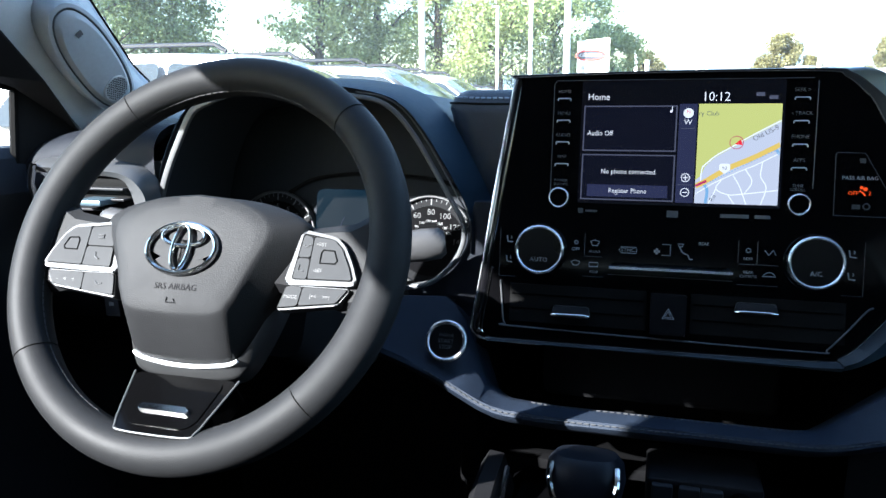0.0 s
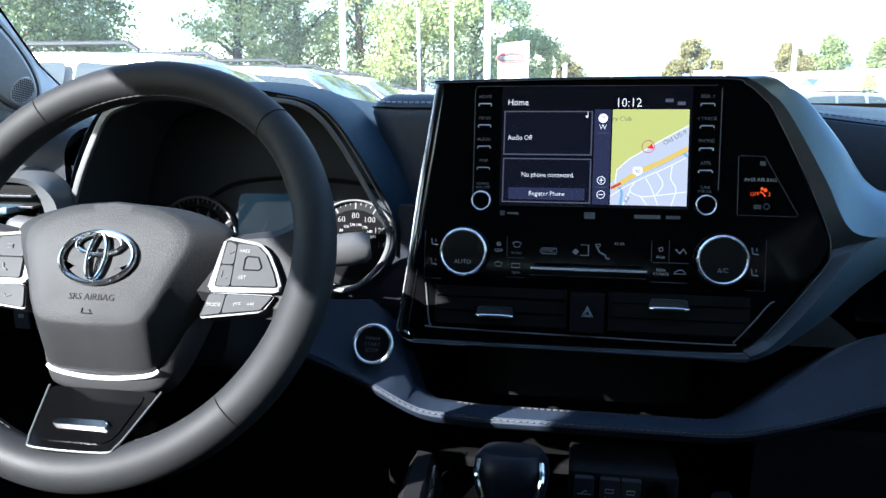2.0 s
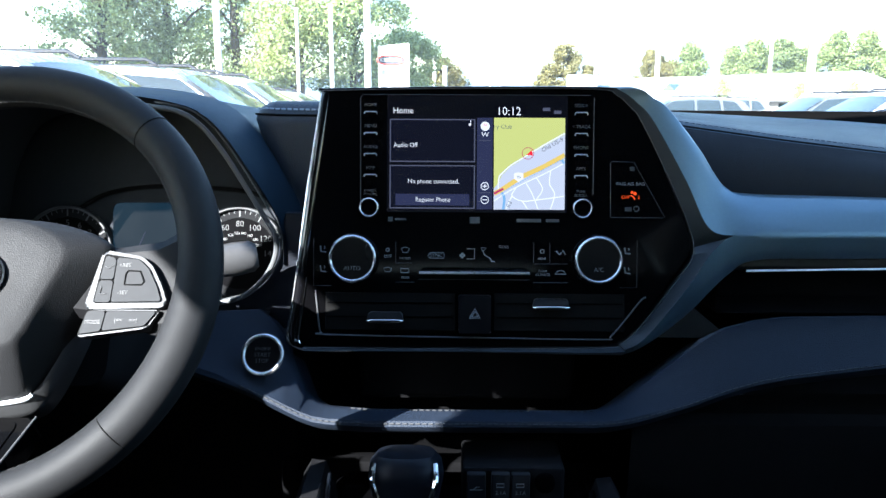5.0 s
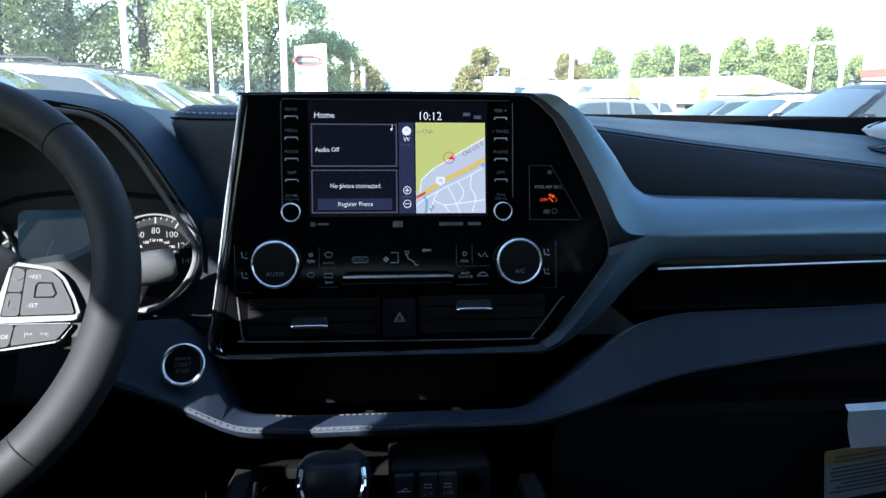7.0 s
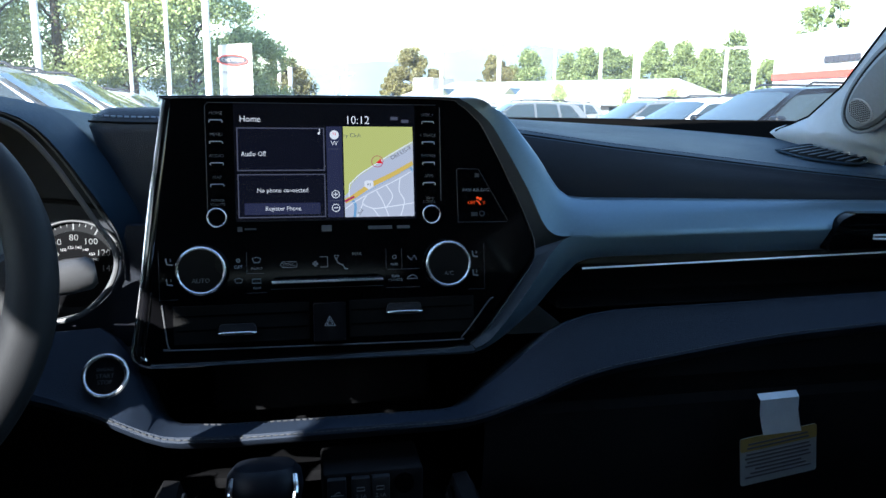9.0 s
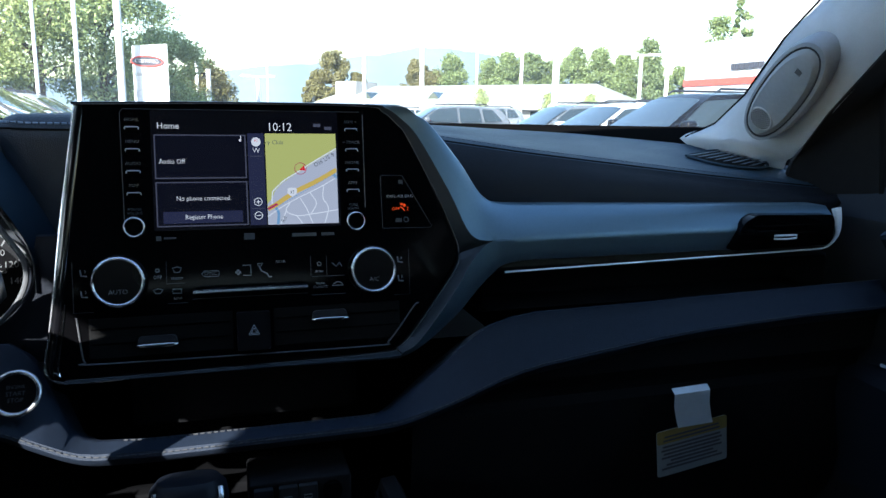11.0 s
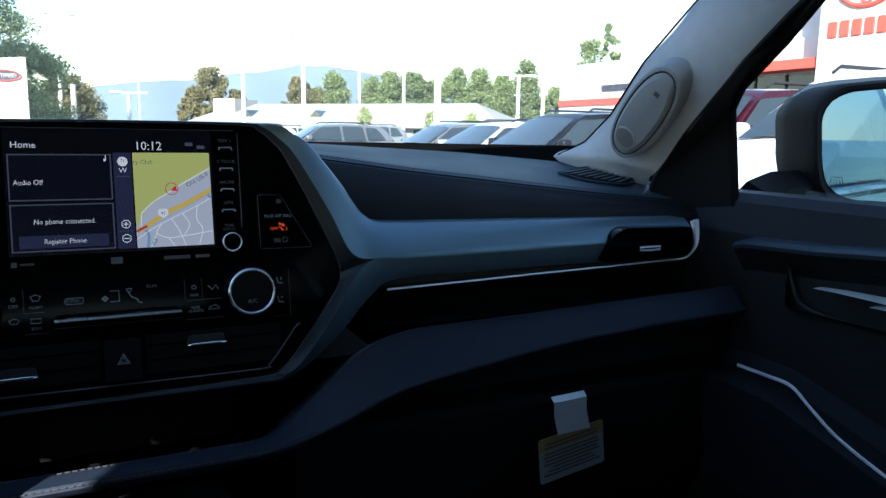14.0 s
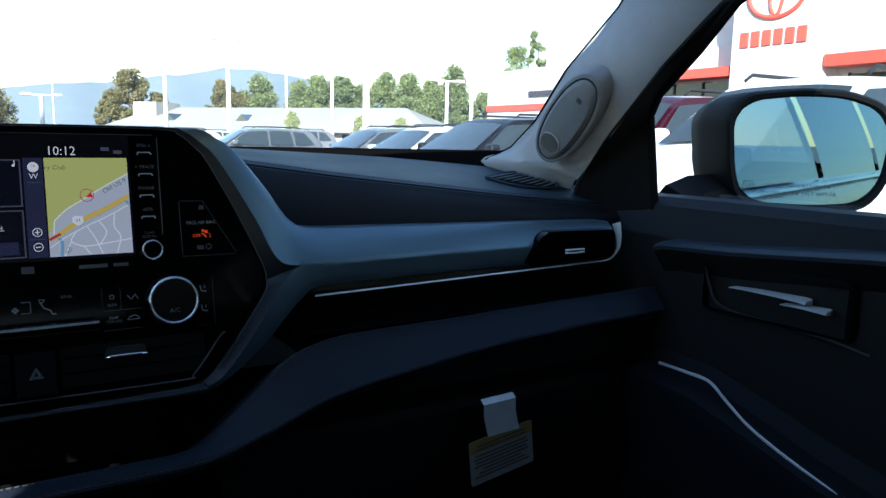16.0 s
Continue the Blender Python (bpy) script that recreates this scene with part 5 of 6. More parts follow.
part("edge_line", moved(tube(smooth_path([(x * 0.985, y + 0.0006, 0.0002) for x, y in LOW_LINE], 5), 0.0009, 8), LOW), M["hood_edge"], low, "satin outline")
part("hub", block(-0.055, 0.055, -0.08, 0.03, -0.06, -0.02, 0.015, 3), M["dark"], wheel)

# column and stalks
col = thing("steering_column", "black steering column shroud with two stalks", "steering column", at=pose(-0.375, 0.5358, 1.2084, 70, 0, 0))
part("shroud", moved(loft([[(x * k, v * k - 0.015, w) for x, v in rounded([(-0.070, -0.075), (0.070, -0.075), (0.075, 0.03), (-0.075, 0.03)], 0.02)] for w, k in ((-0.075, 0.9), (-0.10, 1.0), (-0.20, 1.05), (-0.26, 1.0))], closed=True, caps=True), Matrix()), M["dark"], col)
stalk = thing("wiper_stalk", "dark grey wiper stalk beside the gauges", "control stalk")
p0, p1 = Vector((-0.315, 0.665, 1.180)), Vector((-0.212, 0.700, 1.1915))
d = (p1 - p0)
part("lever", tube([p0, p0 + d * 0.35, p0 + d * 0.5, p0 + d * 0.8, p0 + d * 0.95, p1], [0.007, 0.009, 0.0145, 0.0165, 0.0155, 0.011], 16, flat=0.85), M["stalk"], stalk)
stalk = thing("light_stalk", "grey light stalk with white symbols", "control stalk")
p0, p1 = Vector((-0.44, 0.665, 1.180)), Vector((-0.600, 0.690, 1.2020))
d = (p1 - p0)
lev = part("lever", tube([p0, p0 + d * 0.35, p0 + d * 0.6, p0 + d * 0.8, p0 + d * 0.95, p1], [0.007, 0.009, 0.0125, 0.0155, 0.0145, 0.010], 16, flat=0.85), M["stalk"], stalk)
for k in (0.68, 0.82):
    c = p0 + d * k + Vector((0, -0.0125, 0.006))
    part("symbol", block(c.x - 0.005, c.x + 0.005, c.y - 0.0012, c.y, c.z - 0.0014, c.z + 0.0014, 0.0004), M["print"], lev, "white light symbol")

# ---- gauges ----
gauges = thing("instrument_cluster", "unlit gauge cluster with two dials and centre display", "gauges", at=pose(-0.39, 0.885, 1.155, 80, 0, 0))
part("plate_back", plate([(-0.20, -0.08), (0.19, -0.08), (0.185, 0.06), (0.15, 0.11), (0.115, 0.150), (0.07, 0.172), (-0.07, 0.178), (-0.14, 0.165), (-0.175, 0.11), (-0.20, 0.05)], -0.02, -0.004), M["hood_in"], gauges)
part("brow", tube(smooth_path([(-0.090, 0.056, 0), (-0.055, 0.074, 0), (0.0, 0.082, 0), (0.06, 0.081, 0), (0.12, 0.075, 0), (0.168, 0.055, 0)], 5), 0.0028, 8), M["hole"], gauges, "black lip over the dials")
for s in (-1, 1):
    u = s * 0.1065
    dial = part("dial", disc(0.055, -0.004, 0.0, 56, cx=u, cy=0.0), M["dial_face"], gauges, "black dial with pale figures")
    part("dial_ring", annulus(0.0545, 0.0575, -0.004, 0.006, 64, 0.001, cx=u), M["hood_edge"], dial, "satin dial rim")
    part("dial_band", annulus(0.0440, 0.0540, 0.0, 0.0006, 64, 0.0001, cx=u), M["band"], dial, "grey dial band")
    for k in range(33):
        a = radians(210 - 7.5 * k)
        r0 = 0.0455 if k % 4 == 0 else 0.0500
        c, t = Vector((math.cos(a), math.sin(a), 0)), Vector((-math.sin(a), math.cos(a), 0))
        w = 0.0009 if k % 4 == 0 else 0.0005
        o = Vector((u, 0, 0.0010))
        part("tick", loft([[o + c * r0 - t * w, o + c * r0 + t * w], [o + c * 0.0538 - t * w, o + c * 0.0538 + t * w]]), M["gauge_print"], dial, smooth=0)
    figs = [(20 * k, 210 - 30 * k) for k in range(8)] if s > 0 else [(k, 210 - 24 * k) for k in range(9)]
    for f, a in figs:
        text(str(f), 0.0105, u + 0.0365 * math.cos(radians(a)), 0.0365 * math.sin(radians(a)), "gauge_print", dial, 0.0006)
    if s > 0:
        for k in range(1, 11):
            a = radians(210 - 18.6 * k)
            text(str(20 * k), 0.0048, u + 0.0255 * math.cos(a), 0.0255 * math.sin(a), "dim", dial, 0.0006)
    a = radians(205)
    part("needle", tube([(u, 0, 0.004), (u + 0.045 * math.cos(a), 0.045 * math.sin(a), 0.004)], [0.0016, 0.0006], 6), M["print"], dial, "pale needle")
    part("needle_cap", disc(0.009, 0.0, 0.006, 24, 0.002, cx=u), M["dark"], dial)
disp = part("display", plate(rounded(rect(-0.050, 0.050, -0.03, 0.062), 0.012), -0.004, 0.001), M["cluster_glow"], gauges, "dim blue centre display")
part("display_icon", plate(rect(0.028, 0.036, 0.010, 0.016), 0.0, 0.0014), M["map_pink"], disp, "small red warning light")
part("display_line", tube([(-0.018, 0.008, 0.0013), (-0.010, 0.026, 0.0013)], 0.0006, 5), M["ui_line"], disp)

# ---- start button, outlets and lower dash details ----
M["ring_chrome"] = mat("satin ring chrome", (0.80, 0.81, 0.83), 0.26, 0.9, var=0.04, scale=60)
sb = part("start_button", disc(0.0165, -0.01, 0.002, 40, 0.001), M["dial"], dash, "black engine start button in a chrome ring", at=pose(-0.2040, 0.6735, 1.0995, 62, 0, 0))
part("ring", tube([(0.0186 * math.cos(a), 0.0186 * math.sin(a), 0.0015) for a in steps(0, 2 * math.pi, 56)[:-1]], 0.0024, 12, closed=True), M["ring_chrome"], sb, "bright chrome ring")
for k, t in enumerate(("ENGINE", "START", "STOP")):
    text(t, 0.0042 + (0.0012 if k else 0), 0, 0.0055 - 0.0058 * k, "faint", sb, 0.0022)
lv = part("driver_vent", block(-0.690, -0.590, 0.728, 0.78, 1.196, 1.244, 0.008, 3), M["hole"], dash, "black driver's air outlet with satin surround")
for z in (1.207, 1.219, 1.231):
    part("vane", block(-0.685, -0.595, 0.716, 0.732, z - 0.0014, z + 0.0014, 0.0008), M["satin_dark"], lv)
part("tab", block(-0.648, -0.612, 0.698, 0.730, 1.2135, 1.2205, 0.002), M["satin"], lv, "satin outlet tab")
sv = smooth_path([(-0.72, 0, 1.262), (-0.66, 0, 1.259), (-0.60, 0, 1.255), (-0.573, 0, 1.235), (-0.565, 0, 1.205), (-0.560, 0, 1.17)], 5)
sw = smooth_path([(-0.72, 0, 1.248), (-0.66, 0, 1.246), (-0.607, 0, 1.243), (-0.592, 0, 1.228), (-0.586, 0, 1.205), (-0.582, 0, 1.17)], 5)
part("vent_surround", loft([[(p.x, 0.752, p.z + 0.002) for p in sv], [(p.x, 0.730, p.z) for p in sv], [(p.x, 0.718, (p.z + q.z) / 2) for p, q in zip(sv, sw)], [(q.x, 0.724, q.z) for q in sw], [(q.x, 0.75, q.z) for q in sw]]), M["hood_edge"], dash, "satin silver outlet surround")
part("bright_strip", tube([(-0.722, 0.722, 1.20), (-0.722, 0.715, 1.235), (-0.715, 0.715, 1.258)], 0.004, 8), M["chrome"], dash, "chrome outlet end")
swp = part("switch_panel", block(-0.62, -0.50, 0.690, 0.72, 1.085, 1.125, 0.004), M["gloss"], dash, "black switch panel below the wheel")
for x in (-0.60, -0.575, -0.55, -0.525):
    part("switch", block(x - 0.010, x + 0.010, 0.687, 0.70, 1.09, 1.12, 0.002), M["satin_dark"], swp)
    part("symbol", block(x - 0.003, x + 0.003, 0.6862, 0.688, 1.103, 1.107), M["dim"], swp)

# ---- centre console ----
console = thing("centre_console", "black centre console with chrome-edged rails", "console")
rows = [[(x, y, z) for x, z in ((-0.145, 0.60), (-0.14, 0.955), (-0.125, 0.965), (0.10, 0.965), (0.115, 0.955), (0.12, 0.60))] for y in (0.1, 0.45, 0.60, 0.70)]
part("body", loft(rows), M["gloss"], console, "gloss black console top")
for s, x in ((-1, -0.147), (1, 0.122)):
    part("rail", loft([[(x + s * q, y, z + h) for q, h in ((0.016, -0.10), (0.018, 0.0), (0.010, 0.014), (-0.004, 0.012), (-0.014, -0.02), (-0.016, -0.10))] for y, z in ((0.30, 0.915), (0.45, 0.940), (0.55, 0.962), (0.61, 0.974 - 0.006 * s), (0.66, 0.977 - 0.008 * s))], caps=True), M["dark"], console, "padded console rail")
    part("rail_strip", tube([(x - s * 0.011, y, z) for y, z in ((0.40, 0.931), (0.52, 0.957), (0.60, 0.973 - 0.006 * s), (0.640, 0.985 - 0.008 * s))], 0.0032, 8), M["chrome"], console, "chrome rail strip")
ports = part("port_panel", block(-0.012, 0.085, 0.640, 0.70, 0.955, 1.002, 0.004), M["dark"], console, "dark charging port panel")
for k, (x, t) in enumerate(((0.0014, ""), (0.0242, "2.1A"), (0.0428, "2.1A"))):
    pc = part("port_cover", block(x - 0.0088, x + 0.0088, 0.634, 0.650, 0.962, 0.998, 0.0015), M["satin_dark"], ports, "black charging port cover")
    b = words(t, 0.0055, 0, 0, 0) if t else None
    fm = Matrix(((1, 0, 0, x), (0, 0, -1, 0.6336), (0, 1, 0, 0.9795), (0, 0, 0, 1)))
    if b:
        part("lettering", moved(b, fm), M["dim"], pc, smooth=0)
        part("symbol", moved(tube([(-0.004, 0.006, 0), (0.003, 0.006, 0), (0.003, 0.0095, 0), (-0.004, 0.0095, 0)], 0.0005, 5, closed=True), fm), M["dim"], pc)
    else:
        part("symbol", moved(tube([(-0.006, 0.003, 0), (0.006, 0.003, 0)], 0.0005, 5), fm), M["dim"], pc)
        part("symbol", moved(tube([(-0.003, 0.003, 0), (0.000, 0.006, 0), (0.003, 0.006, 0)], 0.0005, 5), fm), M["dim"], pc)
part("socket_cap", moved(disc(0.0095, 0.0, 0.008, 24, 0.002), Matrix(((1, 0, 0, 0.066), (0, 0, -1, 0.642), (0, 1, 0, 0.988), (0, 0, 0, 1)))), M["gloss"], ports, "round black socket cap")

shifter = thing("gear_lever", "dark leather gear lever with chrome edge lines", "gear lever", at=pose(-0.0625, 0.592, 0.943, -12, 0, 0))
rings = []
for z, a, b in ((0.0, 0.012, 0.012), (0.03, 0.014, 0.014), (0.042, 0.0225, 0.024), (0.055, 0.0265, 0.029), (0.072, 0.0295, 0.033), (0.084, 0.0280, 0.031), (0.091, 0.0225, 0.025), (0.0935, 0.012, 0.014), (0.094, 0.001, 0.001)):
    rings.append([(math.copysign(abs(math.cos(t)) ** 0.75, math.cos(t)) * a * 1.14, math.copysign(abs(math.sin(t)) ** 0.75, math.sin(t)) * b, z) for t in (2 * math.pi * k / 28 for k in range(28))])
part("knob", loft(rings, closed=True, caps=True), M["knob_skin"], shifter)
for s in (-1, 1):
    part("chrome_line", tube(smooth_path([(s * 0.0262, -0.0215, 0.0862), (s * 0.0268, -0.0300, 0.0740), (s * 0.0222, -0.0310, 0.0600), (s * 0.0160, -0.0285, 0.0500), (0, -0.0268, 0.0470)], 5), 0.0026, 8), M["chrome"], shifter, "chrome edge line")
part("boot", disc(0.040, 0.0, 0.012, 28, 0.004), M["dark"], shifter)

# ---- passenger's door details, mirror, tag ----
rt = bpy.data.objects["door_1"]


def right_door():
    rows = [[(x, y, z) for x, z in ((0.775, zt + 0.004), (0.748, zt), (0.742, zt - 0.005), (0.745, zt - 0.010), (0.775, zt - 0.05))] for y, zt in ((0.672, 1.212), (0.655, 1.2165), (0.55, 1.222), (0.38, 1.238), (0.1, 1.25), (-0.4, 1.26))]
    part("upper_ledge", loft([r[:4] for r in rows]), M["ledge"], rt, "padded door ledge")
    part("ledge_underside", loft([r[3:] for r in rows]), M["dark"], rt)
    # pull handle well
    b = block(0.752, 0.80, 0.40, 0.600, 1.135, 1.205, 0.012, 3)
    bmesh.ops.delete(b, geom=[f for f in b.faces if f.calc_center_median().x < 0.755], context='FACES')
    part("handle_well", b, M["lining"], rt, "dark handle recess")
    part("well_frame", tube(smooth_path([(0.760, 0.600, 1.203), (0.760, 0.590, 1.170), (0.760, 0.562, 1.142), (0.760, 0.44, 1.136), (0.760, 0.38, 1.128)], 6), 0.002, 6), M["satin_dark"], rt)
    for nm, rws, lab in (("handle", ((0.550, 1.1735, 0.0010), (0.52, 1.1750, 0.003), (0.48, 1.1755, 0.005), (0.457, 1.1755, 0.0065), (0.449, 1.1745, 0.0070)), "chrome inner door handle"), ("lock_lever", ((0.480, 1.1660, 0.0010), (0.455, 1.1680, 0.004), (0.433, 1.1680, 0.006), (0.424, 1.1680, 0.0065)), "chrome lock lever")):
        part(nm, loft([[(0.760, y, z + t * 0.3), (0.748, y, z), (0.745, y, z - t * 0.45), (0.748, y, z - t * 0.65), (0.760, y, z - t * 0.65)] for y, z, t in rws], caps=True), M["handle_chrome"], rt, lab)
    # armrest with chrome line
    rows = [[(x, y, z) for x, z in ((0.775, zt + 0.03), (0.755, zt + 0.004), (0.735, zt), (0.722, zt - 0.010), (0.722, zt - 0.04), (0.745, zt - 0.16))] for y, zt in ((0.69, 1.035), (0.66, 1.040), (0.58, 1.036), (0.50, 1.015), (0.42, 0.992), (0.35, 0.976), (0.1, 0.95), (-0.4, 0.95))]
    part("armrest", loft(rows), M["face"], rt, "padded door armrest")
    part("armrest_strip", tube(smooth_path([(0.737, 0.643, 1.0520), (0.735, 0.595, 1.0525), (0.735, 0.559, 1.0505), (0.733, 0.528, 1.0325), (0.731, 0.487, 1.0105), (0.730, 0.407, 0.9845), (0.730, 0.34, 0.971), (0.730, 0.1, 0.953)], 5), 0.0023, 8, flat=0.6), M["bright"], rt, "bright chrome armrest strip")


M["ledge"] = mat("blue-grey ledge vinyl", (0.030, 0.045, 0.065), 0.45, var=0.1, scale=90, bump=0.3, bump_scale=900)
M["handle_chrome"] = mat("bright handle chrome", (0.84, 0.86, 0.88), 0.24, 0.35, var=0.04, scale=60)
M["etch"] = mat("etched grey mark", (0.10, 0.13, 0.15), 0.5)
right_door()
theta = radians(35)
mp = Matrix(((math.cos(theta), 0, -math.sin(theta), 0.0), (-math.sin(theta), 0, -math.cos(theta), 0.0), (0, 1, 0, 0), (0, 0, 0, 1)))
mp.translation = Vector((1.066, 0.664, 1.342))
mirror = thing("side_mirror", "black wing mirror with bluish glass and heating symbol", "wing mirror", at=mp)
GL = [(-0.117, 0.048), (-0.092, 0.074), (-0.02, 0.082), (0.05, 0.080), (0.105, 0.060), (0.120, 0.020), (0.112, -0.045), (0.085, -0.080), (0.02, -0.086), (-0.07, -0.083), (-0.100, -0.066), (-0.110, -0.03)]


def grown(k, kv=None):
    return [(x * k, y * (kv or k)) for x, y in GL]


shell = part("housing", loft([[(p.x - (0.024 * min(1, -w / 0.10) if w < 0 and p.x < 0 else 0), p.y, w) for p in rounded(grown(a, c), 0.03, 4)] for a, c, w in ((0.99, 0.985, -0.004), (1.03, 1.04, 0.008), (1.08, 1.11, 0.010), (1.12, 1.16, 0.002), (1.13, 1.17, -0.02), (1.13, 1.16, -0.07), (1.08, 1.08, -0.12), (0.9, 0.9, -0.155), (0.5, 0.5, -0.17), (0.02, 0.02, -0.175))], closed=True, caps=True), M["shell"], mirror, "black textured mirror housing")
glass = part("mirror_glass", plate([(p.x, p.y) for p in rounded(grown(1.0), 0.03, 4)], -0.006, 0.002, 0.0008), M["mirror"], mirror, "bluish mirror glass", smooth=20)
text("OBJECTS IN MIRROR ARE", 0.0090, -0.010, -0.0570, "etch", glass, 0.0022)
text("CLOSER THAN THEY APPEAR", 0.0090, -0.010, -0.0690, "etch", glass, 0.0022)
outline("heating_mark", [(-0.094, -0.050), (-0.080, -0.050), (-0.078, -0.058), (-0.083, -0.064), (-0.092, -0.064), (-0.096, -0.058)], 0.0006, "etch", glass, w=0.0022)
for x in (-0.091, -0.087, -0.083):
    outline("heating_mark", [(x, -0.053), (x + 0.001, -0.057), (x, -0.061)], 0.0005, "etch", glass, closed=False, w=0.0022)
b = loft([[(0.860, 0.79, 1.255), (0.860, 0.700, 1.255), (0.860, 0.705, 1.262), (0.860, 0.76, 1.285)], [(0.92, 0.81, 1.250), (0.92, 0.725, 1.250), (0.92, 0.73, 1.275), (0.92, 0.77, 1.298)], [(1.06, 0.80, 1.250), (1.06, 0.73, 1.250), (1.06, 0.735, 1.280), (1.06, 0.77, 1.302)]], closed=True, caps=True)
ft = part("foot", b, M["shell"], mirror, "black mirror foot")
ft.matrix_basis = mp.inverted()

tag = thing("warning_tag", "white and yellow warning card hanging by a silver tape", "tag", at=pose(0.490, 0.668, 0.990, 88, 0, 4))
part("tape", loft([[(x + dx, v, w) for x in (-0.026, 0.0, 0.024)] for v, w, dx in ((0.052, 0.004, -0.008), (0.046, 0.009, -0.007), (0.03, 0.0055, -0.004), (0.012, 0.003, 0.002), (0.002, 0.002, 0.006))]), M["tape"], tag, "creased silver tape")
m2 = pose(0, 0, 0, 0, 0, 5)
card = part("card", moved(plate(rounded(rect(-0.049, 0.051, -0.052, 0.004), 0.004), 0.0, 0.0012), m2), M["paper"], tag, "white printed card")
part("yellow_band", moved(plate(rounded(rect(-0.049, 0.051, -0.012, 0.004), 0.003), 0.0012, 0.0015), m2), M["yellow"], card, "yellow warning band")
random.seed(5)
for k in range(9):
    w = random.uniform(0.030, 0.044)
    v = -0.004 - 0.0045 * k - (0.003 if k > 1 else 0)
    part("printed_line", moved(plate(rect(-w, w, v - 0.0011, v + 0.0011), 0.0012, 0.0018), m2), M["ink"], card, smooth=0)


# ---- outside: ground, cars, trees, poles, buildings, hills ----
ground = tagged(part("ground", moved(plate([(-1, -1), (1, -1), (1, 1), (-1, 1)], -0.0002, 0), Matrix.Diagonal((4000, 4000, 1, 1))), M["asphalt"], smooth=0), "grey asphalt car lot that runs to the horizon", "ground", kind="structure")
for key, c, r in (("car_white", (0.72, 0.73, 0.74), 0.25), ("car_silver", (0.34, 0.345, 0.35), 0.28), ("car_grey", (0.12, 0.13, 0.14), 0.25), ("car_black", (0.008, 0.008, 0.010), 0.3), ("car_maroon", (0.034, 0.005, 0.010), 0.25), ("car_blue", (0.03, 0.05, 0.09), 0.25)):
    M[key] = mat(key.replace("_", " ") + " paint", c, r, 0.2, var=0.04, scale=200, coat=0.0 if key == "car_black" else 0.4, spec=0.2)
M["car_glass"] = mat("sky-reflecting car glass", (0.025, 0.034, 0.038), 0.03, var=0.1, scale=3, spec=0.5, coat=0.25)
M["tyre"] = mat("tyre rubber", (0.02, 0.02, 0.02), 0.8)
M["alloy"] = mat("alloy rim", (0.5, 0.5, 0.52), 0.3, 0.9)
M["lamp"] = mat("clear lamp", (0.6, 0.62, 0.65), 0.1, 0.3, coat=1.0)
M["red_lamp"] = mat("red lamp", (0.45, 0.02, 0.02), 0.15, coat=1.0)
M["dealer_white"] = mat("white wall panel", (0.62, 0.62, 0.61), 0.5, var=0.05, scale=2)
M["dealer_grey"] = mat("pale grey wall panel", (0.52, 0.53, 0.54), 0.5, var=0.06, scale=2)
M["dealer_red"] = mat("red canopy band", (0.56, 0.08, 0.055), 0.4, var=0.06, scale=2)
M["shop_glass"] = mat("shop window glass", (0.035, 0.05, 0.045), 0.05, var=0.15, scale=0.6, coat=0.6)
M["pole"] = mat("white pole paint", (0.72, 0.72, 0.70), 0.5, var=0.08, scale=5)
M["bark"] = mat("grey bark", (0.10, 0.08, 0.06), 0.9, var=0.35, scale=6, bump=0.8, bump_scale=30)
M["leaf_a"] = leafy("broad leaf", (0.36, 0.42, 0.17))
M["leaf_b"] = leafy("dark leaf", (0.27, 0.34, 0.15))
M["leaf_c"] = leafy("rust-green leaf", (0.225, 0.205, 0.085))
M["leaf_d"] = leafy("bright young leaf", (0.40, 0.45, 0.19))
M["leaf_e"] = leafy("far conifer leaf", (0.25, 0.305, 0.12))
M["leaf_f"] = leafy("far green leaf", (0.215, 0.265, 0.11))
M["roofing"] = mat("pale roofing", (0.30, 0.295, 0.265), 0.8, var=0.12, scale=3)
M["stucco"] = mat("pale stucco", (0.36, 0.35, 0.325), 0.8, var=0.08, scale=3)
# the pale blue of distance haze is mixed into the hill colour
M["hill"] = mat("haze-tinted hill", (0.175, 0.225, 0.250), 0.95, var=0.12, scale=0.01)


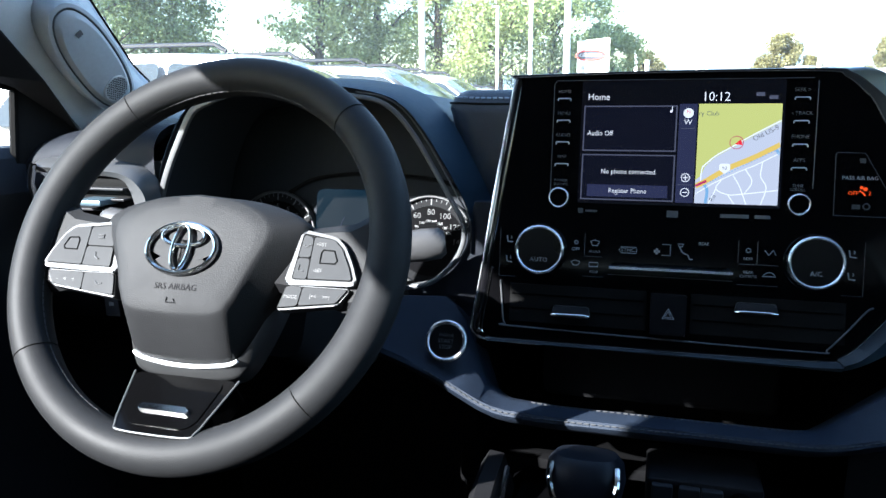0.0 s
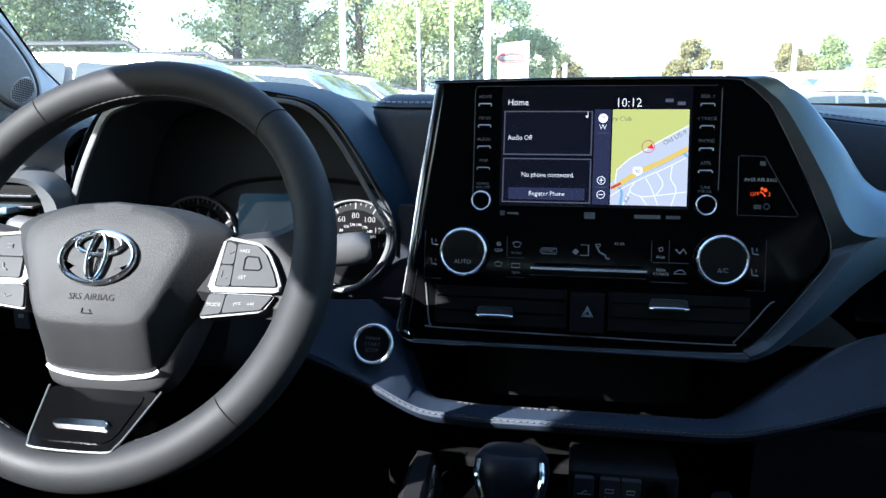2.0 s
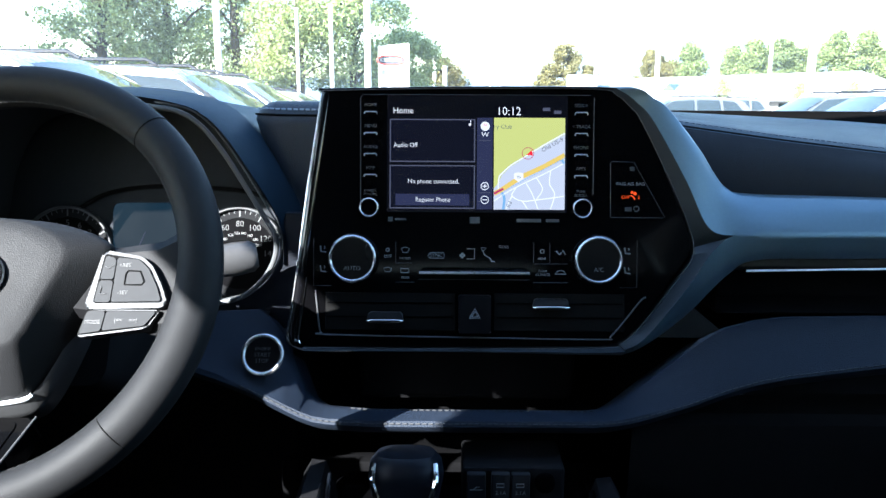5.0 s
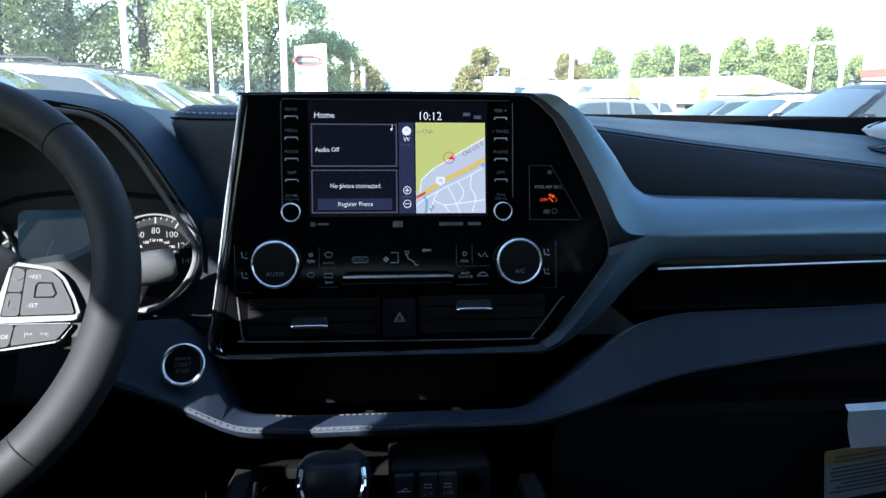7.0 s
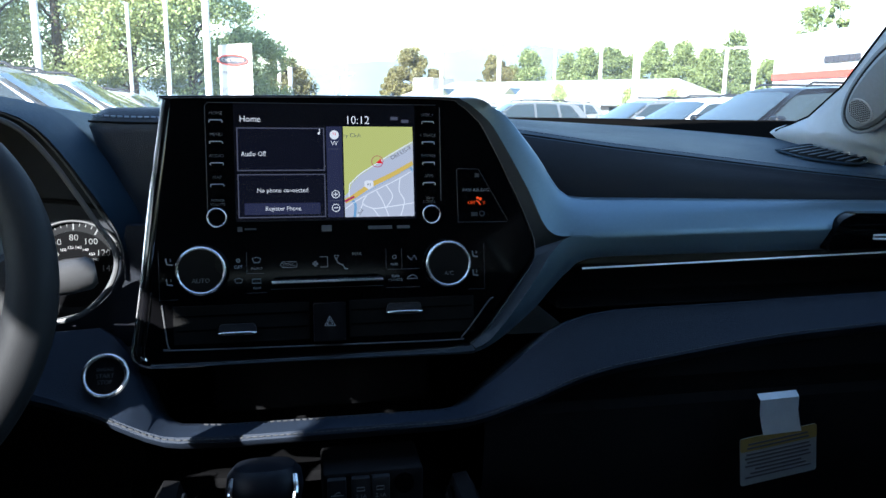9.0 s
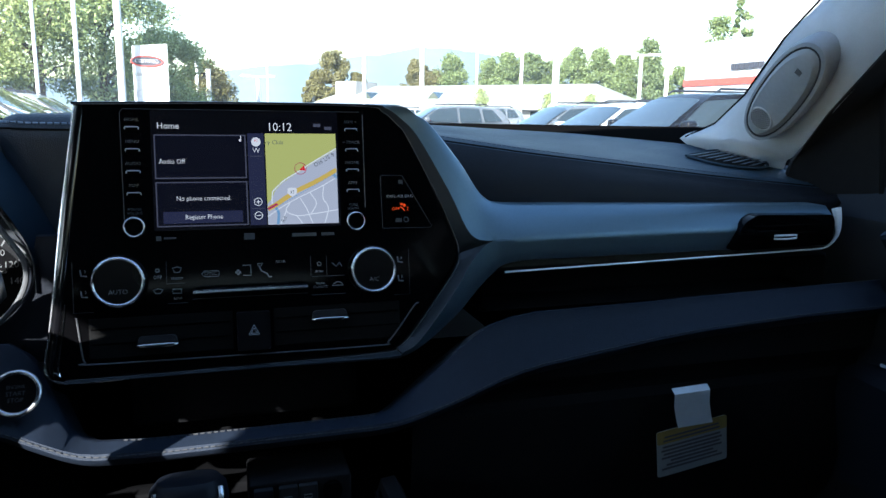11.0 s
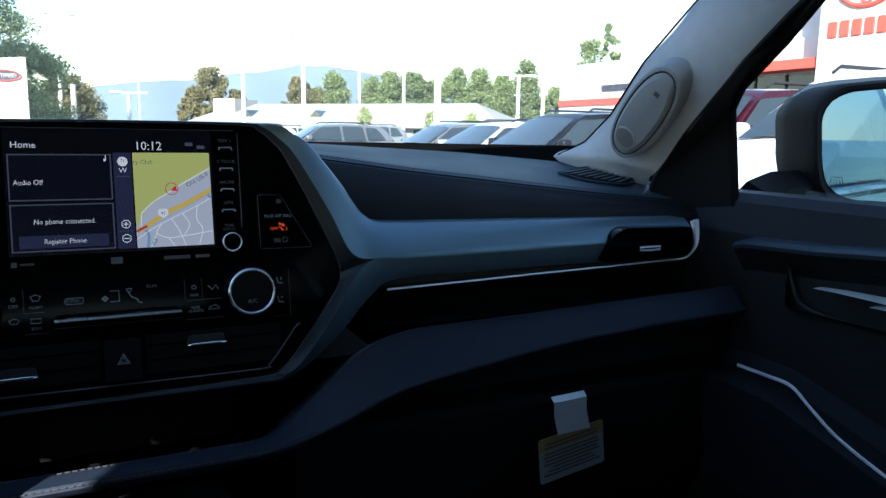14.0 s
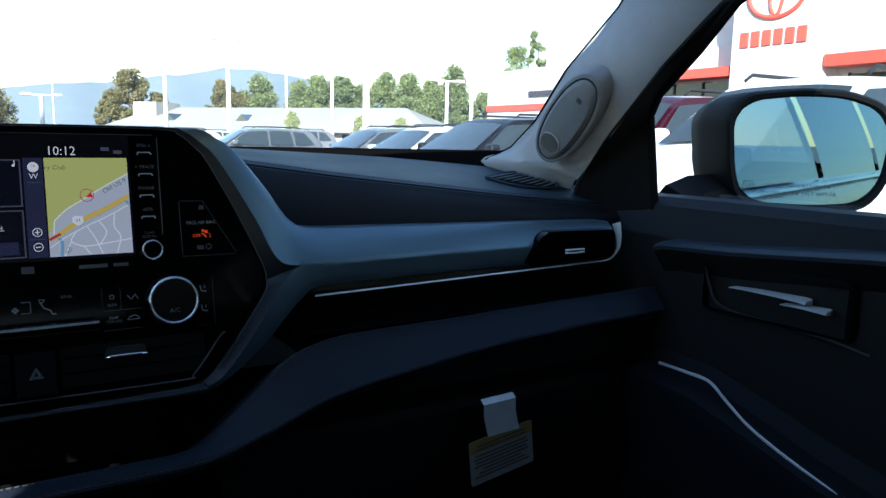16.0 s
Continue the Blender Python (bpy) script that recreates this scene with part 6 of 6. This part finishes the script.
def car(kind, paint):
    """One parked car, nose along +x, standing on z = 0."""
    ob = thing("parked_car", "", "car")
    low = {"cross": 0.935, "tall": 1.16, "low": 0.90}.get(kind, 1.0)
    side = [(2.38, 0.45), (2.40, 0.78), (2.30, 0.98), (1.20, 1.10), (0.98, 1.13), (0.22, 1.62), (-0.1, 1.70), (-1.0, 1.72), (-1.75, 1.66), (-2.05, 1.55), (-2.34, 1.08), (-2.40, 0.75), (-2.36, 0.42)]
    belt, roof = 1.10, 1.70
    win = [[(0.86, 1.13), (0.26, 1.57), (-0.42, 1.62), (-0.42, 1.11)], [(-0.50, 1.11), (-0.50, 1.62), (-1.22, 1.61), (-1.28, 1.11)], [(-1.36, 1.12), (-1.32, 1.60), (-1.72, 1.56), (-2.02, 1.16)]]

    def half(z):
        return 0.90 if z < belt else 0.90 - 0.24 * ((z - belt) / (roof - belt)) ** 1.1
    k = [Vector((x, z, 0)) for x, z in side]
    dense = smooth_path(k, 3)
    rows = []
    for p in dense:
        h = half(p.y)
        nose = 0.82 + 0.18 * min(1, (2.42 - abs(p.x)) / 0.35) ** 0.5
        rows.append([(p.x - 0.05 * (f * f) * (1 if p.x > 1.5 else 0) * 2, f * h * nose, p.y - 0.03 * abs(f) ** 3) for f in (-1, -0.92, -0.6, -0.25, 0.25, 0.6, 0.92, 1)])
    bm = loft(rows)
    for s in (-1, 1):
        n = len(dense)
        ring = [Vector(r[0] if s < 0 else r[-1]) for r in rows]
        c = [bm.verts.new(p) for p in ring]
        # fan from sill line
        lowz = 0.30
        base = [bm.verts.new((max(-2.3, min(2.3, p.x)), s * 0.88, min(p.z, lowz))) for p in ring]
        belt_row = [bm.verts.new((p.x * 0.99, s * 0.93, min(p.z, belt * 0.78))) for p in ring]
        for i in range(n - 1):
            for a, b in ((c, belt_row), (belt_row, base)):
                q = [a[i], a[i + 1], b[i + 1], b[i]]
                if len({v.co.to_tuple(4) for v in q}) > 2:
                    bm.faces.new(q)
    part("body", bm, paint, ob)
    for s in (-1, 1):
        for w in win:
            pts = rounded([Vector((x, z, 0)) for x, z in w], 0.05, 3)
            b = bmesh.new()
            vs = [b.verts.new((p.x, s * (half(p.y) - 0.01 + 0.035), p.y)) for p in pts]
            b.faces.new(vs)
            part("side_window", b, M["car_glass"], ob, smooth=0)
        part("door_mirror", block(0.62, 0.80, min(s * 0.93, s * 1.12), max(s * 0.93, s * 1.12), belt + 0.02, belt + 0.19, 0.05, 3), paint, ob)
        for x in (1.48, -1.45):
            wh = part("wheel", moved(disc(0.36, -0.12, 0.10, 28, 0.04), Matrix.Translation((x, s * 0.82, 0.36)) @ pose(0, 0, 0, -90 * s, 0, 0)), M["tyre"], ob, "black tyre")
            part("rim", moved(disc(0.24, 0.08, 0.115, 20, 0.02), Matrix.Translation((x, s * 0.82, 0.36)) @ pose(0, 0, 0, -90 * s, 0, 0)), M["alloy"], wh, "silver alloy rim")
        hz = 0.86
        part("headlight", block(2.02, 2.34, min(s * 0.45, s * 0.80), max(s * 0.45, s * 0.80), hz - 0.08, hz + 0.07, 0.04, 3), M["lamp"], ob, "clear headlight")
        part("tail_light", block(-2.37, -2.20, min(s * 0.55, s * 0.84), max(s * 0.55, s * 0.84), hz, hz + 0.18, 0.03, 3), M["red_lamp"], ob, "red tail light")
    for (xa, za), (xb, zb), nm in ((side[4], side[5], "windscreen"), (side[-4], side[-3], "rear_window")):
        d = Vector((xb - xa, 0, zb - za))
        nrm = Vector((-d.z, 0, d.x)).normalized()
        if nrm.z < 0:
            nrm = -nrm
        rws = []
        for t in (0.06, 0.35, 0.65, 0.95):
            z = za + (zb - za) * t
            rws.append([Vector((xa + d.x * t, f * (half(z) - 0.07), z - 0.03 * abs(f) ** 3)) + nrm * 0.035 for f in (-1, -0.6, 0, 0.6, 1)])
        part(nm, loft(rws), M["car_glass"], ob, "dark glass")
    for s in (-1, 1):
        part("roof_rail", tube([(0.0, s * 0.60, 1.70), (-0.1, s * 0.60, 1.755), (-1.5, s * 0.60, 1.76), (-1.65, s * 0.60, 1.70)], 0.018, 6), M["satin_dark"], ob)
    part("grille", block(2.30, 2.41, -0.40, 0.40, 0.50, 0.80, 0.03), M["hole"], ob)
    for o in ob.children_recursive:
        o.data.transform(Matrix.Diagonal((1, 1, low, 1)))
    return ob


def park(models, rows):
    for kind, colour, x, y, turn, label in rows:
        key = (kind, colour)
        m = pose(x, y, 0, 0, 0, turn)
        if key in models:
            ob = copy_thing(models[key], m)
        else:
            ob = models[key] = car(kind, M["car_" + colour])
            ob.matrix_basis = m
        tagged(ob, label, group="cars in the lot")


park({}, (
    ("suv", "silver", -3.1, 5.6, 0, "silver SUV parked in a row on asphalt"),
    ("suv", "silver", -2.9, 7.9, 0, "silver SUV parked in a row on asphalt"),
    ("suv", "white", -3.0, 10.4, 0, "white SUV parked in a row on asphalt"),
    ("cross", "white", -3.2, 12.8, 0, "white crossover parked in a row on asphalt"),
    ("cross", "white", -3.4, 15.6, 0, "white crossover parked in a row on asphalt"),
    ("suv", "silver", -5.3, 26.0, 0, "silver SUV parked far off on asphalt"),
    ("suv", "black", 7.0, 9.9, 180, "black SUV with roof rails parked on asphalt"),
    ("cross", "white", 7.6, 13.1, 180, "white crossover parked in a row on asphalt"),
    ("cross", "grey", 8.1, 16.4, 180, "dark grey SUV parked in a row on asphalt"),
    ("cross", "grey", 7.3, 24.5, 180, "dark grey SUV parked in a row on asphalt"),
    ("suv", "grey", 14.4, 39.5, 161, "dark grey SUV parked far off on asphalt"),
    ("low", "white", 5.4, 29.5, 180, "low white car parked in a row on asphalt"),
    ("cross", "silver", 10.5, 45.0, 170, "silver SUV parked far off on asphalt"),
    ("low", "silver", 8.0, 40.0, 175, "silver SUV parked far off on asphalt"),
    ("tall", "white", 6.35, 4.1, 180, "white SUV parked beside the passenger window"),
    ("tall", "maroon", 7.6, 7.1, 180, "maroon SUV parked beyond a white car"),
    ("suv", "white", 13.6, 4.0, 150, "white SUV parked near the showroom"),
))


def leaf_mesh(centres, radii, per, size, seed):
    """Small four-cornered leaves scattered round clump centres, denser towards each rim."""
    r = np.random.default_rng(seed)
    n = len(centres) * per
    c, q = np.repeat(np.array(centres), per, axis=0), np.repeat(np.array(radii), per)
    d = r.normal(size=(n, 3))
    d /= np.linalg.norm(d, axis=1)[:, None]
    p = c + d * (q * r.uniform(0.15, 1.0, n) ** 0.5)[:, None] * np.array((1, 1, 0.8))
    u = r.normal(size=(n, 3))
    u /= np.linalg.norm(u, axis=1)[:, None]
    w = np.cross(u, r.normal(size=(n, 3)) + np.array((0, 0, 0.8)))
    w /= np.linalg.norm(w, axis=1)[:, None]
    k = (size * r.uniform(0.6, 1.35, n))[:, None]
    co = np.stack((p - u * k * 0.5, p - w * k * 0.3, p + u * k * 0.5, p + w * k * 0.3), axis=1).reshape(-1, 3)
    me = bpy.data.meshes.new("crown")
    me.vertices.add(4 * n)
    me.loops.add(4 * n)
    me.polygons.add(n)
    me.vertices.foreach_set("co", co.ravel())
    me.loops.foreach_set("vertex_index", np.arange(4 * n))
    me.polygons.foreach_set("loop_start", np.arange(0, 4 * n, 4))
    me.update(calc_edges=True)
    return me


def tree(x, y, h, r, leaf, label, shape="round", seed=1, clumps=60, per=55, size=0.34, trunk=0.25):
    rng = random.Random(seed)
    ob = thing("tree", label, "tree", at=pose(x, y, 0, 0, 0, rng.uniform(0, 360)), group="trees")
    b = tube([(0, 0, 0), (rng.uniform(-.1, .1), rng.uniform(-.1, .1), h * 0.3), (rng.uniform(-.3, .3), rng.uniform(-.3, .3), h * 0.6), (rng.uniform(-.3, .3), 0, h * 0.92)], [trunk, trunk * 0.75, trunk * 0.5, 0.03], 9)
    part("trunk", b, M["bark"], ob)
    limb, centres, radii = bmesh.new(), [], []
    for k in range(clumps):
        f = rng.uniform(0.0, 1.0)
        if shape == "cone":
            z = h * (0.10 + 0.90 * f)
            rad = r * (1.02 - f) ** 0.62
        else:
            z = h * (0.16 + 0.80 * f)
            rad = r * math.sin(math.pi * (0.12 + 0.84 * f)) ** 0.6
        a = rng.uniform(0, 6.283)
        d = rad * rng.uniform(0.35, 1.0)
        c = Vector((d * math.cos(a), d * math.sin(a), z))
        if k % 4 == 0:
            tube([(0, 0, max(0.3, z - d * 0.6)), (c.x * 0.5, c.y * 0.5, z - d * 0.22), c], [trunk * 0.32, trunk * 0.2, 0.02], 5, limb)
        centres.append(tuple(c))
        radii.append(r * rng.uniform(0.20, 0.34))
    part("limbs", limb, M["bark"], ob)
    me = leaf_mesh(centres, radii, per, size, seed)
    me.materials.append(leaf)
    cr = new("crown", me)
    cr.parent = ob
    return ob


def by_angle(az, d):
    return d * math.sin(radians(az)), d * math.cos(radians(az))


BIG = "tall broad-leaved tree behind the car lot"
for i, (az, d, h, r, leaf) in enumerate(((-46.0, 34, 14, 4.4, "leaf_b"), (-40.5, 36, 14, 4.0, "leaf_b"), (-35.4, 38, 13, 3.2, "leaf_b"), (-25.0, 40, 14, 3.6, "leaf_d"), (-20.8, 42, 15, 4.0, "leaf_a"), (-16.0, 41, 15, 4.2, "leaf_d"), (-11.5, 42, 15, 4.2, "leaf_a"), (-7.4, 45, 11.5, 3.6, "leaf_b"), (-3.6, 52, 6.2, 3.0, "leaf_a"), (-0.8, 62, 5.0, 2.2, "leaf_c"))):
    x, y = by_angle(az, d)
    tree(x, y, h, r, M[leaf], BIG, seed=10 + i, clumps=110, per=260, size=0.17, trunk=0.3)
for i, (az, up, r, leaf, shp) in enumerate(((7.3, 2.9, 1.7, "leaf_c", "round"), (8.6, 4.5, 2.5, "leaf_c", "round"), (10.4, 2.9, 1.5, "leaf_c", "round"), (15.0, 4.05, 2.0, "leaf_c", "round"), (16.1, 3.2, 2.2, "leaf_c", "round"), (17.5, 4.2, 3.4, "leaf_e", "cone"), (20.5, 3.9, 2.8, "leaf_e", "cone"), (21.8, 4.4, 2.8, "leaf_e", "cone"), (23.5, 4.5, 2.8, "leaf_f", "round"), (25.2, 4.0, 2.4, "leaf_f", "cone"),
                                           (26.9, 4.9, 3.6, "leaf_e", "cone"), (28.8, 4.6, 3.2, "leaf_e", "cone"), (30.5, 4.3, 2.8, "leaf_e", "cone"), (32.2, 5.3, 3.8, "leaf_f", "cone"), (34.6, 3.6, 2.2, "leaf_e", "round"))):
    x, y = by_angle(az, 105)
    tree(x, y, 1.34 + 105 * math.tan(radians(up)), r * 1.12, M[leaf], "far tree behind the low building", shp, seed=40 + i, clumps=90, per=170, size=0.30, trunk=0.2)
for i, (az, up, r) in enumerate(((19.9, 1.75, 0.95), (24.9, 1.7, 0.8), (28.2, 1.8, 1.1))):
    x, y = by_angle(az, 55)
    tree(x, y, 1.34 + 55 * math.tan(radians(up)), r, M["leaf_d"], "small bright tree before the low building", "cone", seed=70 + i, clumps=40, per=90, size=0.12, trunk=0.06)
for i, (az, up, r) in enumerate(((37.0, 7.1, 2.2), (38.5, 8.4, 1.5))):
    x, y = by_angle(az, 75)
    tree(x, y, 1.34 + 75 * math.tan(radians(up)), r, M["leaf_e"], "tall tree behind the showroom", "round", seed=80 + i, clumps=60, per=130, size=0.24, trunk=0.2)


def pole(x, y, h, r, head=""):
    ob = thing("light_pole", "white painted lot lamp post", "lamp post", at=pose(x, y, 0), group="lamp posts")
    part("post", tube([(0, 0, 0), (0, 0, h)], [r, r * 0.85], 12), M["pole"], ob)
    if head:
        part("arm", tube([(-0.9, 0, h), (0.9, 0, h)], 0.06, 8), M["pole"], ob)
        for s in (-1, 1):
            part("lamp_head", block(s * 0.95 - 0.35, s * 0.95 + 0.35, -0.2, 0.2, h - 0.05, h + 0.12, 0.05), M["pole"], ob)
    else:
        part("cap", disc(r * 1.1, h, h + 0.05, 12), M["pole"], ob)


for az, d, h, r, head in ((-17.3, 30, 12, 0.13, ""), (-11.6, 34, 5.4, 0.08, ""), (-9.1, 30, 5.1, 0.09, ""), (-6.4, 26, 9, 0.12, ""), (-1.3, 60, 9.2, 0.14, "y"), (-0.5, 60, 4.3, 0.20, ""), (3.0, 60, 3.9, 0.16, "y"), (3.7, 80, 7.2, 0.07, "y"), (10.9, 45, 4.7, 0.13, ""), (15.3, 52, 7.6, 0.17, "y"), (19.5, 60, 6.2, 0.12, "y"), (22.9, 45, 5.1, 0.11, ""), (25.5, 42, 4.9, 0.22, ""), (31.7, 50, 5.2, 0.13, "y"), (33.6, 46, 4.1, 0.13, "")):
    x, y = by_angle(az, d)
    pole(x, y, h, r, head)


def pylon():
    x, y = by_angle(-4.45, 36)
    ob = thing("pylon_sign", "white pylon sign with red oval for used vehicles", "sign", at=pose(x, y, 0, 90, 0, 4))
    part("board", plate(rounded([(-0.72, 0.0), (0.75, 0.0), (0.75, 4.20), (-0.72, 4.05)], 0.05), -0.2, 0.0, 0.02), M["dealer_white"], ob)
    part("oval", plate([(-0.12 + 0.70 * math.cos(t), 3.40 + 0.25 * math.sin(t)) for t in steps(0, 2 * math.pi, 32)[:-1]], 0.0, 0.03), M["ink"], ob, "dark oval")
    part("oval_rim", tube([(-0.12 + 0.66 * math.cos(t), 3.40 + 0.22 * math.sin(t), 0.03) for t in steps(0, 2 * math.pi, 32)[:-1]], 0.035, 6, closed=True), M["dealer_red"], ob, "red oval rim")
    part("lettering", words("CERTIFIED", 0.22, -0.12, 3.40, 0.034), M["dealer_white"], ob, smooth=0)
    part("lettering", words("USED VEHICLES", 0.19, 0.0, 2.82, 0.004), M["ink"], ob, smooth=0)
    part("arc", tube(smooth_path([(-0.7, 1.9, 0.01), (-0.3, 2.25, 0.01), (0.2, 2.45, 0.01), (0.72, 2.52, 0.01)], 5), 0.03, 6), M["dealer_grey"], ob, "grey printed arc")


pylon()


def low_building():
    ob = thing("low_building", "long low pale building with a shallow hipped roof", "building", at=pose(24.5, 74.0, 0, 0, 0, -45))
    x0, x1, y0, y1 = -17.0, 17.0, -3.0, 13.0
    part("wall", block(x0, x1, y0, y1, 0, 2.0), M["stucco"], ob, smooth=0)
    b = bmesh.new()
    v = [b.verts.new(p) for p in ((x0 - 1, y0 - 1, 1.75), (x1 + 1.5, y0 - 1, 1.75), (x1 + 1.5, y1 + 1, 1.75), (x0 - 1, y1 + 1, 1.75), (x0 + 0.5, 5, 4.3), (x1 - 4, 5, 4.5))]
    for q in ((0, 1, 5, 4), (1, 2, 5), (2, 3, 4, 5), (3, 0, 4), (3, 2, 1, 0)):
        b.faces.new([v[i] for i in q])
    part("roof", b, M["roofing"], ob, "pale shallow roof", smooth=0)
    part("gable_block", block(x0 + 0.2, x0 + 3.0, 1.0, 5.5, 2.0, 4.75), M["stucco"], ob, smooth=0)
    for x in (-11.5, -3.0, 10.0):
        b = bmesh.new()
        p = [b.verts.new(q) for q in ((x - 0.8, -0.6, 2.7), (x + 0.8, -0.6, 2.7), (x, -0.6, 3.5), (x, 3.0, 3.5))]
        for q in ((0, 1, 2), (0, 2, 3), (1, 3, 2)):
            b.faces.new([p[i] for i in q])
        part("dormer", b, M["shop_glass"], ob, "dark roof vent", smooth=0)
    for k in range(8):
        part("window", block(x0 + 2 + 4 * k, x0 + 3.6 + 4 * k, y0 - 0.06, y0 + 0.02, 0.7, 1.6), M["shop_glass"], ob, smooth=0)


low_building()


def showroom():
    """White showroom with red canopy bands, its front along x = 33."""
    ob = thing("showroom", "white and grey car showroom with red canopy bands", "building")
    X = 33.0
    part("wall", block(X, X + 20, 36, 47.4, 0, 6.45), M["dealer_grey"], ob, "pale grey side wing", smooth=0)
    part("wall", block(X, X + 20, 12, 36, 0, 6.45), M["dealer_grey"], ob, "pale grey front wall", smooth=0)
    part("upper_wall", block(X + 0.4, X + 22, 14, 40.9, 6.45, 8.6), M["dealer_grey"], ob, smooth=0)
    part("portal", block(X - 1.6, X + 3, 19.6, 24.2, 0, 12.5, 0.05), M["dealer_white"], ob, "tall white entrance portal", smooth=0)
    for y0, y1, z0, z1 in ((24.3, 35.5, 4.75, 5.25), (6.0, 19.5, 4.85, 5.40)):
        part("canopy", block(X - 1.4, X, y0, y1, z0, z1, 0.03), M["dealer_red"], ob, "red canopy band", smooth=0)
    part("stripe", block(X - 0.1, X, 36.2, 47.4, 3.5, 3.95), M["dealer_red"], ob, "red wall stripe", smooth=0)
    for y0, y1 in ((25.0, 34.8), (7.5, 19.0)):
        n = 5
        for k in range(n):
            a, c = y0 + (y1 - y0) * k / n, y0 + (y1 - y0) * (k + 1) / n
            w = part("window", block(X - 0.08, X - 0.01, a + 0.06, c - 0.06, 0.4, 4.6), M["shop_glass"], ob, "dark shop window", smooth=0)
            part("frame", block(X - 0.14, X - 0.04, c - 0.06, c + 0.06, 0.3, 4.65), M["satin_dark"], w, smooth=0)
    # red emblem of plain ovals and a row of plain red bars
    fm = Matrix(((0, 0, -1, X - 1.64), (-1, 0, 0, 21.9), (0, 1, 0, 8.35), (0, 0, 0, 1)))
    for cx, cy, a, c, t in ((0, 0, 1.45, 1.1, 0.11), (0, 0.5, 0.9, 0.42, 0.08), (0, 0, 0.34, 1.0, 0.08)):
        part("emblem", moved(tube([(cx + a * math.cos(q), cy + c * math.sin(q), 0) for q in steps(0, 2 * math.pi, 40)[:-1]], t, 8, closed=True), fm), M["dealer_red"], ob, "red oval emblem")
    for k in range(6):
        part("sign_bar", moved(block(-1.78 + 0.6 * k, -1.33 + 0.6 * k, -2.35, -1.62, -0.05, 0.05, 0.03), fm), M["dealer_red"], ob, "plain red sign bar", smooth=0)
    for k in range(7):
        part("sign_bar", block(X - 0.12, X - 0.02, 42.2 - 0.45 * k - 0.36, 42.2 - 0.45 * k, 4.45, 4.85), M["ink"], ob, "plain dark sign bar", smooth=0)


showroom()
rng = random.Random(3)
SKYLINE = ((-25, 1.6), (-5, 2.2), (0.7, 2.82), (2.3, 3.16), (7.5, 3.65), (11.3, 4.31), (14.4, 4.93), (17.6, 5.03), (20.9, 4.5), (22.6, 4.35), (28, 3.4), (36, 2.4), (70, 1.5))
ridge = []
for k in range(96):
    az = -25 + k
    x, y = by_angle(az, 3200)
    h = 3200 * math.tan(radians(interp(az, SKYLINE)[0])) + rng.uniform(-6, 6)
    ridge.append([(x * 1.25, y * 1.25, 0), (x * 1.03, y * 1.03, h), (x, y, h * 0.96), (x * 0.85, y * 0.85, h * (0.5 + 0.08 * math.sin(k * 0.9))), (x * 0.6, y * 0.6, -1)])
tagged(part("backdrop", loft(ridge), M["hill"]), "mountain ridge on the horizon, blue distance haze in its colour", "mountains", kind="structure")
